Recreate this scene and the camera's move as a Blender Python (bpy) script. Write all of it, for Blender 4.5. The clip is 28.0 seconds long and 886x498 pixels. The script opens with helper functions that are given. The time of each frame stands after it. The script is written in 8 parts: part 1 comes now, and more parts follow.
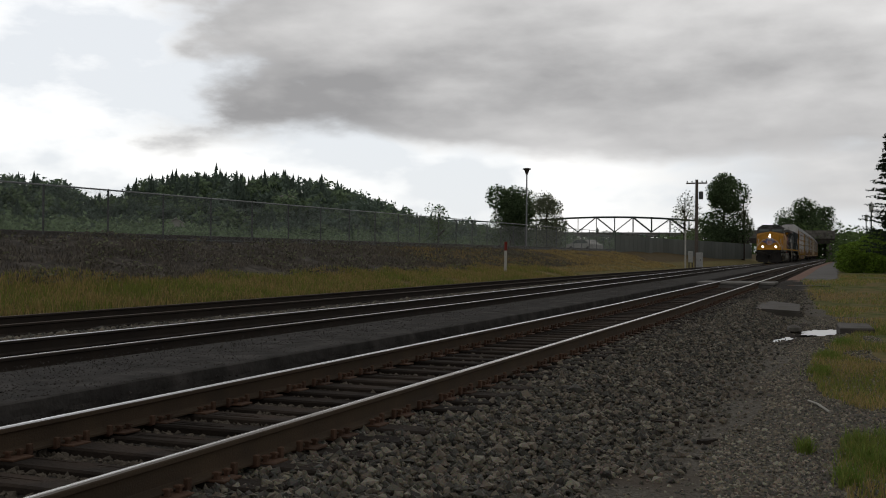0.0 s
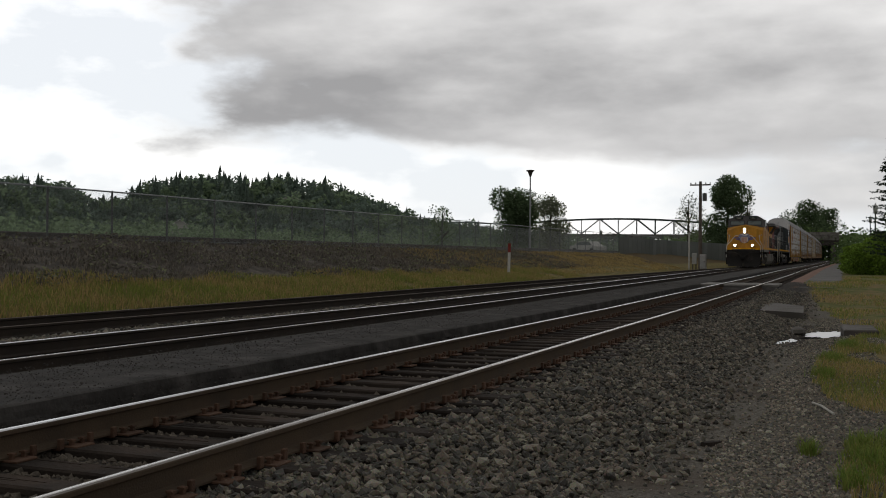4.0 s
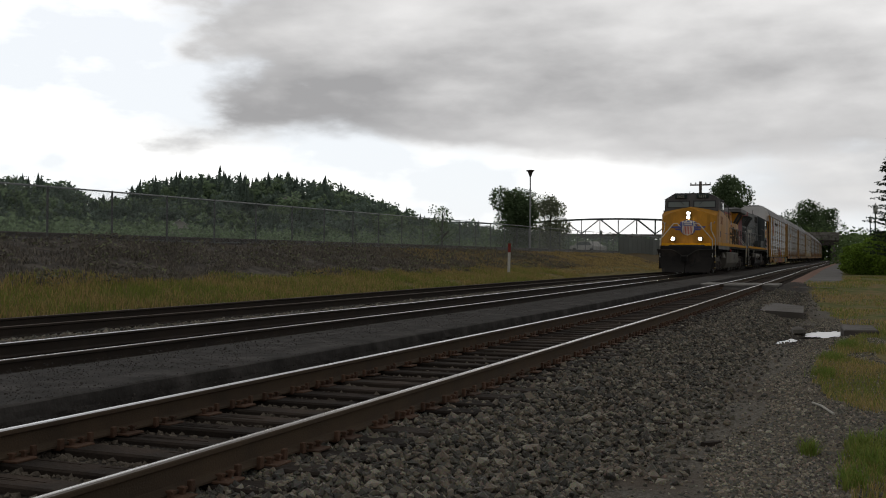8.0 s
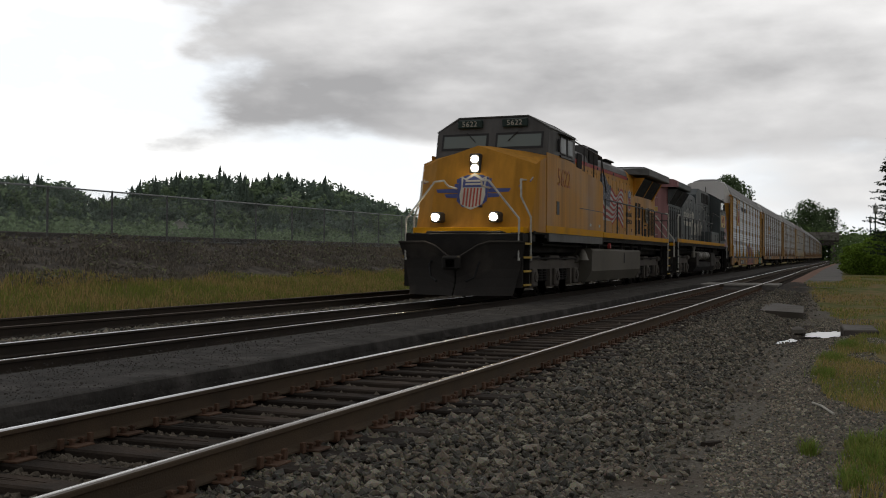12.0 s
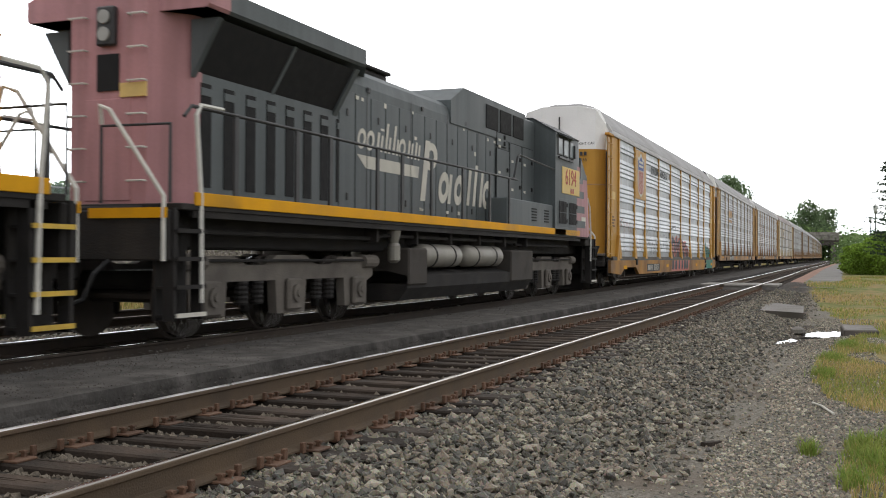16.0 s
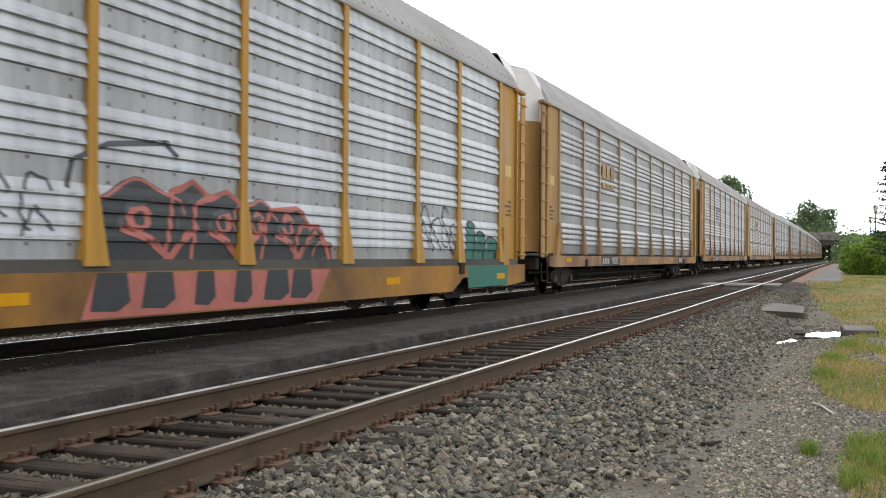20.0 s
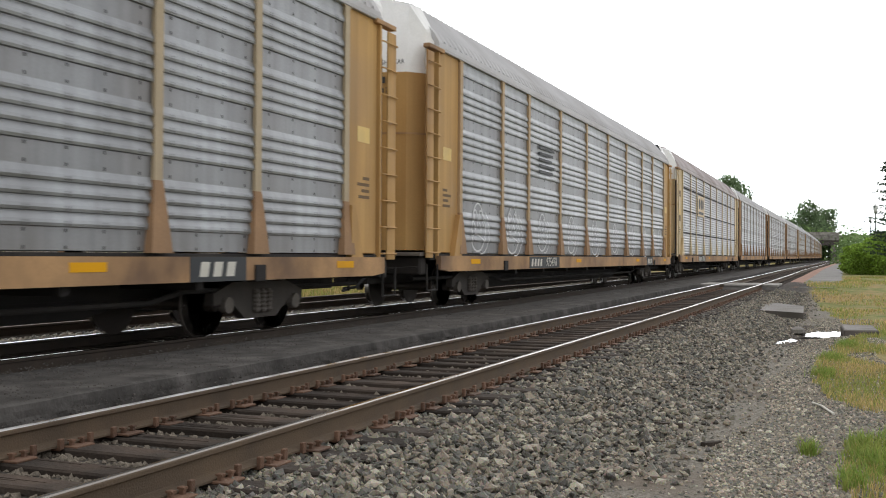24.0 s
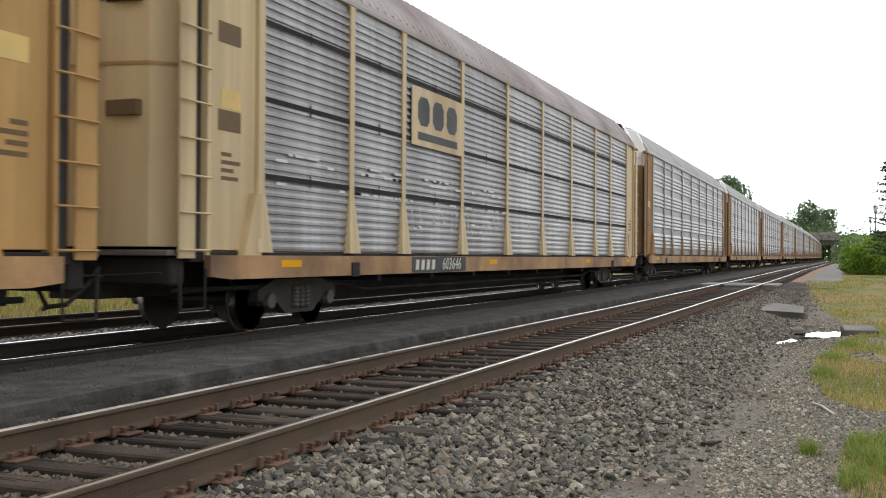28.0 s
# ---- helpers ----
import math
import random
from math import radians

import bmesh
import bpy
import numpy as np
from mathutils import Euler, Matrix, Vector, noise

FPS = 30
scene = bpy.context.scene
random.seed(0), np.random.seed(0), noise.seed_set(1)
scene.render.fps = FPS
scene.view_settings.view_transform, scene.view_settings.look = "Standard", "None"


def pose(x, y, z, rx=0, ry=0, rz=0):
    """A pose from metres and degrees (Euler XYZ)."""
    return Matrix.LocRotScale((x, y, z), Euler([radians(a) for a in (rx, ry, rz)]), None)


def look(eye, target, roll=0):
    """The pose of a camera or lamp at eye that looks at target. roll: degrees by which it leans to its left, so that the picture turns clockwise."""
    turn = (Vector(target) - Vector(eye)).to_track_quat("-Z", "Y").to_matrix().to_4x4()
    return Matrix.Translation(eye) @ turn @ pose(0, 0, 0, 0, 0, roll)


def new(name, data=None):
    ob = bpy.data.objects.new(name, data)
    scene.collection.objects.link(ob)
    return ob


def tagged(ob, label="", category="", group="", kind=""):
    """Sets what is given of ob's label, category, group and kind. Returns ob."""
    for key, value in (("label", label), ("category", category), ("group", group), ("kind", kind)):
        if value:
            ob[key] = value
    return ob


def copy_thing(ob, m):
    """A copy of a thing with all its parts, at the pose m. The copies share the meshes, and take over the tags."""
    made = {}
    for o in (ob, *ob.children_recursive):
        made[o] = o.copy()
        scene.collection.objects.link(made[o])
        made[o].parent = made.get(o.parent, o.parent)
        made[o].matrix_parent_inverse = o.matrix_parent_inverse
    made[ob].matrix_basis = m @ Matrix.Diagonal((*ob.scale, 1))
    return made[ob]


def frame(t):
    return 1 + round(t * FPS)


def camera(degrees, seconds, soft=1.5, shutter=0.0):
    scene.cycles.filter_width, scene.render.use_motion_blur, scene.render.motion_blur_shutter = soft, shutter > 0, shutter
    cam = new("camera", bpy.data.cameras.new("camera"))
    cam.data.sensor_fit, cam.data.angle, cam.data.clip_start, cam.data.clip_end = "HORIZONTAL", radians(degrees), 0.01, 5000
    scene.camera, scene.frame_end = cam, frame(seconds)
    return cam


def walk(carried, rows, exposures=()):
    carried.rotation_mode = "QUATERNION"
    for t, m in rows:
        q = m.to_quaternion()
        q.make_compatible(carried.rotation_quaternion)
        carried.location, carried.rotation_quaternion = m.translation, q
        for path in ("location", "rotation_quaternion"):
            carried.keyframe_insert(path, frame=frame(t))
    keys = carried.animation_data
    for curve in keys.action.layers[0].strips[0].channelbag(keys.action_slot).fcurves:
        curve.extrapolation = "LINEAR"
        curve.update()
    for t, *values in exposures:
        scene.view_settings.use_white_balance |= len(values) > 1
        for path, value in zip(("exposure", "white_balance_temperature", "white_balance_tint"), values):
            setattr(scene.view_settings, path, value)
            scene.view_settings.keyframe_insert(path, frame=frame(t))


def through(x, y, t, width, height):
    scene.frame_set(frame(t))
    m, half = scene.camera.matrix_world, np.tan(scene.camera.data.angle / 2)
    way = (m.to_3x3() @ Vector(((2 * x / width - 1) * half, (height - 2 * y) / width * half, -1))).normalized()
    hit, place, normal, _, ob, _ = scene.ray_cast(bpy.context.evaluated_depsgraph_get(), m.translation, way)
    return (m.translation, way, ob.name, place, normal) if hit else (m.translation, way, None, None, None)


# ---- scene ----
# Tracks run along +Y, rail heads at z = 0, the camera stands at x = 0, y = 0.
EYE_Z = 1.087
NEAR_X, TRAIN_X, FAR_X = -4.135, -8.83, -12.48      # centre lines of the three tracks
SPEED, T_REF = 9.03, 17.0                            # train speed, m/s, and the time of its reference place
cam = camera(46.36, 28.0, soft=1.0, shutter=0.2)


def aim(yaw=21.676, pitch=0.387, roll=0.35):
    a, b = radians(yaw), radians(pitch)
    d = Vector((-math.sin(a) * math.cos(b), math.cos(a) * math.cos(b), math.sin(b)))
    return look((0, 0, EYE_Z), Vector((0, 0, EYE_Z)) + d, roll)


walk(cam, [(0.0, aim(21.48, 0.29)), (0.2, aim(21.60, 0.35)), (0.5, aim(21.92, 0.66)), (0.8, aim(21.73, 0.44)), (1.0, aim(21.676, 0.41)),
           (1.3, aim()), (14.0, aim()), (28.0, aim())],
     exposures=[(0, -2.38, 6680, 10), (2.0, -2.34, 6680, 10), (6.0, -2.26, 6680, 10), (11.0, -2.19, 6680, 10), (12.0, -2.11, 6680, 10), (12.5, -1.95, 6700, 10), (13.5, -1.45, 6780, 10),
                (14.5, -1.0, 6820, 10), (15.0, -0.76, 6720, 10), (16.0, -0.22, 6540, 10), (17.0, 0.0, 6500, 10), (28.0, 0.0, 6500, 10)])

# ---- sky and light ----


def build_world():
    w = bpy.data.worlds.new("sky")
    scene.world = w
    w.use_nodes = True
    nt = w.node_tree
    nt.nodes.clear()
    N, L = nt.nodes.new, nt.links.new
    out, bg = N("ShaderNodeOutputWorld"), N("ShaderNodeBackground")
    sky = N("ShaderNodeTexSky")
    sky.sky_type, sky.sun_disc = "NISHITA", False
    sky.sun_elevation, sky.sun_rotation = radians(67), radians(-52)
    tc = N("ShaderNodeTexCoord")
    sep = N("ShaderNodeSeparateXYZ")
    L(tc.outputs["Generated"], sep.inputs[0])

    def math_node(op, a, b=None, c=None, clamp=False):
        n = N("ShaderNodeMath")
        n.operation, n.use_clamp = op, clamp
        for i, v in enumerate((a, b, c)):
            if v is None:
                continue
            if isinstance(v, (int, float)):
                n.inputs[i].default_value = v
            else:
                L(v, n.inputs[i])
        return n.outputs[0]

    def smooth(v, lo, hi):
        n = N("ShaderNodeMapRange")
        n.interpolation_type = "SMOOTHSTEP"
        L(v, n.inputs["Value"])
        n.inputs["From Min"].default_value, n.inputs["From Max"].default_value = lo, hi
        return n.outputs["Result"]

    def cloud_noise(scale, zs, detail, shift):
        mp = N("ShaderNodeMapping")
        mp.inputs["Scale"].default_value = (1, 1, zs)
        mp.inputs["Location"].default_value = shift
        L(tc.outputs["Generated"], mp.inputs["Vector"])
        n = N("ShaderNodeTexNoise")
        n.inputs["Scale"].default_value, n.inputs["Detail"].default_value, n.inputs["Roughness"].default_value = scale, detail, 0.55
        L(mp.outputs["Vector"], n.inputs["Vector"])
        return n.outputs["Fac"]

    big = cloud_noise(3.0, 3.6, 4, (0.3, 0.1, 0.2))
    fine = cloud_noise(6.5, 2.6, 8, (1.7, 0.4, 0.9))
    wob = math_node("MULTIPLY_ADD", fine, 0.09, -0.045)
    wob2 = math_node("MULTIPLY_ADD", big, 0.06, -0.03)
    elev = math_node("ADD", math_node("ADD", sep.outputs[2], wob), wob2)
    azim = math_node("ARCTAN2", sep.outputs[0], sep.outputs[1])
    azw = math_node("ADD", azim, math_node("MULTIPLY_ADD", fine, 0.5, -0.25))
    front = math_node("MULTIPLY", smooth(azim, -1.5, -1.0), math_node("SUBTRACT", 1.0, smooth(azim, 0.08, 0.30)))
    sag = math_node("ADD", elev, math_node("MULTIPLY", smooth(azim, -0.27, -0.13), 0.028))
    deck = math_node("MULTIPLY", smooth(sag, 0.098, 0.130), smooth(azw, -0.68, -0.56))
    high = math_node("MAXIMUM", smooth(elev, 0.26, 0.5), math_node("SUBTRACT", 1.0, front))
    cover = deck
    low = math_node("MULTIPLY", smooth(azw, -0.22, 0.0), math_node("MULTIPLY", smooth(elev, 0.015, 0.05), 0.8))
    cover = math_node("MAXIMUM", cover, low)
    tone = N("ShaderNodeValToRGB")
    tone.color_ramp.elements[0].position, tone.color_ramp.elements[1].position = 0.30, 0.70
    tone.color_ramp.elements[0].color, tone.color_ramp.elements[1].color = (1.74, 1.76, 1.83, 1), (4.0, 4.03, 4.10, 1)
    belly = math_node("MULTIPLY_ADD", smooth(elev, 0.12, 0.25), 0.17, -0.10)
    L(math_node("ADD", math_node("ADD", math_node("MULTIPLY", big, 0.55), math_node("MULTIPLY", fine, 0.45)), math_node("ADD", belly, math_node("MULTIPLY_ADD", smooth(azim, -0.52, -0.02), 0.21, -0.10))), tone.inputs["Fac"])
    white = N("ShaderNodeValToRGB")
    white.color_ramp.elements[0].position, white.color_ramp.elements[1].position = 0.42, 0.60
    white.color_ramp.elements[0].color, white.color_ramp.elements[1].color = (3.95, 4.15, 4.4, 1), (5.6, 5.65, 5.7, 1)
    L(fine, white.inputs["Fac"])
    gain = N("ShaderNodeVectorMath")
    gain.operation = "SCALE"
    gain.inputs["Scale"].default_value = 0.10
    L(sky.outputs["Color"], gain.inputs[0])
    add = N("ShaderNodeMix")
    add.data_type, add.blend_type = "RGBA", "ADD"
    add.inputs["Factor"].default_value = 0.5
    L(white.outputs["Color"], add.inputs["A"])
    L(gain.outputs["Vector"], add.inputs["B"])
    mix = N("ShaderNodeMix")
    mix.data_type, mix.blend_type = "RGBA", "MIX"
    L(cover, mix.inputs["Factor"])
    L(add.outputs["Result"], mix.inputs["A"])
    L(tone.outputs["Color"], mix.inputs["B"])
    roof = N("ShaderNodeMix")
    roof.data_type = "RGBA"
    L(high, roof.inputs["Factor"])
    L(mix.outputs["Result"], roof.inputs["A"])
    roof.inputs["B"].default_value = (1.12, 1.13, 1.16, 1)
    L(roof.outputs["Result"], bg.inputs["Color"])
    bg.inputs["Strength"].default_value = 1.0
    L(bg.outputs[0], out.inputs[0])


build_world()
sun = new("sun", bpy.data.lights.new("sun", "SUN"))
sun.data.energy, sun.data.angle, sun.data.color = 0.55, radians(30), (1.0, 0.97, 0.92)
sun.matrix_world = look((0, 0, 80), (26, -20, 0))

# ---- building blocks ----


class Geo:
    """Collects vertices and faces of one mesh; each face carries a material slot."""

    def __init__(self):
        self.v, self.f, self.m = [], [], []

    def add(self, verts, faces, m=0):
        o = len(self.v)
        self.v += [tuple(p) for p in verts]
        self.f += [tuple(i + o for i in q) for q in faces]
        self.m += [m] * len(faces)
        return self

    def box(self, x0, x1, y0, y1, z0, z1, m=0, c=0.0):
        if c <= 0:
            v = [(x, y, z) for z in (z0, z1) for y in (y0, y1) for x in (x0, x1)]
            return self.add(v, [(0, 2, 3, 1), (4, 5, 7, 6), (0, 1, 5, 4), (2, 6, 7, 3), (0, 4, 6, 2), (1, 3, 7, 5)], m)
        c = min(c, 0.49 * min(x1 - x0, y1 - y0, z1 - z0))
        v, ids = [], {}
        for a, x in enumerate((x0, x1)):
            for b, y in enumerate((y0, y1)):
                for d, z in enumerate((z0, z1)):
                    ix, iy, iz = x + (c, -c)[a], y + (c, -c)[b], z + (c, -c)[d]
                    for k, p in enumerate(((x, iy, iz), (ix, y, iz), (ix, iy, z))):
                        ids[a, b, d, k] = len(v)
                        v.append(p)
        f = []
        for s in (0, 1):
            f.append([ids[s, b, d, 0] for b, d in ((0, 0), (1, 0), (1, 1), (0, 1))][::1 if s else -1])
            f.append([ids[a, s, d, 1] for a, d in ((0, 0), (0, 1), (1, 1), (1, 0))][::1 if s else -1])
            f.append([ids[a, b, s, 2] for a, b in ((0, 0), (1, 0), (1, 1), (0, 1))][::1 if s else -1])
        for s in (0, 1):
            for t in (0, 1):
                f.append([ids[s, t, 0, 0], ids[s, t, 1, 0], ids[s, t, 1, 1], ids[s, t, 0, 1]][::1 if s != t else -1])
                f.append([ids[s, 0, t, 0], ids[s, 0, t, 2], ids[s, 1, t, 2], ids[s, 1, t, 0]][::1 if s != t else -1])
                f.append([ids[0, s, t, 1], ids[1, s, t, 1], ids[1, s, t, 2], ids[0, s, t, 2]][::1 if s != t else -1])
                for d in (0, 1):
                    f.append([ids[s, t, d, k] for k in (0, 1, 2)][::1 if (s + t + d) % 2 else -1])
        return self.add(v, f, m)

    def prism(self, pts, a0, a1, axis="y", m=0, caps=True):
        """A closed outline, swept along one axis. pts: (x, z) for y, (y, z) for x, (x, y) for z."""
        n = len(pts)

        def at(p, a):
            return (p[0], a, p[1]) if axis == "y" else (a, p[0], p[1]) if axis == "x" else (p[0], p[1], a)
        v = [at(p, a0) for p in pts] + [at(p, a1) for p in pts]
        f = [(i, (i + 1) % n, (i + 1) % n + n, i + n) for i in range(n)]
        if caps:
            f += [tuple(range(n - 1, -1, -1)), tuple(range(n, 2 * n))]
        return self.add(v, f, m)

    def sheet(self, pts, a0, a1, axis="y", m=0):
        """An open outline swept along one axis."""
        n = len(pts)

        def at(p, a):
            return (p[0], a, p[1]) if axis == "y" else (a, p[0], p[1]) if axis == "x" else (p[0], p[1], a)
        v = [at(p, a0) for p in pts] + [at(p, a1) for p in pts]
        return self.add(v, [(i, i + 1, i + 1 + n, i + n) for i in range(n - 1)], m)

    def cyl(self, p0, p1, r, n=12, m=0, r1=None, caps=True):
        p0, p1 = Vector(p0), Vector(p1)
        d = (p1 - p0).normalized()
        u = d.orthogonal().normalized()
        w = d.cross(u)
        r1 = r if r1 is None else r1
        v = [p0 + (u * math.cos(a) + w * math.sin(a)) * r for a in [2 * math.pi * i / n for i in range(n)]]
        v += [p1 + (u * math.cos(a) + w * math.sin(a)) * r1 for a in [2 * math.pi * i / n for i in range(n)]]
        f = [(i, (i + 1) % n, (i + 1) % n + n, i + n) for i in range(n)]
        if caps:
            f += [tuple(range(n - 1, -1, -1)), tuple(range(n, 2 * n))]
        return self.add(v, f, m)

    def tube(self, path, r, n=6, m=0):
        """A bent round bar of one piece."""
        P = [Vector(p) for p in path]
        v, f = [], []
        for k, p in enumerate(P):
            d = (P[min(k + 1, len(P) - 1)] - P[max(k - 1, 0)]).normalized()
            if k == 0:
                u = d.orthogonal().normalized()
            u = (u - d * u.dot(d)).normalized()
            w = d.cross(u)
            v += [p + (u * math.cos(6.2832 * i / n) + w * math.sin(6.2832 * i / n)) * r for i in range(n)]
        for k in range(len(P) - 1):
            f += [(k * n + i, k * n + (i + 1) % n, (k + 1) * n + (i + 1) % n, (k + 1) * n + i) for i in range(n)]
        f += [tuple(range(n - 1, -1, -1)), tuple((len(P) - 1) * n + i for i in range(n))]
        return self.add(v, f, m)

    def ribbon(self, rows, m=0):
        """A sheet through equal rows of points."""
        n = len(rows[0])
        v = [p for row in rows for p in row]
        return self.add(v, [(k * n + i, k * n + i + 1, (k + 1) * n + i + 1, (k + 1) * n + i) for k in range(len(rows) - 1) for i in range(n - 1)], m)

    def lathe(self, axis_pts, n=16, centre=(0, 0, 0), axis="x", m=0):
        """Rings (along, radius) round an axis."""
        v, f = [], []
        for s, r in axis_pts:
            for i in range(n):
                a = 2 * math.pi * i / n
                c, d = r * math.cos(a), r * math.sin(a)
                p = (s, c, d) if axis == "x" else (c, s, d) if axis == "y" else (c, d, s)
                v.append([p[k] + centre[k] for k in range(3)])
        k = len(axis_pts)
        for j in range(k - 1):
            f += [(j * n + i, j * n + (i + 1) % n, (j + 1) * n + (i + 1) % n, (j + 1) * n + i) for i in range(n)]
        f += [tuple(range(n - 1, -1, -1)), tuple((k - 1) * n + i for i in range(n))]
        return self.add(v, f, m)

    def mesh(self, name, mats, smooth=False):
        me = bpy.data.meshes.new(name)
        me.from_pydata(self.v, [], self.f)
        for x in (mats if isinstance(mats, (list, tuple)) else [mats]):
            me.materials.append(x)
        me.polygons.foreach_set("material_index", self.m)
        if smooth:
            me.polygons.foreach_set("use_smooth", [True] * len(self.f))
        me.validate()
        me.update()
        b = bmesh.new()
        b.from_mesh(me)
        bmesh.ops.recalc_face_normals(b, faces=b.faces)
        b.to_mesh(me)
        b.free()
        return me


def part(name, geo, mats, parent=None, label="", at=None, smooth=False):
    me = geo if isinstance(geo, bpy.types.Mesh) else geo.mesh(name, mats, smooth)
    ob = new(name, me)
    ob.parent = parent
    if at is not None:
        ob.matrix_basis = at if isinstance(at, Matrix) else Matrix.Translation(at)
    if label:
        tagged(ob, label)
    return ob


def thing(name, label, category, group="", kind="", at=None):
    ob = new(name)
    ob.empty_display_size = 0.3
    if at is not None:
        ob.matrix_basis = at if isinstance(at, Matrix) else Matrix.Translation(at)
    return tagged(ob, label, category, group, kind)


def lettering(text, size, depth, mat, parent, at, label="", name="lettering", spread=1.0, shear=0.0):
    cu = bpy.data.curves.new(name, "FONT")
    cu.body, cu.size, cu.extrude, cu.resolution_u = text, size, depth, 2
    cu.align_x, cu.align_y, cu.space_character, cu.shear = "CENTER", "CENTER", spread, shear
    tmp = bpy.data.objects.new(name, cu)
    scene.collection.objects.link(tmp)
    me = bpy.data.meshes.new_from_object(tmp.evaluated_get(bpy.context.evaluated_depsgraph_get()))
    bpy.data.objects.remove(tmp)
    me.materials.clear()
    me.materials.append(mat)
    return part(name, me, mat, parent, label, at)


SIDE = pose(0, 0, 0, 90, 0, 90)        # writing that stands upright on a +x face


# ---- materials ----


def material(name, colour, rough=0.7, metal=0.0, vary=0.25, scale=6.0, fine=60.0, bump=0.15, dirt=None, dirt_amount=0.0,
             streak=False, spec=0.4, rand=0.0, emit=0.0):
    """A painted, stony or metal surface: broad and fine variation, dirt with its own outline, a fine relief."""
    mat = bpy.data.materials.new(name)
    mat.use_nodes = True
    nt = mat.node_tree
    N, L = nt.nodes.new, nt.links.new
    b = nt.nodes["Principled BSDF"]
    b.inputs["Metallic"].default_value = metal
    b.inputs["Specular IOR Level"].default_value = spec
    tc = N("ShaderNodeTexCoord")
    src = tc.outputs["Object"]

    def noise_tex(s, detail=4, stretch=None):
        n = N("ShaderNodeTexNoise")
        n.inputs["Scale"].default_value, n.inputs["Detail"].default_value = s, detail
        v = src
        if stretch:
            mp = N("ShaderNodeMapping")
            mp.inputs["Scale"].default_value = stretch
            L(v, mp.inputs["Vector"])
            v = mp.outputs["Vector"]
        L(v, n.inputs["Vector"])
        return n.outputs["Fac"]

    def ramp(v, lo, hi, a, c):
        r = N("ShaderNodeMapRange")
        L(v, r.inputs["Value"])
        for k, q in zip(("From Min", "From Max", "To Min", "To Max"), (lo, hi, a, c)):
            r.inputs[k].default_value = q
        return r.outputs["Result"]

    def mixc(f, a, c, mode="MIX"):
        m = N("ShaderNodeMix")
        m.data_type, m.blend_type = "RGBA", mode
        for k, q in (("Factor", f), ("A", a), ("B", c)):
            if isinstance(q, tuple):
                m.inputs[k].default_value = (*q, 1)
            elif isinstance(q, (int, float)):
                m.inputs[k].default_value = q
            else:
                L(q, m.inputs[k])
        return m.outputs["Result"]

    broad, grain = noise_tex(scale, 5), noise_tex(fine, 3)
    dark = tuple(x * (1 - vary) for x in colour)
    light = tuple(min(1, x * (1 + vary * 0.8)) for x in colour)
    col = mixc(ramp(broad, 0.3, 0.7, 0, 1), dark, light)
    col = mixc(ramp(grain, 0.35, 0.65, 0, vary), col, tuple(x * 0.6 for x in colour))
    if dirt_amount > 0:
        d = noise_tex(scale * 0.7, 7, (1.2, 1.2, 0.22) if streak else None)
        col = mixc(ramp(d, 0.62 - dirt_amount * 0.35, 0.75, 0, min(1, 0.35 + dirt_amount)), col, dirt or (0.03, 0.025, 0.02))
    if streak:
        st = noise_tex(scale * 2.2, 5, (3.0, 3.0, 0.10))
        col = mixc(1.0, col, mixc(ramp(st, 0.35, 0.65, 0, 1), (0.84, 0.835, 0.83), (1.05, 1.05, 1.05)), "MULTIPLY")
    if rand > 0:
        oi = N("ShaderNodeObjectInfo")
        col = mixc(1.0, col, mixc(oi.outputs["Random"], (1 - rand,) * 3, (1 + rand,) * 3), "MULTIPLY")
    L(col, b.inputs["Base Color"])
    L(ramp(broad, 0.3, 0.7, max(0.03, rough - 0.12), min(1, rough + 0.1)), b.inputs["Roughness"])
    if bump > 0:
        bp = N("ShaderNodeBump")
        bp.inputs["Strength"].default_value, bp.inputs["Distance"].default_value = min(1, bump * 2), 0.01
        L(grain, bp.inputs["Height"])
        L(bp.outputs["Normal"], b.inputs["Normal"])
    if emit > 0:
        b.inputs["Emission Color"].default_value = (*colour, 1)
        b.inputs["Emission Strength"].default_value = emit
    return mat


M = {}


def mat_of(key, *a, **k):
    M[key] = material(key, *a, **k)
    return M[key]


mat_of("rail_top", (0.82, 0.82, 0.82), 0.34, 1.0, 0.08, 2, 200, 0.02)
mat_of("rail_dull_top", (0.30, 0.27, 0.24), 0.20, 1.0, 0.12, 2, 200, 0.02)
mat_of("rail_rusty_top", (0.13, 0.10, 0.08), 0.7, 0.2, 0.2, 2, 80, 0.1)
mat_of("rail_side", (0.105, 0.073, 0.046), 0.85, 0.0, 0.3, 3, 80, 0.2)
# Dark brown rail webs, with the shadow beside the walkway strip put into the colour.
mat_of("rail_side_dark", (0.052, 0.040, 0.031), 0.9, 0.0, 0.35, 3, 80, 0.2)
mat_of("tie_wood", (0.054, 0.043, 0.035), 0.92, 0, 0.5, 3, 45, 0.6, (0.085, 0.06, 0.045), 0.3, rand=0.35, spec=0.2)
mat_of("plate_steel", (0.15, 0.084, 0.053), 0.8, 0.1, 0.35, 8, 90, 0.3, rand=0.3)
mat_of("asphalt_strip", (0.080, 0.075, 0.070), 0.97, 0, 0.45, 3.0, 28, 1.0, (0.15, 0.14, 0.13), 0.35, spec=0.08)
mat_of("concrete", (0.30, 0.285, 0.26), 0.9, 0, 0.25, 1.5, 40, 0.3, (0.09, 0.085, 0.07), 0.5)
mat_of("concrete_dark", (0.12, 0.105, 0.095), 0.9, 0, 0.35, 3, 40, 0.4, (0.05, 0.045, 0.04), 0.5)
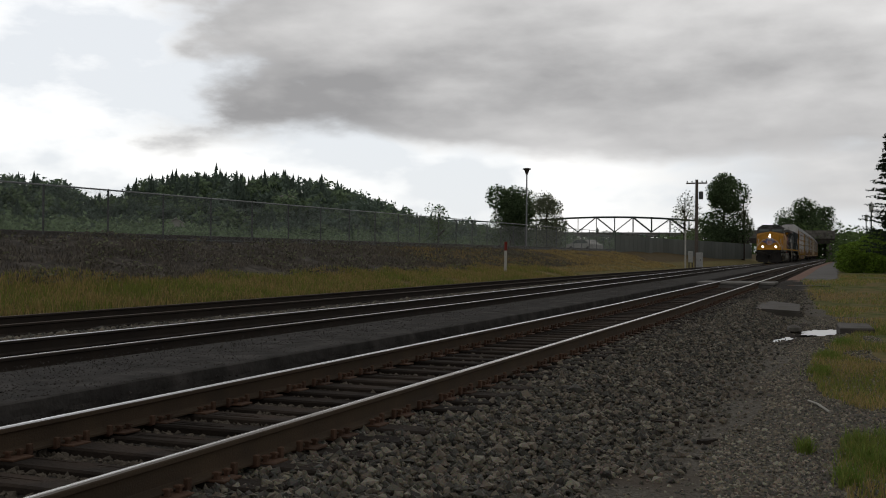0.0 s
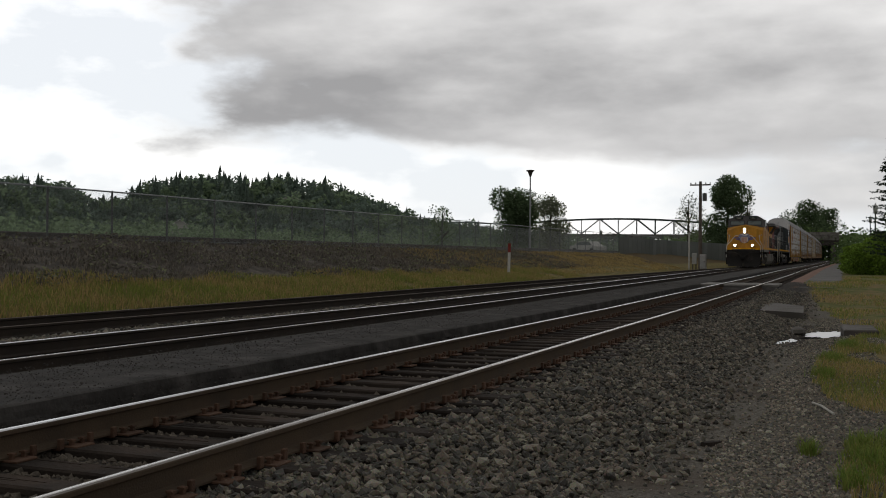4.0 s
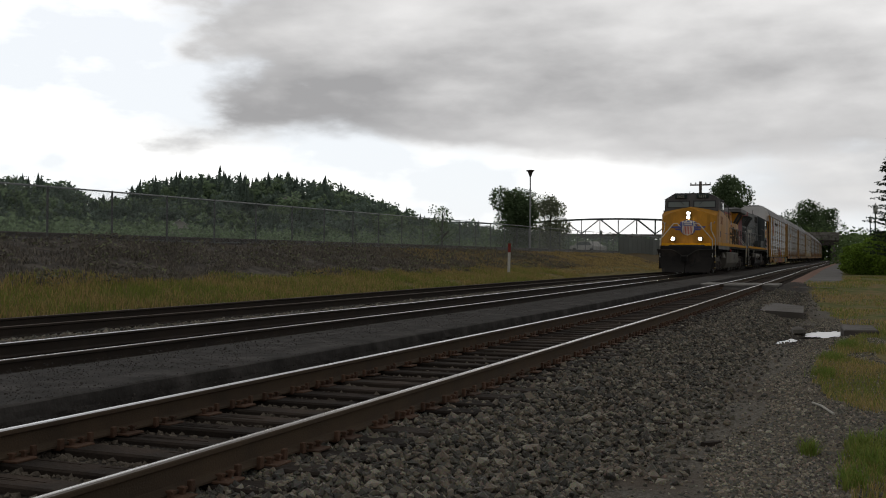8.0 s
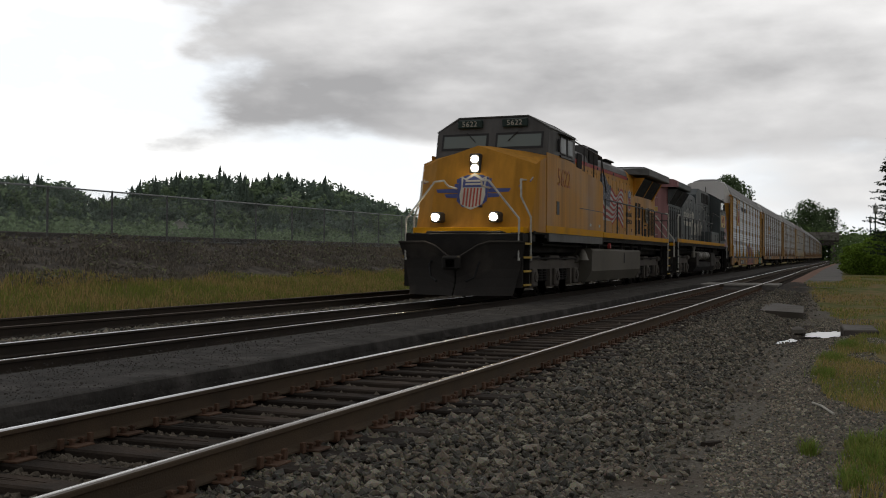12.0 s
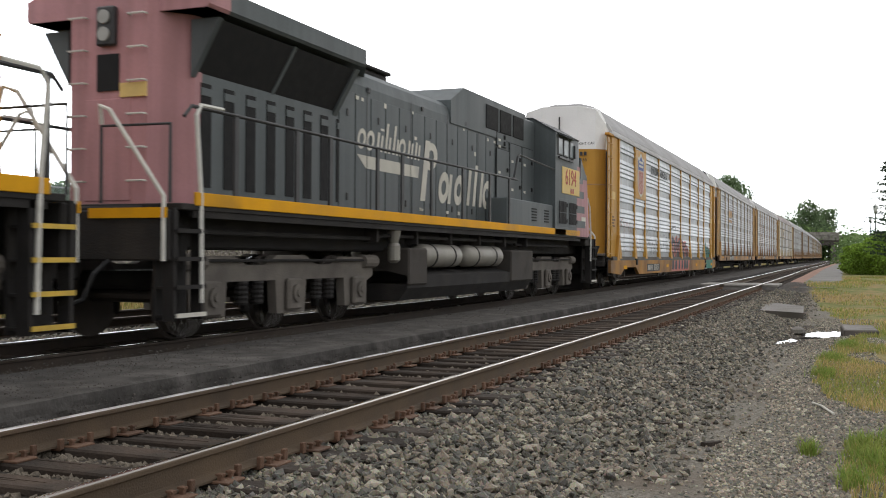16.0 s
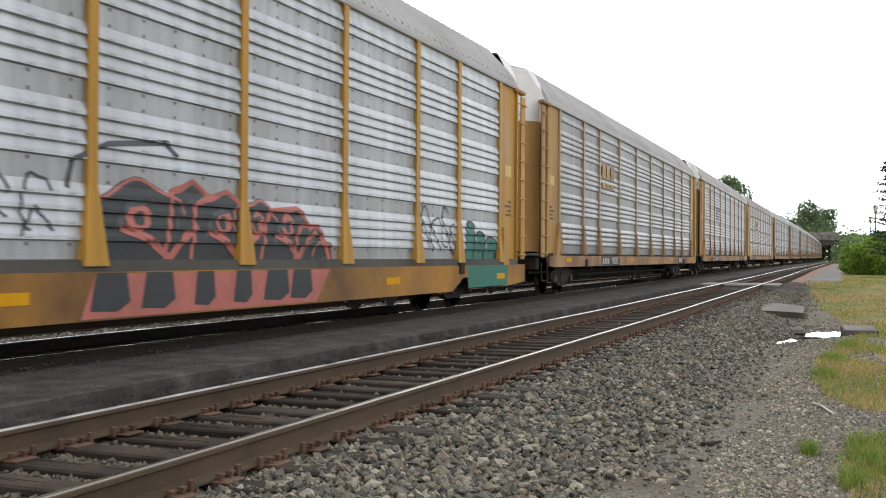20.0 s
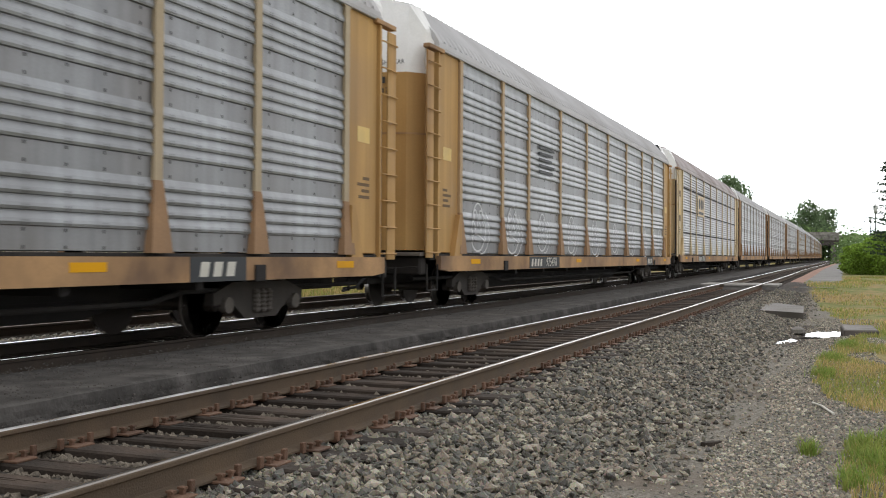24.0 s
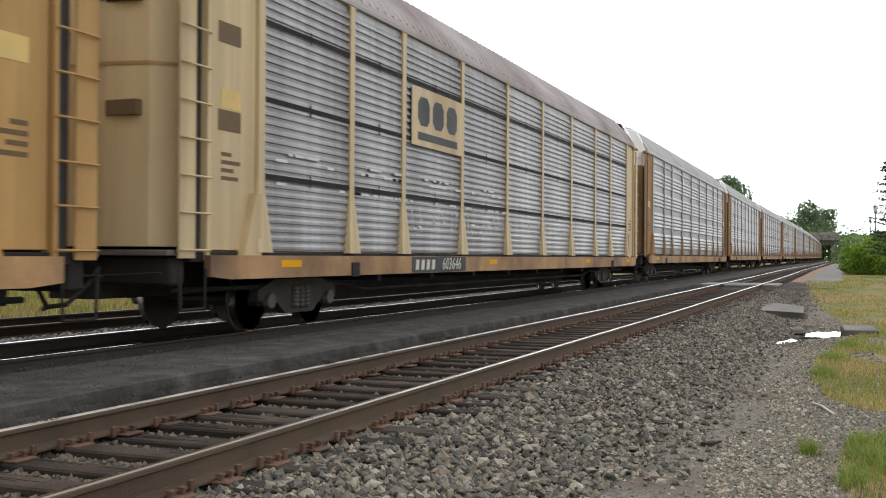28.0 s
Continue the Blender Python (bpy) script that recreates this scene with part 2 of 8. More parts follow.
mat_of("brick_paving", (0.30, 0.17, 0.12), 0.9, 0, 0.3, 2, 30, 0.3, rand=0.2)
mat_of("asphalt", (0.20, 0.19, 0.178), 0.92, 0, 0.3, 0.6, 40, 0.4, (0.2, 0.19, 0.18), 0.2)
mat_of("galvanised", (0.17, 0.18, 0.18), 0.6, 0.3, 0.2, 4, 60, 0.1)
mat_of("fence_wire", (0.46, 0.48, 0.48), 0.55, 0.2, 0.15, 4, 60, 0.05)
mat_of("fence_pipe", (0.42, 0.44, 0.45), 0.5, 0.4, 0.15, 4, 60, 0.1)
mat_of("pole_wood", (0.20, 0.17, 0.145), 0.9, 0, 0.3, 4, 30, 0.4)
mat_of("box_metal", (0.60, 0.61, 0.60), 0.6, 0.1, 0.15, 3, 50, 0.1, (0.1, 0.08, 0.06), 0.2)
mat_of("white_paint", (0.75, 0.74, 0.70), 0.6, 0, 0.1, 5, 60, 0.1, (0.25, 0.2, 0.16), 0.15)
mat_of("red_paint", (0.36, 0.05, 0.035), 0.6, 0, 0.2, 5, 60, 0.1)
mat_of("bark", (0.09, 0.07, 0.055), 0.95, 0, 0.35, 8, 40, 0.6)
mat_of("bridge_steel", (0.13, 0.15, 0.145), 0.7, 0.2, 0.2, 0.3, 6, 0.05)
mat_of("house_wall", (0.55, 0.53, 0.5), 0.8, 0, 0.15, 0.5, 6, 0.05)


def leaf_material(name, colour, vary=0.45, through=0.25):
    mat = bpy.data.materials.new(name)
    mat.use_nodes = True
    nt = mat.node_tree
    N, L = nt.nodes.new, nt.links.new
    b = nt.nodes["Principled BSDF"]
    g = N("ShaderNodeNewGeometry")
    r = N("ShaderNodeValToRGB")
    e = r.color_ramp.elements
    e[0].color = (*[x * (1 - vary) for x in colour], 1)
    e[1].color = (*[min(1, x * (1 + vary)) for x in colour], 1)
    L(g.outputs["Random Per Island"], r.inputs["Fac"])
    L(r.outputs["Color"], b.inputs["Base Color"])
    b.inputs["Roughness"].default_value = 0.6
    b.inputs["Specular IOR Level"].default_value = 0.25
    b.inputs["Subsurface Weight"].default_value = 0.0
    t = N("ShaderNodeBsdfTranslucent")
    L(r.outputs["Color"], t.inputs["Color"])
    mx = N("ShaderNodeMixShader")
    mx.inputs[0].default_value = through
    L(b.outputs[0], mx.inputs[1])
    L(t.outputs[0], mx.inputs[2])
    L(mx.outputs[0], nt.nodes["Material Output"].inputs["Surface"])
    M[name] = mat
    return mat


# Dark crowns stand far off: haze is mixed into this leaf colour.
leaf_material("leaf_dark_hazed", (0.165, 0.235, 0.12), 0.45, 0.5)
leaf_material("leaf_mid", (0.16, 0.24, 0.09), 0.45, 0.5)
leaf_material("leaf_bush", (0.22, 0.34, 0.05), 0.5, 0.4)
leaf_material("leaf_pale", (0.30, 0.33, 0.22), 0.5, 0.35)
leaf_material("needle", (0.055, 0.080, 0.048), 0.4, 0.4)
# Hill and belt woods are paled in the leaf colour in place of haze.
leaf_material("wood_far_hazed", (0.235, 0.305, 0.245), 0.3, 0.5)
leaf_material("wood_far_light_hazed", (0.29, 0.38, 0.235), 0.4, 0.5)
leaf_material("grass_green", (0.27, 0.31, 0.075), 0.3, 0.5)
leaf_material("grass_dry", (0.48, 0.365, 0.155), 0.3, 0.5)
leaf_material("brush_mid", (0.25, 0.22, 0.175), 0.45, 0.35)
leaf_material("ivy_pale", (0.24, 0.25, 0.15), 0.5, 0.35)
leaf_material("grass_lush", (0.21, 0.31, 0.06), 0.3, 0.5)
leaf_material("brush_dark", (0.175, 0.158, 0.132), 0.5, 0.35)


def stone_material(name="stone", gain=1.0):
    mat = bpy.data.materials.new(name)
    mat.use_nodes = True
    nt = mat.node_tree
    N, L = nt.nodes.new, nt.links.new
    b = nt.nodes["Principled BSDF"]
    g = N("ShaderNodeNewGeometry")
    r = N("ShaderNodeValToRGB")
    r.color_ramp.elements[0].color = (0.064 * gain, 0.056 * gain, 0.041 * gain, 1)
    r.color_ramp.elements[1].color = (0.50 * gain, 0.46 * gain, 0.355 * gain, 1)
    k = r.color_ramp.elements.new(0.55)
    k.color = (0.225 * gain, 0.20 * gain, 0.145 * gain, 1)
    k = r.color_ramp.elements.new(0.8)
    k.color = (0.31 * gain, 0.255 * gain, 0.19 * gain, 1)
    k = r.color_ramp.elements.new(0.3)
    k.color = (0.155 * gain, 0.15 * gain, 0.127 * gain, 1)
    L(g.outputs["Random Per Island"], r.inputs["Fac"])
    n = N("ShaderNodeTexNoise")
    n.inputs["Scale"].default_value = 70
    mx = N("ShaderNodeMix")
    mx.data_type, mx.blend_type = "RGBA", "MULTIPLY"
    mx.inputs["Factor"].default_value = 0.6
    L(r.outputs["Color"], mx.inputs["A"])
    L(n.outputs["Color"], mx.inputs["B"])
    tc = N("ShaderNodeTexCoord")
    L(tc.outputs["Object"], n.inputs["Vector"])
    L(mx.outputs["Result"], b.inputs["Base Color"])
    b.inputs["Roughness"].default_value = 0.7
    bp = N("ShaderNodeBump")
    bp.inputs["Strength"].default_value, bp.inputs["Distance"].default_value = 0.5, 0.01
    L(n.outputs["Fac"], bp.inputs["Height"])
    L(bp.outputs["Normal"], b.inputs["Normal"])
    M[name] = mat


stone_material()
stone_material("path_stone", 1.45)


# The base colour carries a painted grey-green reflection on the panes.
def glass_material(name, reflection_tint=(0.16, 0.20, 0.19)):
    mat = bpy.data.materials.new(name)
    mat.use_nodes = True
    b = mat.node_tree.nodes["Principled BSDF"]
    b.inputs["Base Color"].default_value = (*reflection_tint, 1)
    b.inputs["Roughness"].default_value = 0.06
    b.inputs["Specular IOR Level"].default_value = 0.6
    b.inputs["Coat Weight"].default_value = 0.5
    M[name] = mat


glass_material("cab_glass")

# ---- ground ----


def lerp_table(x, table):
    for (a, u), (b, v) in zip(table[:-1], table[1:]):
        if x <= b:
            return u + (v - u) * max(0.0, min(1.0, (x - a) / (b - a)))
    return table[-1][1]


def ease(v):
    v = max(0.0, min(1.0, v))
    return v * v * (3 - 2 * v)


def bend(x0, y):
    """The line eases to the left far away."""
    return x0 - 0.35 * ease((y - 50) / 50) - (max(0.0, y - 130) ** 2) / 22000.0


def rise(y):
    """The line climbs a little towards the distance."""
    return lerp_table(y, [(22, 0.0), (40, 0.06), (60, 0.12), (80, 0.17), (105, 0.20), (130, 0.23), (385, 0.5), (500, 0.5)])


PROFILE = [(-900, 1.0), (-60, 1.0), (-40, 1.45), (-23.9, 1.5), (-22.6, 1.42), (-18.2, 0.42), (-15.6, -0.1), (-14.9, -0.28), (-11.3, -0.26), (-10.4, -0.27),
           (-7.3, -0.27), (-5.7, -0.24), (-2.75, -0.235), (-1.75, -0.43), (-1.2, -0.46), (6, -0.44), (900, -0.3)]


POOLS = [(-0.56, 23.0, 0.42, 1.30, 0.07), (-1.18, 20.7, 0.14, 0.8, 0.07)]        # shallow hollows with water


def ground_z(x, y):
    z = lerp_table(x, PROFILE)
    lifted = rise(y) * ease((x + 15) / 3) * (1 - ease((x + 2.6) / 1.2))
    if y > 60 and x > -23:
        k = min(1, (y - 60) / 60)
        z = z * (1 - k) + k * (-0.30 if x > -16 else lerp_table(x, PROFILE))
    k = max(0.0, min(1.0, (y - 36) / 8)) if -2.7 < x < 12 else 0
    z = z * (1 - k) + (-0.06 + rise(y)) * k
    lifted *= 1 - k
    if -1.75 < x < 8:
        z += 0.05 * (1 - k) * noise.noise(Vector((x * 0.8, y * 0.5, 0)))
        for cx, cy, rx, ry, dp in POOLS:
            d = math.hypot((x - cx - 0.2 * (y - cy)) / (rx * 2.2), (y - cy) / (ry * 2.1))
            if d < 1:
                q = d * d * (3 - 2 * d)
                z = z * q + (1 - q) * (-0.50 - dp)
    elif -2.75 < x <= -1.75:
        z += 0.03 * noise.noise(Vector((x * 1.5, y * 0.8, 3)))
    elif x < -14.9:
        z += min(1, (-14.9 - x) / 3) * 0.16 * noise.noise(Vector((x * 0.5, y * 0.35, 7)))
    return z + lifted


# left edge of the grass beside the path, by distance along the track
LAWN = [(3, 0.05), (6.6, 0.0), (9.3, -0.08), (9.8, 0.45), (10.7, 0.42), (11.5, -0.12), (13.5, -0.40), (15.8, -0.52), (18, -0.40), (21.4, -0.05), (24, 0.35), (26, -0.2), (36, -1.15), (46, -1.9), (58, -2.6)]


def ground_material():
    mat = bpy.data.materials.new("ground_surface")
    mat.use_nodes = True
    nt = mat.node_tree
    N, L = nt.nodes.new, nt.links.new
    b = nt.nodes["Principled BSDF"]
    tc = N("ShaderNodeTexCoord")
    sep = N("ShaderNodeSeparateXYZ")
    L(tc.outputs["Object"], sep.inputs[0])

    def tex(s, detail=5):
        n = N("ShaderNodeTexNoise")
        n.inputs["Scale"].default_value, n.inputs["Detail"].default_value = s, detail
        L(tc.outputs["Object"], n.inputs["Vector"])
        return n.outputs["Fac"]

    def mth(op, a, c):
        n = N("ShaderNodeMath")
        n.operation = op
        for i, v in enumerate((a, c)):
            if isinstance(v, (int, float)):
                n.inputs[i].default_value = v
            else:
                L(v, n.inputs[i])
        return n.outputs[0]

    def step(v, lo, hi):
        n = N("ShaderNodeMapRange")
        n.interpolation_type = "SMOOTHSTEP"
        L(v, n.inputs["Value"])
        n.inputs["From Min"].default_value, n.inputs["From Max"].default_value = lo, hi
        return n.outputs["Result"]

    def mix(f, a, c):
        m = N("ShaderNodeMix")
        m.data_type = "RGBA"
        L(f, m.inputs["Factor"])
        for k, q in (("A", a), ("B", c)):
            if isinstance(q, tuple):
                m.inputs[k].default_value = (*q, 1)
            else:
                L(q, m.inputs[k])
        return m.outputs["Result"]

    n1, n2, n3 = tex(0.55), tex(3.2), tex(38, 3)
    X = mth("ADD", sep.outputs[0], mth("MULTIPLY", mth("SUBTRACT", n2, 0.5), 1.1))
    Y = sep.outputs[1]
    # Ground under the loose stones, darkened to paint the shade in their gaps.
    ballast = mix(step(n3, 0.35, 0.65), (0.028, 0.024, 0.020), (0.085, 0.076, 0.066))
    dirt = mix(step(n3, 0.4, 0.62), (0.135, 0.122, 0.10), (0.235, 0.216, 0.182))
    dirt = mix(step(n1, 0.5, 0.66), dirt, (0.15, 0.125, 0.10))
    lawn = mix(step(n2, 0.35, 0.65), (0.12, 0.15, 0.042), (0.24, 0.21, 0.085))
    lawn = mix(step(n1, 0.48, 0.62), lawn, (0.27, 0.20, 0.09))
    sooty = mix(step(n3, 0.4, 0.7), (0.045, 0.040, 0.035), (0.105, 0.095, 0.083))
    dry = mix(step(n2, 0.35, 0.65), (0.29, 0.215, 0.095), (0.17, 0.17, 0.055))
    brush = mix(step(n2, 0.38, 0.68), (0.095, 0.085, 0.074), (0.18, 0.16, 0.135))
    brush = mix(step(mth("ADD", Y, mth("MULTIPLY", n1, 14)), 46, 60), brush, mix(step(n2, 0.4, 0.7), (0.17, 0.12, 0.06), (0.11, 0.095, 0.045)))
    # from the right to the left across the tracks
    far = N("ShaderNodeMapRange")
    L(Y, far.inputs["Value"])
    far.inputs["From Min"].default_value, far.inputs["From Max"].default_value = LAWN[0][0], LAWN[-1][0]
    line = N("ShaderNodeValToRGB")
    el = line.color_ramp.elements
    for k, (yy, xx) in enumerate(LAWN):
        q = (yy - LAWN[0][0]) / (LAWN[-1][0] - LAWN[0][0])
        e = el[0] if k == 0 else el[-1] if k == len(LAWN) - 1 else el.new(q)
        e.color = ((xx + 3) / 4,) * 3 + (1,)
    L(far.outputs["Result"], line.inputs["Fac"])
    XE = mth("ADD", sep.outputs[0], mth("MULTIPLY", mth("SUBTRACT", n2, 0.5), 0.5))
    edge = mth("SUBTRACT", XE, mth("SUBTRACT", mth("MULTIPLY", line.outputs["Color"], 4.0), 3.0))
    c = mix(step(edge, -0.08, 0.14), dirt, lawn)
    wet_x = mth("MULTIPLY", mth("ADD", sep.outputs[0], 0.75), 1.2)
    wet_y = mth("MULTIPLY", mth("SUBTRACT", Y, 22.2), 0.27)
    wet = mth("ADD", mth("ADD", mth("MULTIPLY", wet_x, wet_x), mth("MULTIPLY", wet_y, wet_y)), mth("MULTIPLY", n2, 0.8))
    c = mix(step(wet, 0.9, 1.5), (0.062, 0.052, 0.042), c)
    c = mix(step(X, -1.75, -1.4), ballast, c)
    c = mix(step(X, -5.8, -5.5), sooty, c)
    c = mix(step(X, -15.6, -14.8), dry, c)
    c = mix(step(X, -18.6, -17.4), brush, c)
    c = mix(step(X, -25.5, -24.0), mix(step(n1, 0.4, 0.6), (0.06, 0.08, 0.03), (0.11, 0.11, 0.075)), c)
    L(c, b.inputs["Base Color"])
    b.inputs["Roughness"].default_value = 0.95
    b.inputs["Specular IOR Level"].default_value = 0.2
    bp = N("ShaderNodeBump")
    bp.inputs["Strength"].default_value, bp.inputs["Distance"].default_value = 0.8, 0.03
    L(n3, bp.inputs["Height"])
    L(bp.outputs["Normal"], b.inputs["Normal"])
    M["ground"] = mat


ground_material()


def steps(*spans):
    out = [spans[0][0]]
    for a, b, d in spans:
        n = max(1, round((b - a) / d))
        out += [a + (b - a) * i / n for i in range(1, n + 1)]
    return out


def build_ground():
    xs = steps((-3200, -900, 700), (-900, -100, 160), (-100, -40, 12), (-40, -26, 2), (-26, -14.6, 0.4), (-14.6, -5.6, 0.9), (-5.6, -2.8, 0.35),
               (-2.8, 3, 0.14), (3, 8, 0.7), (8, 40, 6), (40, 200, 40), (200, 3200, 700))
    ys = steps((-2500, -300, 700), (-300, -20, 40), (-20, 4, 4), (4, 32, 0.22), (32, 70, 0.8), (70, 130, 2.5), (130, 460, 22), (460, 1200, 150), (1200, 4500, 800))
    nx, ny = len(xs), len(ys)
    verts = [(x, y, ground_z(x, y)) for y in ys for x in xs]
    faces = [(j * nx + i, j * nx + i + 1, (j + 1) * nx + i + 1, (j + 1) * nx + i) for j in range(ny - 1) for i in range(nx - 1)]
    me = bpy.data.meshes.new("ground")
    me.from_pydata(verts, [], faces)
    me.materials.append(M["ground"])
    me.polygons.foreach_set("use_smooth", [True] * len(faces))
    ob = new("ground", me)
    tagged(ob, "gravel, dirt and rough grass ground beside the tracks", "ground", kind="structure")


build_ground()

# ---- tracks ----
RAIL = [(-0.070, -0.178), (0.070, -0.178), (0.070, -0.165), (0.014, -0.148), (0.010, -0.140), (0.010, -0.050), (0.016, -0.042), (0.037, -0.034),
        (0.037, -0.014), (0.033, -0.0065), (0.018, -0.0012), (0.008, 0.0), (-0.008, 0.0), (-0.018, -0.0012), (-0.033, -0.0065), (-0.037, -0.014), (-0.037, -0.034), (-0.016, -0.042),
        (-0.010, -0.050), (-0.010, -0.140), (-0.014, -0.148), (-0.070, -0.165)]
HALF = 0.7525


def rail_mesh(path, top="rail_top", side="rail_side"):
    """A rail along a path of (x, y) points; the worn head is polished steel."""
    g = Geo()
    n = len(RAIL)
    v, f, m = [], [], []
    for x, y in path:
        v += [(x + p[0], y, p[1] + rise(y)) for p in RAIL]
    for k in range(len(path) - 1):
        for i in range(n):
            f.append((k * n + i, k * n + (i + 1) % n, (k + 1) * n + (i + 1) % n, (k + 1) * n + i))
            m.append(1 if 9 <= i <= 13 else 0)
    g.v, g.f, g.m = v, f, m
    return g.mesh("rail", [M[side], M[top]])


FAR_PATH = [-60, 22, 31, 40, 45] + [50 + 5 * i for i in range(17)] + [150, 175, 200, 230, 260, 290, 320, 350, 380, 420, 470]


def third_x(y):
    """The outer track closes in on the middle one at a turnout."""
    k = max(0.0, min(1.0, (y - 18) / 95))
    return FAR_X + (FAR_X * -1 + TRAIN_X) * (k * k * (3 - 2 * k)) * 0.86


def build_tracks():
    specs = [("track_near", NEAR_X, "near track with polished rails on brown wooden ties", lambda y: NEAR_X),
             ("track_middle", TRAIN_X, "middle running track with bright rail heads", lambda y: TRAIN_X),
             ("track_outer", FAR_X, "rusty outer siding track merging at a turnout", third_x)]
    for name, x0, label, fx in specs:
        t = thing(name, label, "railway track", kind="structure")
        if name == "track_outer":
            ys = [-60] + list(range(10, 116, 5))
        elif name == "track_near":
            ys = FAR_PATH[:-4]
        else:
            ys = FAR_PATH
        for s in (-HALF, HALF):
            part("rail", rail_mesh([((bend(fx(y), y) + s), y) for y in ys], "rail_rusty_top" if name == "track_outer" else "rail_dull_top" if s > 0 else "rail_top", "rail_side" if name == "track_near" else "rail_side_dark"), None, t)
        g = Geo()
        rng = random.Random(5)
        y0, y1 = (62, 200) if name == "track_near" else (-8, 90)
        y = y0
        while y < y1:
            d = rng.uniform(-0.02, 0.02)
            cx, up = bend(fx(y), y), rise(y)
            g.box(cx - 1.3 + d, cx + 1.3 + d, y - 0.115, y + 0.115, -0.36 + up, -0.19 + up)
            y += 0.5
        tagged(part("ties", g, M["tie_wood"], t), kind="stuff")
    return


build_tracks()


def stones(name, count, place, size, label, seed, mat="stone"):
    """Loose stones, each a crushed little polyhedron, in one mesh."""
    rng = np.random.default_rng(seed)
    base = np.array([(0, 0, 1), (0.9, 0, 0.1), (0.28, 0.85, 0.1), (-0.72, 0.53, 0.1), (-0.72, -0.53, 0.1), (0.28, -0.85, 0.1), (0.6, 0.4, -0.6),
                     (-0.2, 0.7, -0.6), (-0.7, -0.1, -0.6), (0.1, -0.7, -0.6)])
    tri = np.array([(0, 1, 2), (0, 2, 3), (0, 3, 4), (0, 4, 5), (0, 5, 1), (1, 6, 2), (2, 6, 7), (2, 7, 3), (3, 7, 8), (3, 8, 4), (4, 8, 9), (4, 9, 5),
                    (5, 9, 6), (5, 6, 1)])
    pts = place(rng, count)
    count = len(pts)
    nb = len(base)
    v = base[None] * (1 + rng.uniform(-0.28, 0.28, (count, nb, 3)))
    v *= rng.uniform(0.6, 1.25, (count, 1, 3)) * np.array([1, 1, 0.8])
    v *= (size * rng.lognormal(0, 0.28, count))[:, None, None]
    a, b = rng.uniform(0, 2 * np.pi, count), rng.uniform(-0.7, 0.7, count)
    ca, sa, cb, sb = np.cos(a)[:, None], np.sin(a)[:, None], np.cos(b)[:, None], np.sin(b)[:, None]
    x, y, z = v[..., 0], v[..., 1] * cb - v[..., 2] * sb, v[..., 1] * sb + v[..., 2] * cb
    v = np.stack([x * ca - y * sa, x * sa + y * ca, z], -1) + pts[:, None, :]
    f = (tri[None] + (np.arange(count) * nb)[:, None, None]).reshape(-1, 3)
    me = bpy.data.meshes.new(name)
    me.from_pydata(v.reshape(-1, 3).tolist(), [], f.tolist())
    me.materials.append(M[mat])
    return tagged(new(name, me), label, "gravel", kind="stuff")


def dry_spots(pts):
    """Only the points that lie outside the pools."""
    return np.array([p for p in pts if all(math.hypot((p[0] - cx - 0.2 * (p[1] - cy)) / rx, (p[1] - cy) / ry) > 1.0 for cx, cy, rx, ry, dp in POOLS)])


def shoulder(rng, n):
    y = 4.2 + 36 * rng.random(n) ** 2.1
    x = np.where(rng.random(n) < 0.93, rng.uniform(-3.5, -1.5, n), rng.normal(-1.4, 0.2, n))
    keep = (x > -3.5) & (x < 0.2) & ((x < -1.5) | (y > 7))
    x, y = x[keep], y[keep]
    return dry_spots([(p, q, ground_z(p, q) + 0.008 + h) for p, q, h in zip(x, y, rng.normal(0, 0.014, len(x)))])


def between_ties(rng, n):
    y = 3.5 + 40 * rng.random(n) ** 1.8
    x = rng.uniform(-5.45, -2.85, n)
    k = np.abs((y / 0.5) - np.round(y / 0.5)) * 0.5
    keep = k > 0.12
    return np.array([(p, q, -0.236 + rise(q)) for p, q in zip(x[keep], y[keep])])


def path_grit(rng, n):
    y = 4.5 + 24 * rng.random(n) ** 1.8
    x = np.where(rng.random(n) < 0.93, rng.uniform(-0.95, 0.45, n) + 0.12 * np.sin(y * 1.3), rng.uniform(-1.7, -0.9, n))
    return dry_spots([(p, q, ground_z(p, q) + 0.002) for p, q in zip(x, y)])


def strip_grit(rng, n):
    y = 3 + 40 * rng.random(n) ** 1.7
    x = np.where(rng.random(n) < 0.7, rng.uniform(-7.4, -5.66, n), rng.normal(-5.60, 0.04, n))
    return np.array([(p, q, rise(q) + (0.0 if p < -5.66 else -0.02 - (p + 5.66) * 1.5)) for p, q in zip(x, y)])


def siding_stones(rng, n):
    y = 8 + 50 * rng.random(n) ** 1.5
    x = np.where(rng.random(n) < 0.75, rng.uniform(-11.05, -9.95, n), rng.uniform(-14.9, -13.7, n))
    return np.array([(p, q, ground_z(p, q) + (0.13 + 0.03 * noise.noise(Vector((p * 2, q * 2, 0))) if p > -12 else 0.02)) for p, q in zip(x, y)])


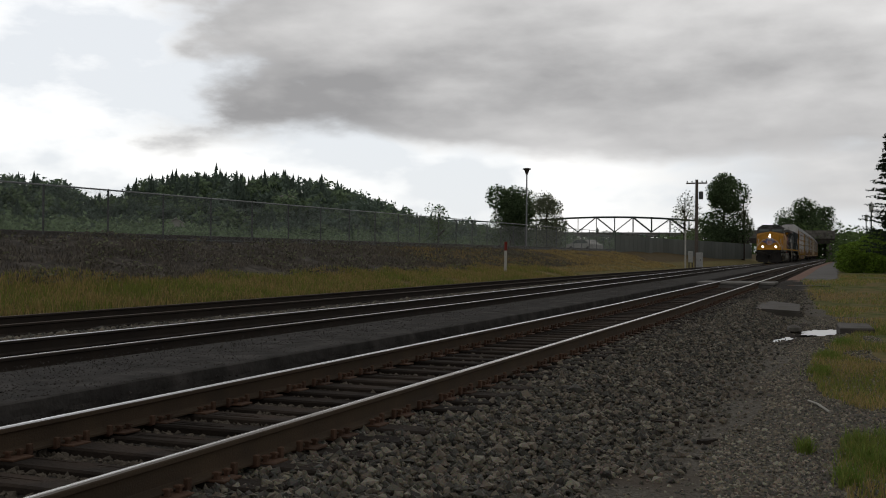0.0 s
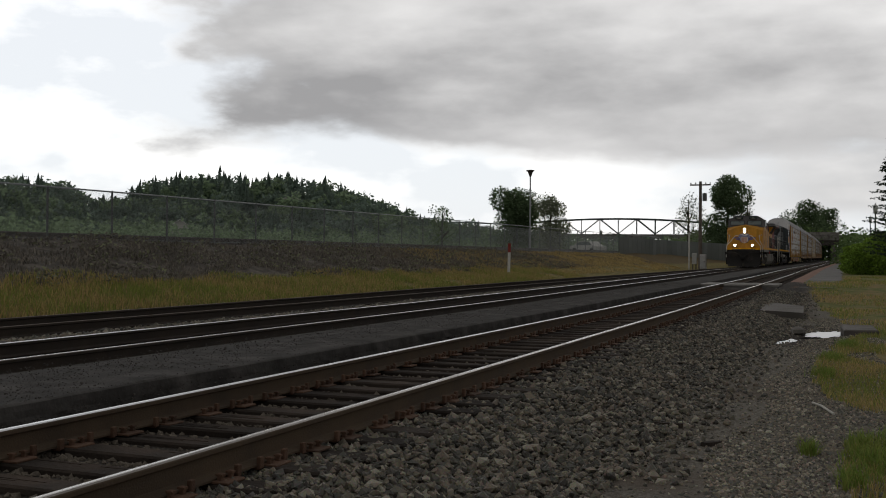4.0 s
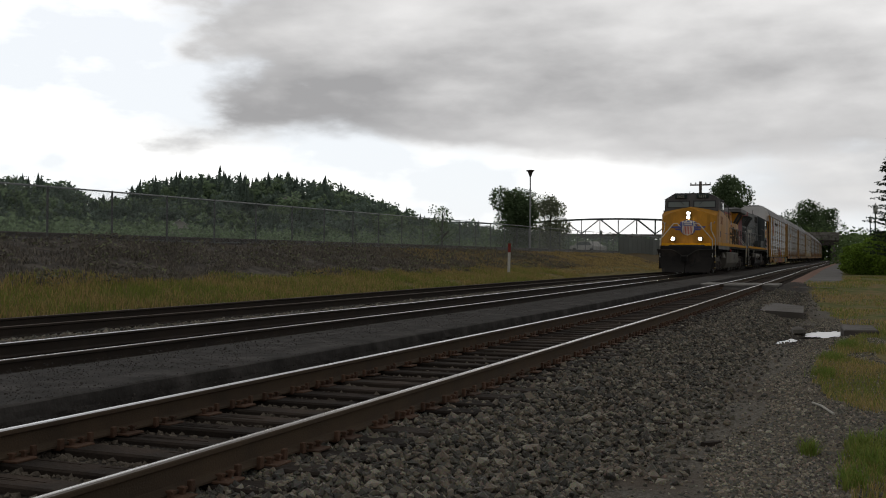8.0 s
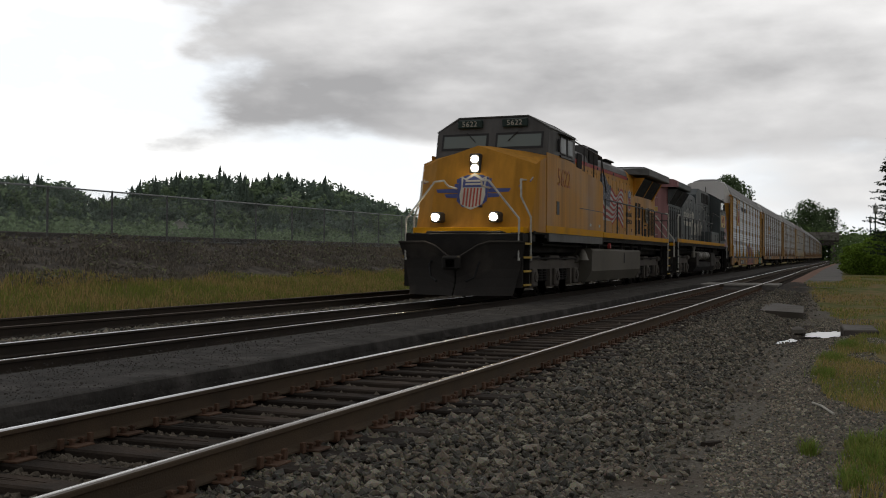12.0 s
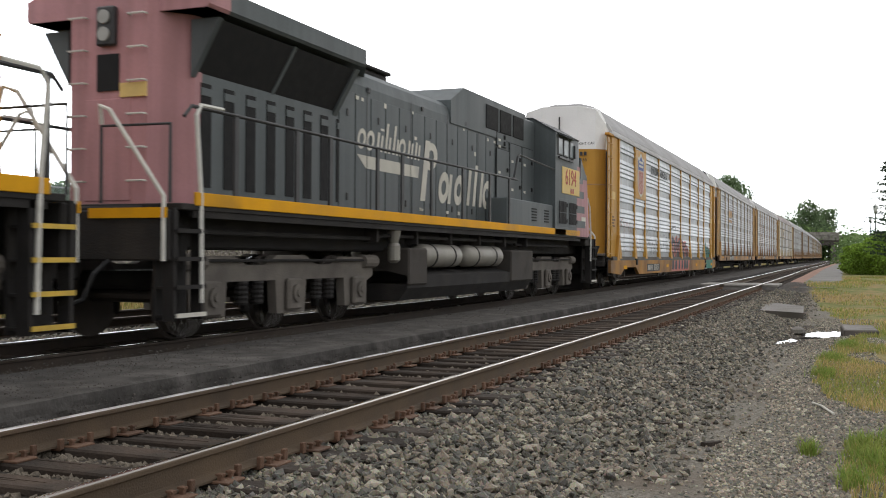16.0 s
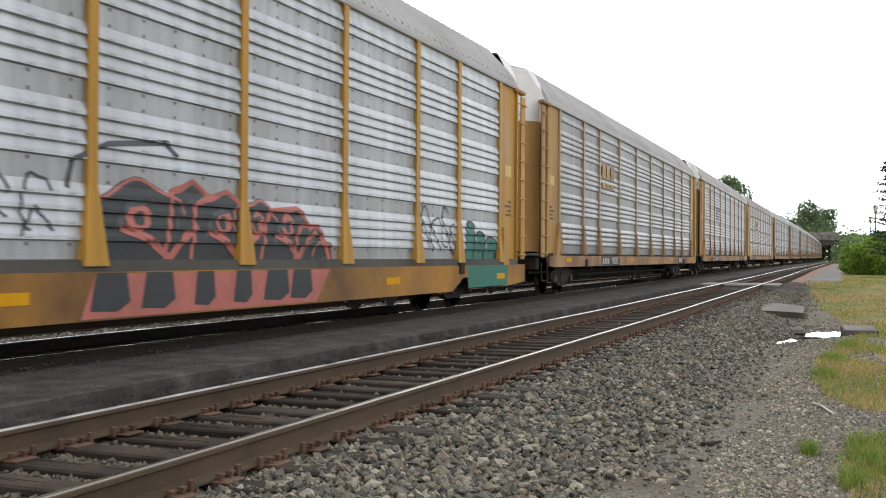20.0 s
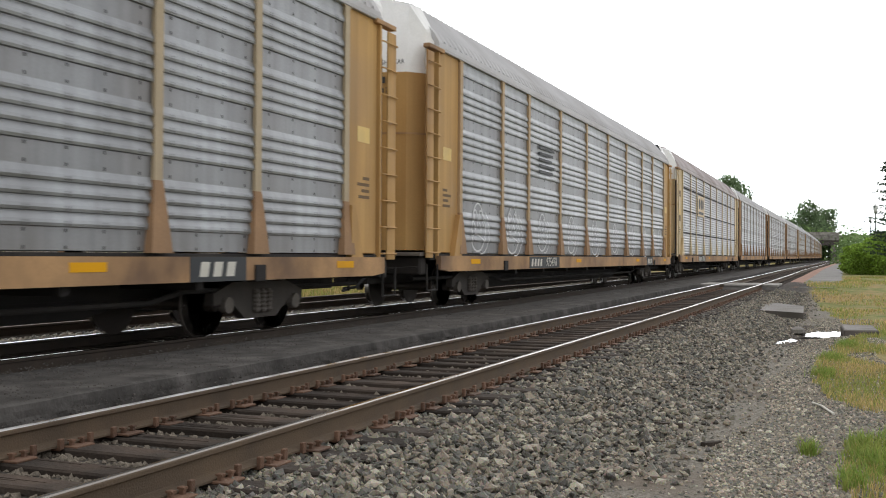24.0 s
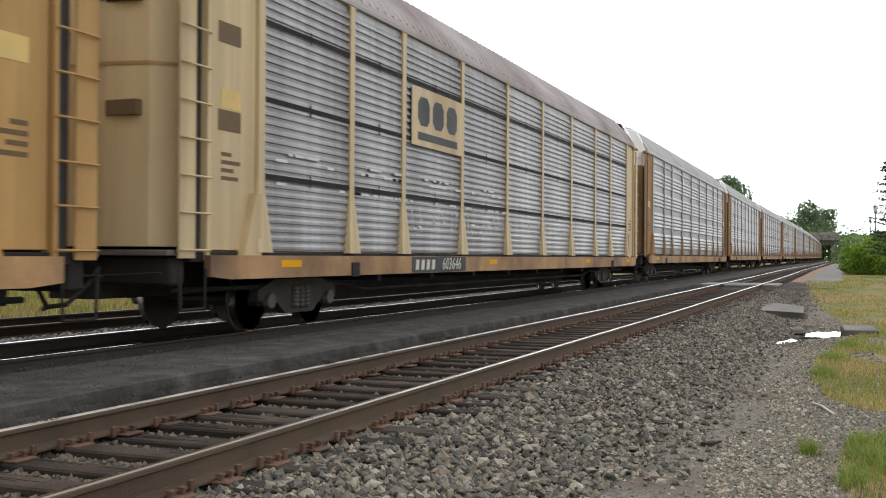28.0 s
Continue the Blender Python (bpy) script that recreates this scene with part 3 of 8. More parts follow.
# ---- distance ----


def blob_tree(g, x, y, z, h, r, rng, clumps, leaf, m=0, low=0.15):
    """Leaf clumps spread through a crown of uneven outline."""
    lobes = [(rng.uniform(-0.55, 0.55) * r, rng.uniform(-0.55, 0.55) * r, z + h * rng.uniform(low + 0.15, 0.9), r * rng.uniform(0.35, 0.62)) for _ in range(12)]
    lobes += [(0, 0, z + h * 0.86, r * 0.42), (0, 0, z + h * (low + 0.4), r * 0.72), (0, 0, z + h * (low + 0.25), r * 0.75), (0, 0, z + h * 0.66, r * 0.62)]
    for _ in range(clumps):
        lx, ly, lz, lr = rng.choice(lobes)
        d = Vector((rng.gauss(0, 1), rng.gauss(0, 1), rng.gauss(0, 1))).normalized() * lr * rng.uniform(0.55, 1.05)
        p = Vector((x + lx, y + ly, lz)) + Vector((d.x, d.y, d.z * 0.95))
        leaf_card(g, p, leaf * rng.uniform(0.6, 1.3), rng, m)


def leaf_card(g, p, s, rng, m=0):
    """One leaf spray: a bent diamond with a raised midrib."""
    u = Vector((rng.gauss(0, 1), rng.gauss(0, 1), rng.gauss(0, 0.7))).normalized()
    w = u.orthogonal().normalized()
    w.rotate(Matrix.Rotation(rng.uniform(0, 6.28), 3, u))
    n = u.cross(w) * s * 0.2
    g.add([p - u * s, p + w * s * 0.55 + n, p + u * s, p - w * s * 0.55 + n], [(0, 1, 2), (0, 2, 3)], m)


def conifer(g, x, y, z, h, r, rng, tiers=7, m=0):
    for k in range(tiers):
        a = k / tiers
        zz, rr = z + h * (0.12 + 0.83 * a), r * (1 - a) ** 0.8 + 0.12
        n = 7
        ph = rng.uniform(0, 6)
        top = (x + rng.uniform(-0.1, 0.1) * r, y, zz + h * 0.22)
        ring = []
        for i in range(n):
            q = ph + 6.283 * i / n
            s = rr * rng.uniform(0.55, 1.2)
            ring.append((x + s * math.cos(q), y + s * math.sin(q), zz - h * rng.uniform(0.0, 0.05)))
        for i in range(n):
            j = (i + 1) % n
            mid = [(ring[i][c] + ring[j][c]) / 2 for c in range(3)]
            mid = (x + (mid[0] - x) * 0.5, y + (mid[1] - y) * 0.5, mid[2] + h * 0.03)
            g.add([top, ring[i], mid], [(0, 1, 2)], m)
            g.add([top, mid, ring[j]], [(0, 1, 2)], m)


def view_point(px_angle, dist):
    """A place at an angle (degrees) from the camera's heading, clockwise, and a distance."""
    a = radians(-21.676 + px_angle)
    return Vector((math.sin(a) * dist, math.cos(a) * dist, 0))


# skyline of the wooded hill: angle from the heading, height of the tree tops above the eye per metre of distance
HILL = [(-32, 0.062), (-24.5, 0.066), (-23.2, 0.069), (-22.2, 0.072), (-20.5, 0.068), (-18.7, 0.052), (-17.9, 0.050), (-17.0, 0.057), (-15.6, 0.071), (-13.4, 0.078),
        (-11.6, 0.079), (-10.4, 0.074), (-8.6, 0.080), (-7.2, 0.077), (-5.6, 0.066), (-4.2, 0.061), (-2.6, 0.047), (-1.2, 0.038), (0.2, 0.034), (2.0, 0.030), (3.2, 0.024), (5, 0.019), (9, 0.016), (14, 0.014)]


def build_hill():
    D = 620
    g, gl = Geo(), Geo()
    rng = random.Random(11)
    # the hill's body
    hb = Geo()
    angs = [-36 + 1.0 * i for i in range(52)]
    rows = [(0.72, 0.0), (0.8, 0.35), (0.9, 0.7), (1.0, 0.86), (1.2, 0.9)]
    v = []
    for k, (dk, hk) in enumerate(rows):
        for a in angs:
            p = view_point(a, D * dk)
            top = lerp_table(a, HILL) * D
            v.append((p.x, p.y, max(0.6, 1 + top * hk * 0.86)))
    n = len(angs)
    hb.add(v, [(k * n + i, k * n + i + 1, (k + 1) * n + i + 1, (k + 1) * n + i) for k in range(len(rows) - 1) for i in range(n - 1)])
    mat_of("hill_floor", (0.05, 0.07, 0.045), 0.95, 0, 0.4, 0.05, 0.8, 0.3)
    tagged(part("hill", hb, M["hill_floor"]), "dark wooded hill behind the yard", "hill", kind="backdrop")
    for i in range(1700):
        a = rng.uniform(-35, 14)
        dk = rng.uniform(0.72, 1.02)
        hk = lerp_table(dk, rows)
        top = lerp_table(a, HILL) * D
        p = view_point(a, D * dk)
        z = 1 + top * hk * 0.86 - 2
        tall = top * (0.14 if hk > 0.6 else 0.12) + rng.uniform(4, 9)
        if dk > 0.9:
            tall = min(tall, EYE_Z + lerp_table(a, HILL) * D * dk * rng.uniform(0.93, 1.06) - z)
        if tall < 3:
            continue
        if rng.random() < (0.5 if dk > 0.85 and -17 < a < -5 else 0.25):
            conifer(g, p.x, p.y, z, tall * rng.uniform(0.9, 1.25), tall * rng.uniform(0.2, 0.34), rng, 6)
        else:
            blob_tree(gl if rng.random() < 0.5 else g, p.x, p.y, z, tall * rng.uniform(0.75, 1.0), tall * rng.uniform(0.4, 0.6), rng, 90, tall * 0.10)
    tagged(part("hill_woods", g, M["wood_far_hazed"]), "dark mixed conifer woods covering the hill", "woods", kind="stuff")
    tagged(part("hill_woods_light", gl, M["wood_far_light_hazed"]), "paler green broadleaf woods on the hillside", "woods", kind="stuff")
    # the lower, lighter belt of trees between the fence and the hill
    g = Geo()
    for i in range(300):
        a = rng.uniform(-30, 15)
        p = view_point(a, rng.uniform(150, 330) if a < 4 else rng.uniform(340, 470))
        h = max(0.017, 0.034 - 0.0008 * max(0, a + 18)) * p.length * rng.uniform(0.5, 1.0)
        blob_tree(g, p.x, p.y, 0.8, h, h * 0.75, rng, 110, h * 0.085)
    tagged(part("tree_belt", g, M["wood_far_light_hazed"]), "belt of green broadleaf trees beyond the fence", "woods", kind="stuff")


build_hill()


def hill_house(at, w, turn, label):
    t = thing("house", label, "house", at=Matrix.Translation(at) @ pose(0, 0, 0, 0, 0, turn))
    part("wall", Geo().prism([(-w, -2), (w, -2), (w, 3.2), (0, 5.2), (-w, 3.2)], -4, 4), M["house_wall"], t)
    for s in (-1, 1):
        part("roof", Geo().prism([(s * (w + 0.6), 2.9), (0, 5.4), (0, 5.7), (s * (w + 0.6), 3.2)], -4.5, 4.5), M["white_paint"], t)
    for x in (-w * 0.5, w * 0.5):
        part("window", Geo().box(x - 0.7, x + 0.7, -4.06, -4, 0.6, 2.2), M["rail_side_dark"], t)


hill_house((-235, 324, 8.5), 3.2, 35, "pale small house among the hillside trees")
hill_house((-262, 452, 25.0), 5.5, 32, "white-roofed house high among the hillside trees")


def tree(name, at, height, radius, label, leaf, leaf_size, leaves, seed, low=0.18, lean=0.0):
    rng = random.Random(seed)
    t = thing(name, label, "tree", at=at)
    g = Geo()
    r0 = height * 0.022 + 0.06
    pts = [Vector((0, 0, -0.2)), Vector((0.02 * height * lean, 0, height * 0.3)), Vector((0.04 * height * lean, 0.02 * height, height * 0.62)), Vector((0.05 * height * lean, 0, height * 0.9))]
    for k in range(3):
        g.cyl(pts[k], pts[k + 1], r0 * (1 - 0.3 * k), 8, r1=r0 * (0.7 - 0.3 * k) + 0.01)
    for k in range(9):
        a, s = rng.uniform(0, 6.28), rng.uniform(low + 0.05, 0.8)
        p = Vector((0.04 * height * lean, 0, height * s))
        q = p + Vector((math.cos(a) * radius * 0.7 * (1.05 - s), math.sin(a) * radius * 0.7 * (1.05 - s), height * 0.12))
        g.cyl(p, q, r0 * 0.4, 6, r1=r0 * 0.12)
    part("trunk", g, M["bark"], t)
    g = Geo()
    blob_tree(g, 0.04 * height * lean, 0, 0, height, radius, rng, leaves, leaf_size, low=low)
    part("crown", g, M[leaf], t)
    return t


def place_view(angle, dist, z):
    p = view_point(angle, dist)
    return (p.x, p.y, z)


def px(x):
    """The angle of a picture column from the heading, at the lens of this camera."""
    return math.degrees(math.atan((x - 784) / 1830.9))


tree("tree", place_view(px(911), 135, 1.0), 8.6, 3.7, "dense dark green broadleaf tree behind the chain-link fence", "leaf_dark_hazed", 0.17, 16000, 3, low=-0.08)
tree("tree", place_view(px(973), 128, 1.0), 7.4, 2.9, "pale blossoming tree behind the chain-link fence", "leaf_pale", 0.14, 7600, 4, low=-0.08)
tree("tree", place_view(px(782), 190, 1.0), 9.5, 2.6, "thin open broadleaf tree in the distance", "leaf_mid", 0.22, 800, 8)
tree("tree", place_view(px(1287), 190, 0.0), 16.4, 4.5, "tall dark tree beside the utility pole", "leaf_dark_hazed", 0.22, 17000, 5, low=0.0)
tree("tree", place_view(px(1322), 192, 0.0), 13.5, 2.2, "slim pale-leaved tree against the tall dark tree", "leaf_pale", 0.18, 1500, 25, low=0.1)
tree("tree", place_view(px(1218), 178, 0.0), 12.0, 3.2, "sparse half-bare tree beside the utility pole", "leaf_pale", 0.16, 1500, 6)
tree("tree", place_view(px(1426), 420, 0.0), 22.5, 10.5, "broad dark tree beyond the road overpass", "leaf_dark_hazed", 0.42, 9000, 7, low=0.05)
tree("tree", place_view(px(1466), 440, 0.0), 21.5, 6.5, "round dark tree beyond the road overpass", "leaf_dark_hazed", 0.42, 5000, 17, low=0.1)
tree("tree", place_view(px(1390), 430, 0.0), 16.0, 7.0, "low dark tree spreading beyond the road overpass", "leaf_dark_hazed", 0.42, 5000, 27, low=0.0)


def build_edge_conifer():
    rng = random.Random(21)
    at = place_view(px(1584), 62, -0.4)
    t = thing("conifer", "tall dark spruce at the edge of the grass", "tree", at=at)
    part("trunk", Geo().cyl((0, 0, -0.2), (0, 0, 8.6), 0.16, 8, r1=0.03), M["bark"], t)
    g = Geo()
    for k in range(230):
        s = rng.random() ** 0.8
        a, z = rng.uniform(0, 6.28), 1.2 + 7.2 * s
        ln = (1.75 * (1 - s) + 0.25) * rng.uniform(0.6, 1.15)
        for j in range(34):
            q = j / 33
            p = Vector((math.cos(a) * ln * q, math.sin(a) * ln * q, z + 0.3 * ln * q - 0.15 * q * q + rng.uniform(-0.05, 0.05)))
            leaf_card(g, p + Vector((rng.gauss(0, 0.06), rng.gauss(0, 0.06), 0)), 0.105 * (1.1 - 0.4 * q), rng)
    part("crown", g, M["needle"], t)


build_edge_conifer()


def far_greenery():
    rng = random.Random(61)
    g = Geo()
    for k in range(70):
        q = rng.uniform(px(1170), px(1620))
        p = view_point(q, rng.uniform(395, 470))
        h = rng.uniform(6, 13)
        blob_tree(g, p.x, p.y, -0.5, h, h * 0.75, rng, 240, h * 0.075, low=-0.25)
    for k in range(46):
        p = view_point(rng.uniform(px(1492), px(1640)), rng.uniform(165, 230))
        h = rng.uniform(3.0, 5.6)
        blob_tree(g, p.x, p.y, -0.4, h, h * 0.8, rng, 260, h * 0.07, low=-0.25)
    for k in range(26):
        p = view_point(rng.uniform(px(1500), px(1590)), rng.uniform(120, 250))
        h = rng.uniform(0.8, 1.7)
        blob_tree(g, p.x, p.y, -0.5, h, h * 0.9, rng, 160, h * 0.09, low=-0.1)
    tagged(part("far_greenery", g, M["leaf_mid"]), "bushes and trees closing the view beyond the platform", "woods", kind="stuff")


far_greenery()


def build_bush():
    rng = random.Random(2)
    t = thing("bush", "dense bright green rounded bush at the path's edge", "bush", at=(2.02, 70.5, -0.35))
    g = Geo()
    for k in range(14):
        a = rng.uniform(0, 6.28)
        g.cyl((0, 0, 0), (math.cos(a) * 1.4, math.sin(a) * 1.4, rng.uniform(0.8, 2.0)), 0.04, 5, r1=0.012)
    part("stems", g, M["bark"], t)
    g = Geo()
    for _ in range(24000):
        d = Vector((rng.gauss(0, 1), rng.gauss(0, 1), rng.gauss(0, 1))).normalized()
        k = 1 + 0.22 * noise.noise(d * 2.3) + 0.10 * noise.noise(d * 6)
        rr = rng.uniform(0.86, 1.03) * k
        p = Vector((d.x * 2.7 * rr, d.y * 2.7 * rr, 1.25 + d.z * 1.55 * rr))
        if p.z > 0.02:
            leaf_card(g, p, rng.uniform(0.06, 0.115), rng)
    part("foliage", g, M["leaf_bush"], t)


build_bush()


def build_fence():
    t = thing("chain_link_fence", "galvanised chain-link fence along the top of the bank", "fence")
    X, Z0, H = -23.6, 1.5, 1.74
    post = Geo().cyl((0, 0, -0.6), (0, 0, H), 0.036, 8).cyl((0, 0, H), (0, 0, H + 0.05), 0.045, 8, r1=0.01).mesh("post", M["galvanised"])
    ys = [13.45 + 3.05 * i for i in range(41)]
    for y in ys:
        part("post", post, None, t, at=(X, y, Z0 - 0.05 + 0.0045 * (y - 25)))
    part("top_rail", Geo().cyl((X, ys[0], Z0 + H - 0.10), (X, ys[-1], Z0 + H + 0.45), 0.028, 6), M["fence_pipe"], t)
    part("bottom_rail", Geo().cyl((X, ys[0], Z0 + 0.06), (X, ys[-1], Z0 + 0.14), 0.02, 6), M["galvanised"], t)
    g = Geo()
    s, w, L = 0.062, 0.0016, ys[-1] - ys[0]
    n = int((L + H) / s)
    for i in range(n):
        for sgn in (1, -1):
            y0 = ys[0] + i * s - (H if sgn > 0 else 0)
            a, b = y0, y0 + sgn * H
            if sgn < 0:
                a, b = y0 + 0, y0 - H
            lo, hi = min(a, b), max(a, b)
            if lo < ys[0] or hi > ys[-1]:
                continue
            x = X + 0.04 + 0.004 * sgn
            g.add([(x - w, a, Z0), (x + w, a + w, Z0), (x - w, b, Z0 + H), (x + w, b + w, Z0 + H)], [(0, 1, 3, 2)])
            g.add([(x - w, a + w, Z0), (x + w, a - w, Z0), (x - w, b + w, Z0 + H), (x + w, b - w, Z0 + H)], [(0, 1, 3, 2)])
    tagged(part("chain_link", g, M["fence_wire"], t), kind="stuff")
    # the low dark kerb of the road behind the fence
    part("kerb", Geo().box(-26.6, -26.0, 5, 145, 1.2, 1.82, c=0.03), M["concrete_dark"])
    tagged(bpy.data.objects["kerb"], "low dark concrete kerb behind the fence", "kerb", kind="structure")


build_fence()


def truss_bridge():
    t = thing("truss_bridge", "distant grey steel truss road bridge", "bridge", at=Matrix.Translation(place_view(px(1094), 520, 0)) @ pose(0, 0, 0, 0, 0, 21.676 - 8))
    L, z0, z1 = 108.0, 12.6, 20.0
    deck = Geo().box(-120, 130, -3, 3, z0 - 2.4, z0 - 0.2)
    part("deck", deck, M["concrete"], t)
    for k in range(5):
        part("pier", Geo().box(-100 + 45 * k, -97.5 + 45 * k, -2.5, 2.5, -2, z0 - 2.4), M["concrete"], t)
    n = 12
    xs = [-L / 2 + L * i / n for i in range(n + 1)]

    def top(i):
        q = (xs[i] / (L / 2)) ** 2
        return z1 - 3.2 * q
    for s in (-3, 3):
        for i in range(n):
            part("chord", Geo().tube([(xs[i], s, top(i) if 0 < i else z0), (xs[i + 1], s, top(i + 1) if i + 1 < n else z0)], 0.38, 5), M["bridge_steel"], t)
            if 0 < i:
                part("hanger", Geo().tube([(xs[i], s, z0), (xs[i], s, top(i))], 0.2, 5), M["bridge_steel"], t)
            for q in ((i - 1, i + 1) if i % 2 else ()):
                if 0 < q < n:
                    part("diagonal", Geo().tube([(xs[i], s, top(i)), (xs[q], s, z0)], 0.26, 5), M["bridge_steel"], t)
    t2 = thing("truss_bridge", "far end span of the steel truss bridge", "bridge", at=Matrix.Translation(place_view(px(835), 560, 0)) @ pose(0, 0, 0, 0, 0, 21.676 - 8))
    part("deck", Geo().box(-20, 45, -3, 3, 12, 13.8), M["concrete"], t2)
    for i in range(5):
        x = -12 + 8 * i
        part("chord", Geo().tube([(x, -3, 19.5 - 0.3 * i), (x + 8, -3, 19.2 - 0.3 * i)], 0.35, 5), M["bridge_steel"], t2)
        part("diagonal", Geo().tube([(x, -3, 19.5 - 0.3 * i), (x + (8 if i % 2 else -4), -3, 13.8)], 0.28, 5), M["bridge_steel"], t2)


truss_bridge()


def overpass():
    t = thing("overpass", "concrete road overpass across the tracks far off", "bridge", at=Matrix.Translation(place_view(px(1440), 404, 0)) @ pose(0, 0, 0, 0, 0, 18))
    part("deck", Geo().box(-30, 8, -4, 4, 7.6, 9.5, c=0.1), M["concrete"], t)
    part("parapet", Geo().box(-30, 8, -4.2, -3.9, 9.5, 10.6), M["concrete"], t)
    part("girder", Geo().box(-30, 8, -3.4, 3.4, 5.8, 7.6), M["concrete_dark"], t)
    for x in (-3, 6.5):
        part("pier", Geo().box(x - 0.7, x + 0.7, -3, 3, -0.4, 5.6, c=0.1), M["concrete"], t)


overpass()


def road_wall():
    """The pale solid fence that carries on from the chain-link one, and the lot behind."""
    t = thing("panel_fence", "grey slatted fence beyond the chain-link fence", "fence")
    xs = [(-23.4, 110), (-22.5, 135), (-19.5, 165), (-17, 200)]
    for (xa, ya), (xb, yb) in zip(xs[:-1], xs[1:]):
        n = 12
        for k in range(n):
            a = Vector((xa + (xb - xa) * k / n, ya + (yb - ya) * k / n, 0))
            b = Vector((xa + (xb - xa) * (k + 0.97) / n, ya + (yb - ya) * (k + 0.97) / n, 0))
            part("panel", Geo().add([a + Vector((0, 0, 0.6)), b + Vector((0, 0, 0.6)), b + Vector((0, 0, 3.3)), a + Vector((0, 0, 3.3)),
                                     a + Vector((-0.08, 0, 0.6)), b + Vector((-0.08, 0, 0.6)), b + Vector((-0.08, 0, 3.3)), a + Vector((-0.08, 0, 3.3))],
                                    [(0, 1, 2, 3), (7, 6, 5, 4), (3, 2, 6, 7), (0, 4, 5, 1), (0, 3, 7, 4), (1, 5, 6, 2)]), M["fence_slat"], t)


mat_of("fence_slat", (0.21, 0.235, 0.22), 0.7, 0.2, 0.2, 0.6, 8, 0.1, rand=0.15)
road_wall()


def lamp_post():
    t = thing("street_lamp", "tall slim lamp post with a flared head", "street lamp", at=(-27.6, 91, 1.3))
    part("pole", Geo().cyl((0, 0, 0), (0, 0, 7.1), 0.085, 10, r1=0.06), M["fence_pipe"], t)
    part("lamp_head", Geo().lathe([(7.1, 0.08), (7.2, 0.12), (7.55, 0.24), (7.62, 0.40), (7.7, 0.36), (7.74, 0.1)], 12, axis="z"), M["concrete_dark"], t)


lamp_post()


def platform_lamp(at, top, label):
    t = thing("platform_lamp", label, "street lamp", at=at)
    part("pole", Geo().cyl((0, 0, -0.2), (0, 0, top - 0.9), 0.09, 8, r1=0.06).lathe([(0, 0.2), (0.5, 0.17), (0.7, 0.1)], 10, axis="z"), M["bridge_steel"], t)
    part("globe", Geo().lathe([(top - 0.9, 0.1), (top - 0.8, 0.15), (top - 0.45, 0.2), (top - 0.2, 0.16), (top - 0.1, 0.05)], 12, axis="z"), M["pale_lamp"], t)
    part("finial", Geo().cyl((0, 0, top - 0.12), (0, 0, top), 0.05, 8, r1=0.01), M["bridge_steel"], t)


mat_of("pale_lamp", (0.62, 0.64, 0.62), 0.4, 0, 0.1, 3, 20, 0.02)
platform_lamp(place_view(px(1549), 95, -0.4), 6.2, "ornate lamp post with a pale globe beside the path")
platform_lamp(place_view(px(1540), 135, -0.4), 6.7, "ornate lamp post farther along the path")


def utility_pole():
    t = thing("utility_pole", "weathered wooden utility pole with a crossarm and transformer", "utility pole", at=(-15.24, 112.5, -0.3))
    part("pole", Geo().cyl((0, 0, 0), (0, 0, 9.5), 0.21, 10, r1=0.15), M["pole_wood"], t)
    part("crossarm", Geo().box(-1.1, 1.1, -0.06, 0.06, 9.05, 9.2, c=0.01), M["pole_wood"], t)
    for x in (-1.0, -0.5, 0.55, 1.0):
        part("insulator", Geo().lathe([(9.2, 0.04), (9.28, 0.07), (9.4, 0.03)], 8, (x, 0, 0), "z"), M["concrete"], t)
    part("transformer", Geo().lathe([(7.4, 0.2), (7.45, 0.24), (8.2, 0.24), (8.25, 0.1)], 10, (0.45, -0.05, 0), "z"), M["galvanised"], t)
    c = thing("signal_cabinet", "pale grey metal signal box beside the pole", "cabinet", at=(-14.46, 109.0, -0.3))
    part("body", Geo().box(-0.31, 0.31, -0.3, 0.3, 0.2, 1.72, c=0.03), M["box_metal"], c)
    part("door", Geo().box(-0.25, 0.25, -0.33, -0.3, 0.3, 1.6, c=0.01), M["box_metal"], c)
    part("door_handle", Geo().box(0.12, 0.18, -0.36, -0.33, 0.9, 1.05), M["concrete_dark"], c)
    part("foot", Geo().box(-0.26, 0.26, -0.25, 0.25, -0.1, 0.2), M["concrete"], c)
    c = thing("signal_cabinet", "slim grey metal box on dark posts", "cabinet", at=(-15.35, 109.0, -0.3))
    part("body", Geo().box(-0.23, 0.23, -0.2, 0.2, 0.7, 1.86, c=0.03), M["box_metal"], c)
    for x in (-0.16, 0.16):
        part("post", Geo().box(x - 0.05, x + 0.05, -0.06, 0.06, -0.1, 0.7), M["concrete_dark"], c)
    m = thing("marker_mast", "thin white mast beside the signal boxes", "mast", at=(-15.89, 109.0, -0.3))
    part("pole", Geo().cyl((0, 0, -0.1), (0, 0, 3.75), 0.085, 8), M["white_paint"], m)
    part("cap", Geo().lathe([(3.75, 0.11), (3.9, 0.13), (4.0, 0.03)], 8, axis="z"), M["white_paint"], m)


utility_pole()


def marker_post():
    t = thing("marker_post", "white marker post with a red top on the bank", "post", at=(-17.0, 52.2, 0.05))
    part("shaft", Geo().cyl((0, 0, 0), (0.03, 0, 1.25), 0.075, 10), M["white_paint"], t)
    part("sleeve", Geo().cyl((0.03, 0, 1.25), (0.04, 0, 1.72), 0.08, 10), M["red_paint"], t)


marker_post()

# ---- the strip, the crossing and the right-hand side ----


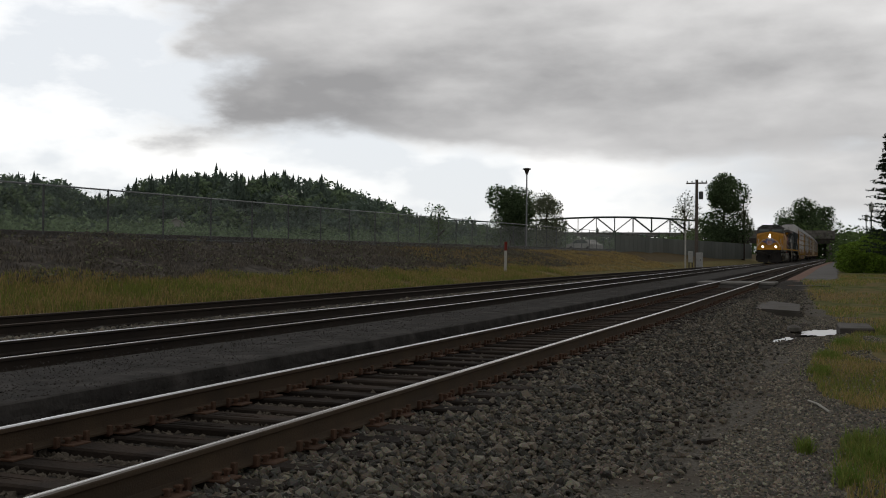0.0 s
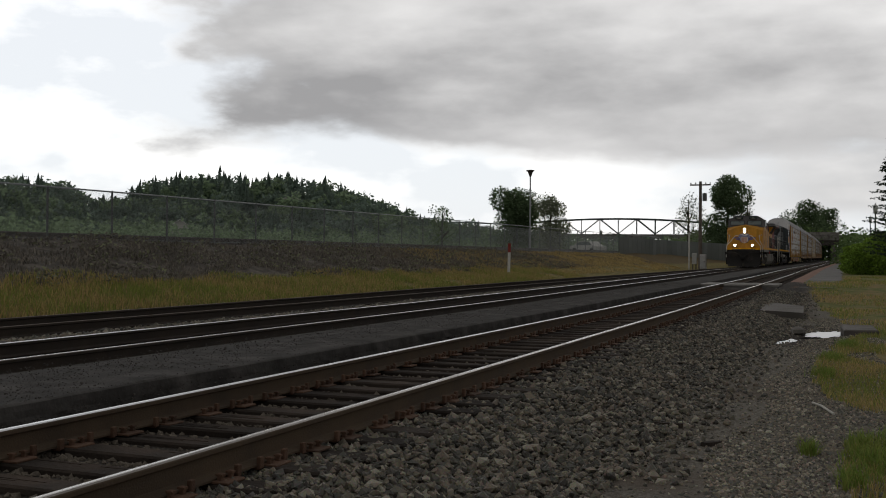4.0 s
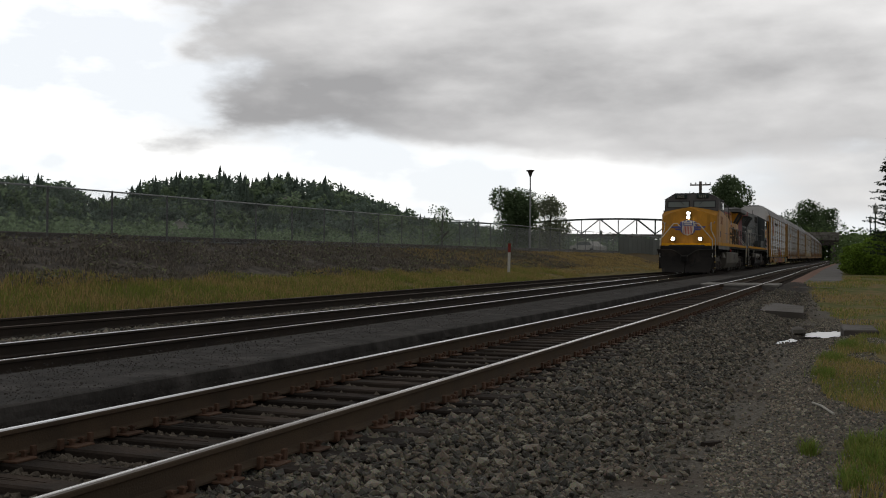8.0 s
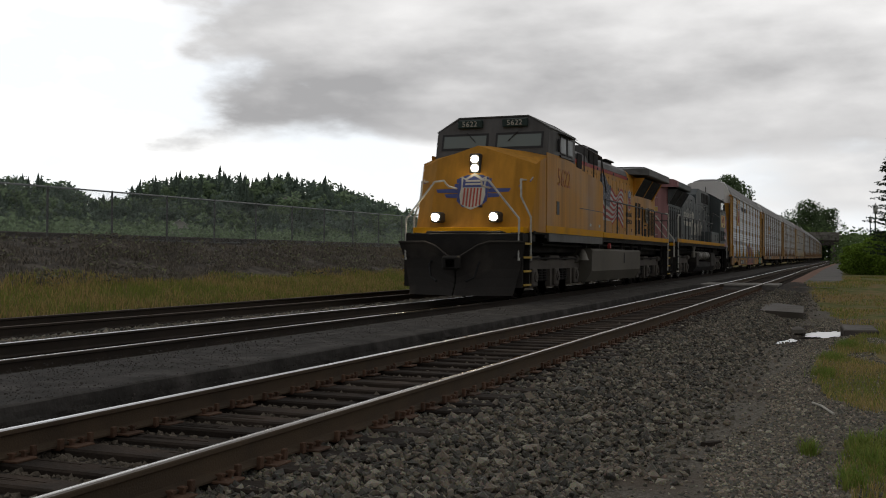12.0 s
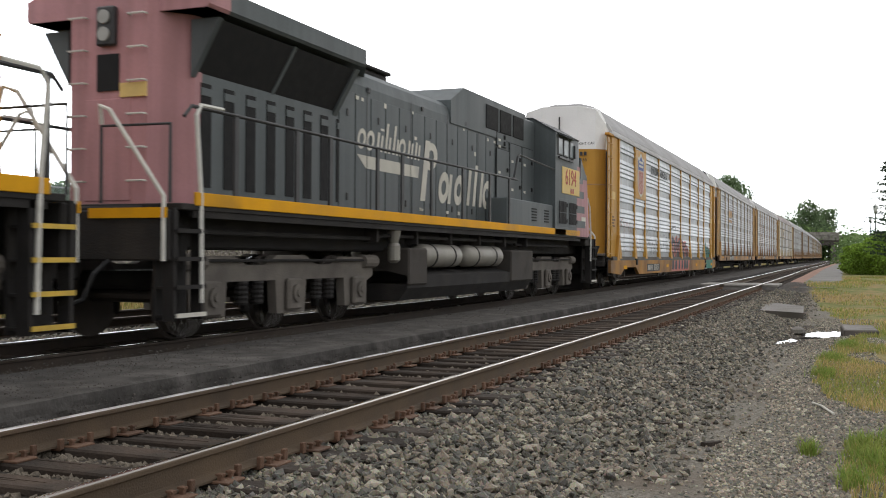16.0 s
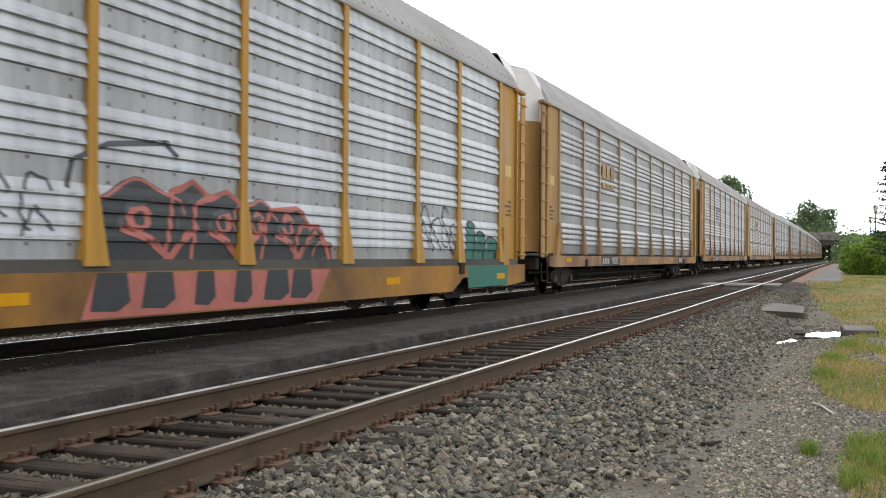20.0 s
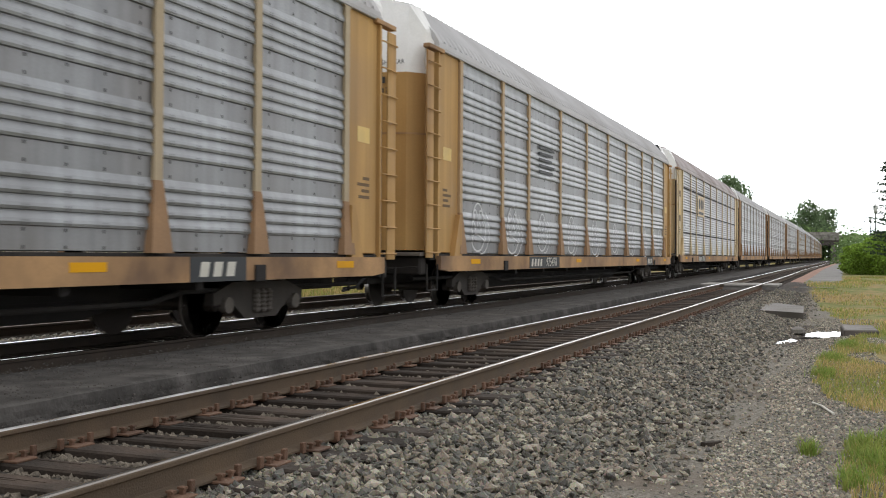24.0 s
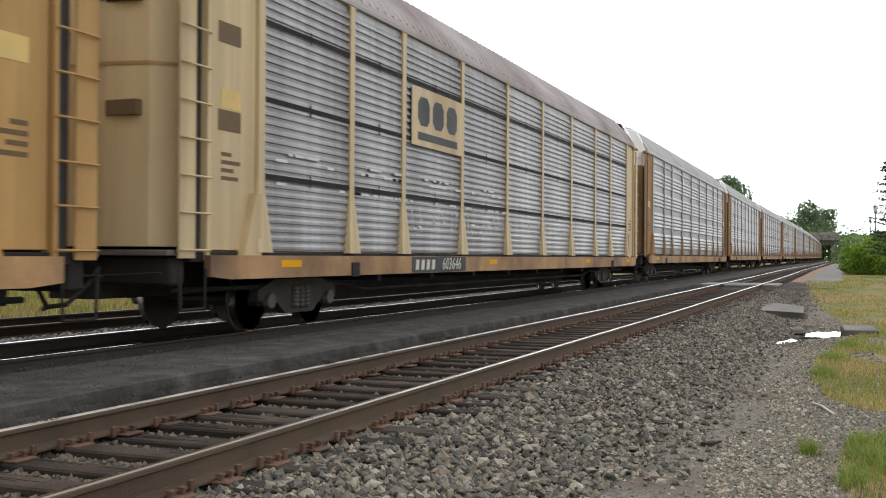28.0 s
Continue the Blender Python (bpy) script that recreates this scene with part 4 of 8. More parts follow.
def build_strip():
    g = Geo()
    rng = random.Random(9)
    ys = steps((-6, 4, 0.3), (4, 24, 0.07), (24, 45, 0.2), (45, 110, 2), (110, 190, 20))
    rows = []
    for y in ys:
        a = 0.04 * noise.noise(Vector((y * 0.6, 0, 0))) + 0.015 * noise.noise(Vector((y * 2.7, 5, 0)))
        b = 0.02 * noise.noise(Vector((y * 1.7, 3, 0)))
        j1, j2 = 0.02 * noise.noise(Vector((y * 3.1, 1, 0))), 0.025 * noise.noise(Vector((y * 4.7, 8, 0)))
        rows.append([(-7.62, y, -0.24), (-7.55 + a * 0.5, y, -0.07), (-7.0, y, -0.02 + b), (-6.5, y, -0.004 - b), (-6.0, y, 0.0 + b), (-5.66 + a, y, 0.0 + b * 0.5), (-5.63 + a + j1 * 0.5, y, -0.012), (-5.622 + a + j2 * 0.5, y, -0.055),
                     (-5.615 + a - j1, y, -0.11), (-5.60 + a + j1 + j2, y, -0.17), (-5.54 + a * 0.7, y, -0.265)])
    g.ribbon([[(bend(q[0], q[1]), q[1], q[2] + rise(q[1])) for q in row] for row in rows])
    tagged(part("walkway_strip", g, M["asphalt_strip"]), "raised dark asphalt walkway strip between the tracks", "walkway", kind="structure")


build_strip()


def build_crossing():
    t = thing("level_crossing", "worn concrete foot crossing over the near track", "crossing", kind="structure")
    for k, (x0, x1) in enumerate(((-6.0, -4.99), (-4.73, -3.53), (-3.28, -2.72))):
        part("panel", Geo().box(x0, x1, 41.6, 44.4, -0.04, 0.058, c=0.02), M["concrete"], t)
        part("ramp", Geo().prism([(40.8, -0.24), (44.7, -0.24), (44.5, -0.04), (41.5, -0.04)], x0, x1, "x"), M["asphalt_strip"], t)


build_crossing()


def build_platform():
    t = thing("platform", "low platform path with a brick-red edge strip", "platform", kind="structure")
    ys = steps((42.5, 190, 4), (190, 420, 12))
    def lift(y):
        return -0.12 + 0.10 * ease((y - 42) / 9) + rise(y)
    part("edge_strip", Geo().ribbon([[(bend(-2.62, y), y, lift(y) - 0.4), (bend(-2.60, y), y, lift(y)), (bend(-2.02, y), y, lift(y) + 0.006)] for y in ys] + [[(bend(-2.62, 420), 420.1, -0.4)] * 3]), M["brick_paving"], t)
    part("surface", Geo().ribbon([[(bend(-2.02, y), y, lift(y) + 0.004), (bend(-1.2, y), y, lift(y) + 0.006), (bend(-0.6 + 0.12 * math.sin(y * 0.7), y), y, lift(y) - 0.01), (bend(-0.4, y), y, lift(y) - 0.3)] for y in ys]), M["asphalt"], t)


build_platform()


mat_of("slab_stone", (0.135, 0.118, 0.105), 0.7, 0, 0.3, 2, 40, 0.4, (0.07, 0.07, 0.045), 0.5)


def slab(at, size, label, turn=0):
    t = tagged(part("concrete_slab", Geo().box(-size[0], size[0], -size[1], size[1], -0.06, size[2], c=0.025), M["slab_stone"],
                    at=Matrix.Translation(at) @ pose(0, 0, 0, 0, 0, turn)), label, "slab")
    return t


tagged(part("concrete_slab", Geo().prism([(-0.46, -1.8), (0.66, -2.75), (0.5, 1.15), (-0.74, 3.7)], -0.10, 0.15, "z"), M["slab_stone"], at=(-1.82, 29.9, -0.42)),
       "weathered flat concrete slab lying beside the track", "slab")
tagged(part("concrete_lump", Geo().lathe([(-0.1, 0.12), (0.0, 0.26), (0.07, 0.22), (0.11, 0.08)], 9, axis="z"), M["slab_stone"], at=Matrix.Translation((-1.10, 23.0, -0.47)) @ Matrix.Diagonal((0.62, 1.6, 1.0, 1))),
       "dark wet concrete lump at the puddle's edge", "rubble")
slab((0.10, 23.3, -0.47), (0.33, 0.85, 0.12), "mossy small concrete slab at the puddle's edge", 3)


def build_puddle():
    mat = bpy.data.materials.new("puddle_water")
    mat.use_nodes = True
    b = mat.node_tree.nodes["Principled BSDF"]
    b.inputs["Base Color"].default_value = (0.03, 0.028, 0.024, 1)
    b.inputs["Roughness"].default_value = 0.02
    b.inputs["IOR"].default_value = 1.33
    for k, (cx, cy, rx, ry, dp) in enumerate(POOLS):
        g = Geo()
        n = 96
        ring = []
        for i in range(n):
            a = 6.283 * i / n
            r = 0.86 + 0.55 * noise.noise(Vector((math.cos(a) * 1.8, math.sin(a) * 1.8, 4 + k))) + 0.34 * noise.noise(Vector((math.cos(a) * 6, math.sin(a) * 6, 9 + k)))
            y = cy + ry * r * math.sin(a)
            ring.append((cx + 0.2 * (y - cy) + rx * r * math.cos(a), y, -0.496))
        g.add([(cx, cy, -0.496)] + ring, [(0, i + 1, (i + 1) % n + 1) for i in range(n)])
        tagged(part("puddle", g, mat), "shallow rain puddle in the gravel", "puddle", kind="structure")


build_puddle()

# ---- the train: paints ----
mat_of("up_yellow", (0.63, 0.295, 0.034), 0.5, 0, 0.12, 0.8, 30, 0.05, (0.24, 0.125, 0.04), 0.28, True, spec=0.22)
mat_of("up_grey", (0.135, 0.135, 0.135), 0.55, 0, 0.2, 0.8, 30, 0.06, (0.06, 0.055, 0.05), 0.35, True)
mat_of("up_red", (0.42, 0.05, 0.045), 0.55, 0, 0.15, 2, 30, 0.05)
mat_of("stripe_yellow", (0.76, 0.37, 0.010), 0.6, 0, 0.12, 1.2, 40, 0.05, (0.3, 0.16, 0.03), 0.12, spec=0.12)
mat_of("sp_grey", (0.108, 0.125, 0.131), 0.55, 0, 0.22, 0.7, 30, 0.05, (0.14, 0.15, 0.152), 0.25, True, spec=0.3)
mat_of("sp_grey_dark", (0.030, 0.036, 0.040), 0.6, 0, 0.3, 1, 30, 0.05)
mat_of("sp_red", (0.50, 0.255, 0.27), 0.6, 0, 0.18, 0.8, 25, 0.05, (0.38, 0.19, 0.20), 0.4, True)
mat_of("sp_pink", (0.46, 0.23, 0.245), 0.6, 0, 0.15, 0.8, 25, 0.05, (0.28, 0.13, 0.14), 0.3, True)
# Panel paints copied darker: flat bands catch less sky than ribs, done as colour.
mat_of("band_silver", (0.48, 0.505, 0.53), 0.48, 0.6, 0.2, 0.8, 30, 0.05, (0.24, 0.23, 0.22), 0.4, True, rand=0.08)
mat_of("band_grey", (0.32, 0.33, 0.345), 0.48, 0.6, 0.22, 0.8, 30, 0.05, (0.18, 0.165, 0.155), 0.4, True, rand=0.1)
mat_of("faded_white", (0.62, 0.60, 0.53), 0.7, 0, 0.12, 2, 40, 0.05, (0.3, 0.3, 0.28), 0.2)
mat_of("flag_red", (0.45, 0.07, 0.06), 0.65, 0, 0.2, 1.5, 40, 0.05)
mat_of("flag_white", (0.60, 0.585, 0.55), 0.65, 0, 0.15, 1.5, 40, 0.05, (0.3, 0.28, 0.26), 0.25)
mat_of("flag_blue", (0.125, 0.14, 0.185), 0.65, 0, 0.2, 1.5, 40, 0.05)
mat_of("emblem_blue", (0.075, 0.10, 0.30), 0.6, 0, 0.15, 2, 40, 0.03)
# Near-black gear colour; the shade beneath the frames is darkened into it.
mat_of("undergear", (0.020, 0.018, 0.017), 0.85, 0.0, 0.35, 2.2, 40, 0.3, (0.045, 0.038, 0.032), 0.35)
mat_of("truck_grey", (0.150, 0.134, 0.116), 0.85, 0.0, 0.3, 2, 40, 0.25, (0.06, 0.05, 0.045), 0.4)
mat_of("tank_grey", (0.175, 0.16, 0.13), 0.7, 0, 0.15, 0.5, 30, 0.1, (0.085, 0.075, 0.065), 0.35)
mat_of("wheel_steel", (0.10, 0.085, 0.075), 0.6, 0.5, 0.25, 4, 60, 0.15)
mat_of("tread_steel", (0.5, 0.49, 0.48), 0.3, 1.0, 0.1, 4, 60, 0.03)
mat_of("black_rubber", (0.015, 0.015, 0.016), 0.7, 0, 0.2, 4, 60, 0.05)
mat_of("grille_black", (0.012, 0.012, 0.013), 0.85, 0, 0.3, 6, 90, 0.2)
mat_of("rail_white", (0.66, 0.65, 0.60), 0.5, 0, 0.12, 5, 60, 0.05, (0.2, 0.17, 0.13), 0.15)
mat_of("rail_black", (0.035, 0.035, 0.037), 0.5, 0, 0.2, 5, 60, 0.05)
mat_of("number_red", (0.45, 0.07, 0.05), 0.6, 0, 0.15, 4, 40, 0.03)
mat_of("patch_yellow", (0.74, 0.53, 0.19), 0.6, 0, 0.12, 2, 40, 0.05, (0.4, 0.28, 0.12), 0.2)
mat_of("board_green", (0.020, 0.045, 0.040), 0.5, 0, 0.1, 4, 40, 0.03)
mat_of("step_yellow", (0.60, 0.40, 0.06), 0.6, 0, 0.2, 4, 40, 0.1)
mat_of("air_tank", (0.30, 0.285, 0.25), 0.55, 0.3, 0.15, 2, 30, 0.05, (0.15, 0.14, 0.12), 0.4)
mat_of("lamp_glow", (1.0, 0.86, 0.62), 0.3, 0, 0, 1, 1, 0, emit=170.0)
mat_of("lens_glass", (0.35, 0.35, 0.33), 0.15, 0, 0.1, 6, 60, 0)
mat_of("car_silver", (0.56, 0.595, 0.625), 0.45, 0.6, 0.13, 0.7, 30, 0.05, (0.36, 0.37, 0.375), 0.4, True, rand=0.08)
mat_of("car_grey", (0.375, 0.39, 0.405), 0.46, 0.6, 0.22, 0.7, 30, 0.05, (0.21, 0.21, 0.21), 0.5, True, rand=0.10)
mat_of("car_mauve", (0.42, 0.425, 0.44), 0.46, 0.6, 0.2, 0.8, 30, 0.05, (0.15, 0.13, 0.12), 0.5, True, rand=0.10)
mat_of("car_yellow", (0.56, 0.30, 0.052), 0.5, 0, 0.14, 0.6, 30, 0.05, (0.28, 0.13, 0.03), 0.4, True, spec=0.22)
mat_of("car_orange", (0.55, 0.335, 0.125), 0.6, 0, 0.15, 0.6, 30, 0.05, (0.24, 0.12, 0.05), 0.45, True, spec=0.22)
mat_of("post_tan", (0.47, 0.325, 0.18), 0.6, 0, 0.15, 1, 30, 0.05, (0.24, 0.12, 0.06), 0.4, True)
mat_of("car_cream", (0.64, 0.50, 0.29), 0.55, 0, 0.12, 0.6, 30, 0.05, (0.34, 0.22, 0.09), 0.35, True)
mat_of("sill_yellow", (0.50, 0.24, 0.035), 0.65, 0, 0.2, 1.1, 30, 0.1, (0.10, 0.055, 0.03), 0.75)
mat_of("sill_rust", (0.46, 0.275, 0.13), 0.75, 0, 0.25, 1.5, 30, 0.1, (0.12, 0.07, 0.045), 0.6)
mat_of("roof_white", (0.80, 0.80, 0.79), 0.6, 0.1, 0.1, 0.7, 30, 0.05, (0.32, 0.30, 0.29), 0.35)
mat_of("roof_grey", (0.46, 0.455, 0.46), 0.6, 0.15, 0.12, 0.7, 30, 0.05, (0.30, 0.28, 0.27), 0.35)
mat_of("post_grey", (0.42, 0.375, 0.315), 0.6, 0.1, 0.15, 1, 30, 0.05, (0.26, 0.17, 0.10), 0.35, True)
mat_of("roof_rust", (0.45, 0.41, 0.41), 0.7, 0.1, 0.15, 0.7, 30, 0.05, (0.2, 0.15, 0.13), 0.5)
mat_of("sign_dark", (0.036, 0.040, 0.044), 0.6, 0, 0.2, 3, 40, 0.05)
mat_of("graffiti_red", (0.52, 0.17, 0.14), 0.6, 0, 0.2, 3, 40, 0.02)
mat_of("graffiti_black", (0.048, 0.054, 0.060), 0.6, 0, 0.25, 3, 40, 0.02)
mat_of("graffiti_slate", (0.085, 0.10, 0.11), 0.6, 0, 0.2, 3, 40, 0.02)
mat_of("graffiti_green", (0.03, 0.20, 0.145), 0.6, 0, 0.2, 3, 40, 0.02)
mat_of("graffiti_daylight_white", (0.66, 0.67, 0.68), 0.6, 0, 0.1, 3, 40, 0.02)
mat_of("post_foot", (0.34, 0.205, 0.11), 0.8, 0, 0.25, 1.5, 30, 0.1, (0.12, 0.07, 0.045), 0.4)
mat_of("plough_grey", (0.040, 0.036, 0.033), 0.85, 0, 0.35, 1.6, 30, 0.1, (0.12, 0.10, 0.085), 0.3)
mat_of("end_brown", (0.36, 0.21, 0.10), 0.7, 0, 0.2, 0.8, 30, 0.05, (0.16, 0.09, 0.05), 0.4, True, spec=0.2)
mat_of("graffiti_faint", (0.42, 0.25, 0.20), 0.6, 0, 0.3, 3, 40, 0.02)
mat_of("number_faded", (0.46, 0.17, 0.05), 0.6, 0, 0.2, 3, 40, 0.03)
mat_of("post_mid", (0.45, 0.36, 0.235), 0.6, 0, 0.15, 1, 30, 0.05, (0.24, 0.13, 0.07), 0.35, True)
mat_of("rivet_grey", (0.16, 0.16, 0.165), 0.7, 0.1, 0.2, 4, 40, 0.02)
mat_of("car_truck", (0.062, 0.054, 0.047), 0.85, 0.0, 0.3, 3, 40, 0.2, (0.03, 0.026, 0.022), 0.35)
mat_of("base_strip", (0.10, 0.095, 0.085), 0.8, 0.1, 0.3, 1.5, 40, 0.1, (0.05, 0.04, 0.03), 0.5)
mat_of("seam_brown", (0.13, 0.065, 0.02), 0.8, 0, 0.2, 3, 40, 0.05)
mat_of("label_brown", (0.16, 0.10, 0.05), 0.7, 0, 0.2, 4, 40, 0.02)

mat_of("pale_glass", (0.30, 0.34, 0.36), 0.1, 0, 0.1, 2, 20, 0, spec=0.7)

TRAIN = []          # (vehicle, place of its middle along the line at the reference time)
WHEELS = []         # (wheelset, its pose in its truck, radius)


def wheelset_mesh(r, gauge=0.72):
    g = Geo()
    g.cyl((-gauge - 0.25, 0, 0), (gauge + 0.25, 0, 0), 0.09, 10)
    for s in (-1, 1):
        x = s * gauge
        g.lathe([(x - s * 0.035, 0.16), (x - s * 0.035, r + 0.028), (x - s * 0.008, r + 0.028), (x, r + 0.002)], 28, m=0)
        g.lathe([(x, r + 0.002), (x + s * 0.10, r - 0.006)], 28, m=1)
        g.lathe([(x + s * 0.10, r - 0.006), (x + s * 0.10, r - 0.06), (x + s * 0.045, r - 0.09), (x + s * 0.06, 0.15), (x + s * 0.10, 0.13), (x + s * 0.10, 0.02)], 28, m=0)
        for k in range(4):
            a = k * 1.571
            g.cyl((x + s * 0.05, 0.27 * r / 0.5 * math.cos(a), 0.27 * r / 0.5 * math.sin(a)), (x + s * 0.075, 0.27 * r / 0.5 * math.cos(a), 0.27 * r / 0.5 * math.sin(a)), 0.045, 8)
    return g.mesh("wheelset", [M["wheel_steel"], M["tread_steel"]], False)


LOCO_WHEEL, CAR_WHEEL = wheelset_mesh(0.53), wheelset_mesh(0.42)


def loco_truck(parent, yc):
    t = part("truck", Geo().box(-0.7, 0.7, -2.35, 2.35, 0.62, 0.86, c=0.05), M["undergear"], parent, "heavy grey six-wheel locomotive truck", at=(0, yc, 0))
    for s in (-1, 1):
        g = Geo()
        out = [(-2.75, 0.92), (-2.35, 1.05), (-1.5, 1.06), (-1.2, 0.94), (-0.75, 0.94), (-0.4, 1.08), (0.4, 1.08), (0.75, 0.94), (1.2, 0.94), (1.5, 1.06), (2.35, 1.05), (2.75, 0.92),
               (2.75, 0.74), (2.52, 0.66), (2.5, 0.27), (1.72, 0.27), (1.68, 0.72), (0.45, 0.72), (0.40, 0.24), (-0.40, 0.24), (-0.45, 0.72), (-1.68, 0.72), (-1.72, 0.27), (-2.5, 0.27), (-2.52, 0.66), (-2.75, 0.74)]
        g.prism([(p[0], p[1]) for p in out], s * 1.02, s * 1.16, "x")
        part("side_frame", g, M["truck_grey"], t)
        for y in (-2.1, 0, 2.1):
            b = Geo().box(s * 1.16 if s > 0 else -1.25, s * 1.25 if s > 0 else -1.16, y - 0.2, y + 0.2, 0.28, 0.74, c=0.03)
            b.cyl((s * 1.24, y, 0.53), (s * 1.29, y, 0.53), 0.13, 14).cyl((s * 1.29, y, 0.53), (s * 1.31, y, 0.53), 0.06, 10)
            part("journal_box", b, M["truck_grey"], t)
        for y in (-1.25, -0.85, 0.85, 1.25):
            b = Geo()
            for k in range(5):
                b.lathe([(0.40 + k * 0.065, 0.085), (0.43 + k * 0.065, 0.10), (0.46 + k * 0.065, 0.085)], 10, (s * 1.1, y, 0), "z")
            part("spring", b, M["undergear"], t)
        for y in (-2.55, 2.5):
            part("brake_cylinder", Geo().cyl((s * 1.14, y - 0.28, 0.98), (s * 1.14, y + 0.2, 0.98), 0.115, 12), M["truck_grey"], t)
        part("brake_rod", Geo().tube([(s * 1.2, -2.3, 1.0), (s * 1.2, 2.3, 1.0)], 0.022, 6), M["undergear"], t)
        for y in (-2.6, -1.55, 0.52, 1.6):
            part("brake_shoe", Geo().box(s * 0.70 - 0.06, s * 0.70 + 0.06, y - 0.05, y + 0.05, 0.25, 0.7, c=0.02), M["undergear"], t)
    for y in (-2.1, 0, 2.1):
        w = part("wheelset", LOCO_WHEEL, None, t, at=(0, y, 0.53))
        WHEELS.append((w, (0, y, 0.53), 0.53))
    return t


def ynose(x, z):
    """How far forward the nose's front stands: a broad flat face with cut corners."""
    return -10.05 + 0.31 * (z - 1.65) + 0.24 * max(0.0, (abs(x) - 1.05) / 0.45)


def stripes_shield(parent, y, z, w, h, at_x, label, facing="side", s=1):
    """A plain shield: blue head over red and white stripes."""
    g1, g2, g3 = Geo(), Geo(), Geo()
    out = [(-0.5, 0.42), (-0.32, 0.36), (-0.16, 0.44), (0, 0.5), (0.16, 0.44), (0.32, 0.36), (0.5, 0.42), (0.46, 0.15), (0.5, -0.1), (0.42, -0.34), (0.2, -0.44), (0, -0.5), (-0.2, -0.44), (-0.42, -0.34), (-0.5, -0.1), (-0.46, 0.15)]
    if facing == "side":
        def put(g, pts, d):
            g.prism([(y + p[0] * w, z + p[1] * h) for p in pts], at_x, at_x + s * d, "x")
    else:
        def put(g, pts, d):
            vs = [(p[0] * w, ynose(0, z + p[1] * h) - 0.022 - d, z + p[1] * h) for p in pts]
            g.add(vs + [(v[0], v[1] + 0.02, v[2]) for v in vs], [tuple(range(len(vs)))] + [(i, (i + 1) % len(vs), (i + 1) % len(vs) + len(vs), i + len(vs)) for i in range(len(vs))])
    put(g1, [(p[0] * 1.1, p[1] * 1.08) for p in out], 0.004)
    head = [(-0.46, 0.38), (-0.32, 0.33), (-0.16, 0.40), (0, 0.46), (0.16, 0.40), (0.32, 0.33), (0.46, 0.38), (0.44, 0.12), (-0.44, 0.12)]
    put(g2, head, 0.008)
    for k in range(6):
        c = -0.35 + 0.14 * k
        b = -0.46 + 0.5 * abs(c) ** 2
        put(g3, [(c - 0.035, 0.10), (c + 0.035, 0.10), (c + 0.035, b), (c - 0.035, b)], 0.008)
    e = part("emblem", g1, M["faded_white"], parent, label)
    part("emblem_head", g2, M["emblem_blue"], e)
    g4 = Geo()
    for q in (0.19, 0.285):
        put(g4, [(-0.34, q), (0.34, q), (0.34, q + 0.055), (-0.34, q + 0.055)], 0.012)
    part("emblem_bars", g4, M["faded_white"], e)
    part("emblem_stripes", g3, M["number_red"], e)
    return e


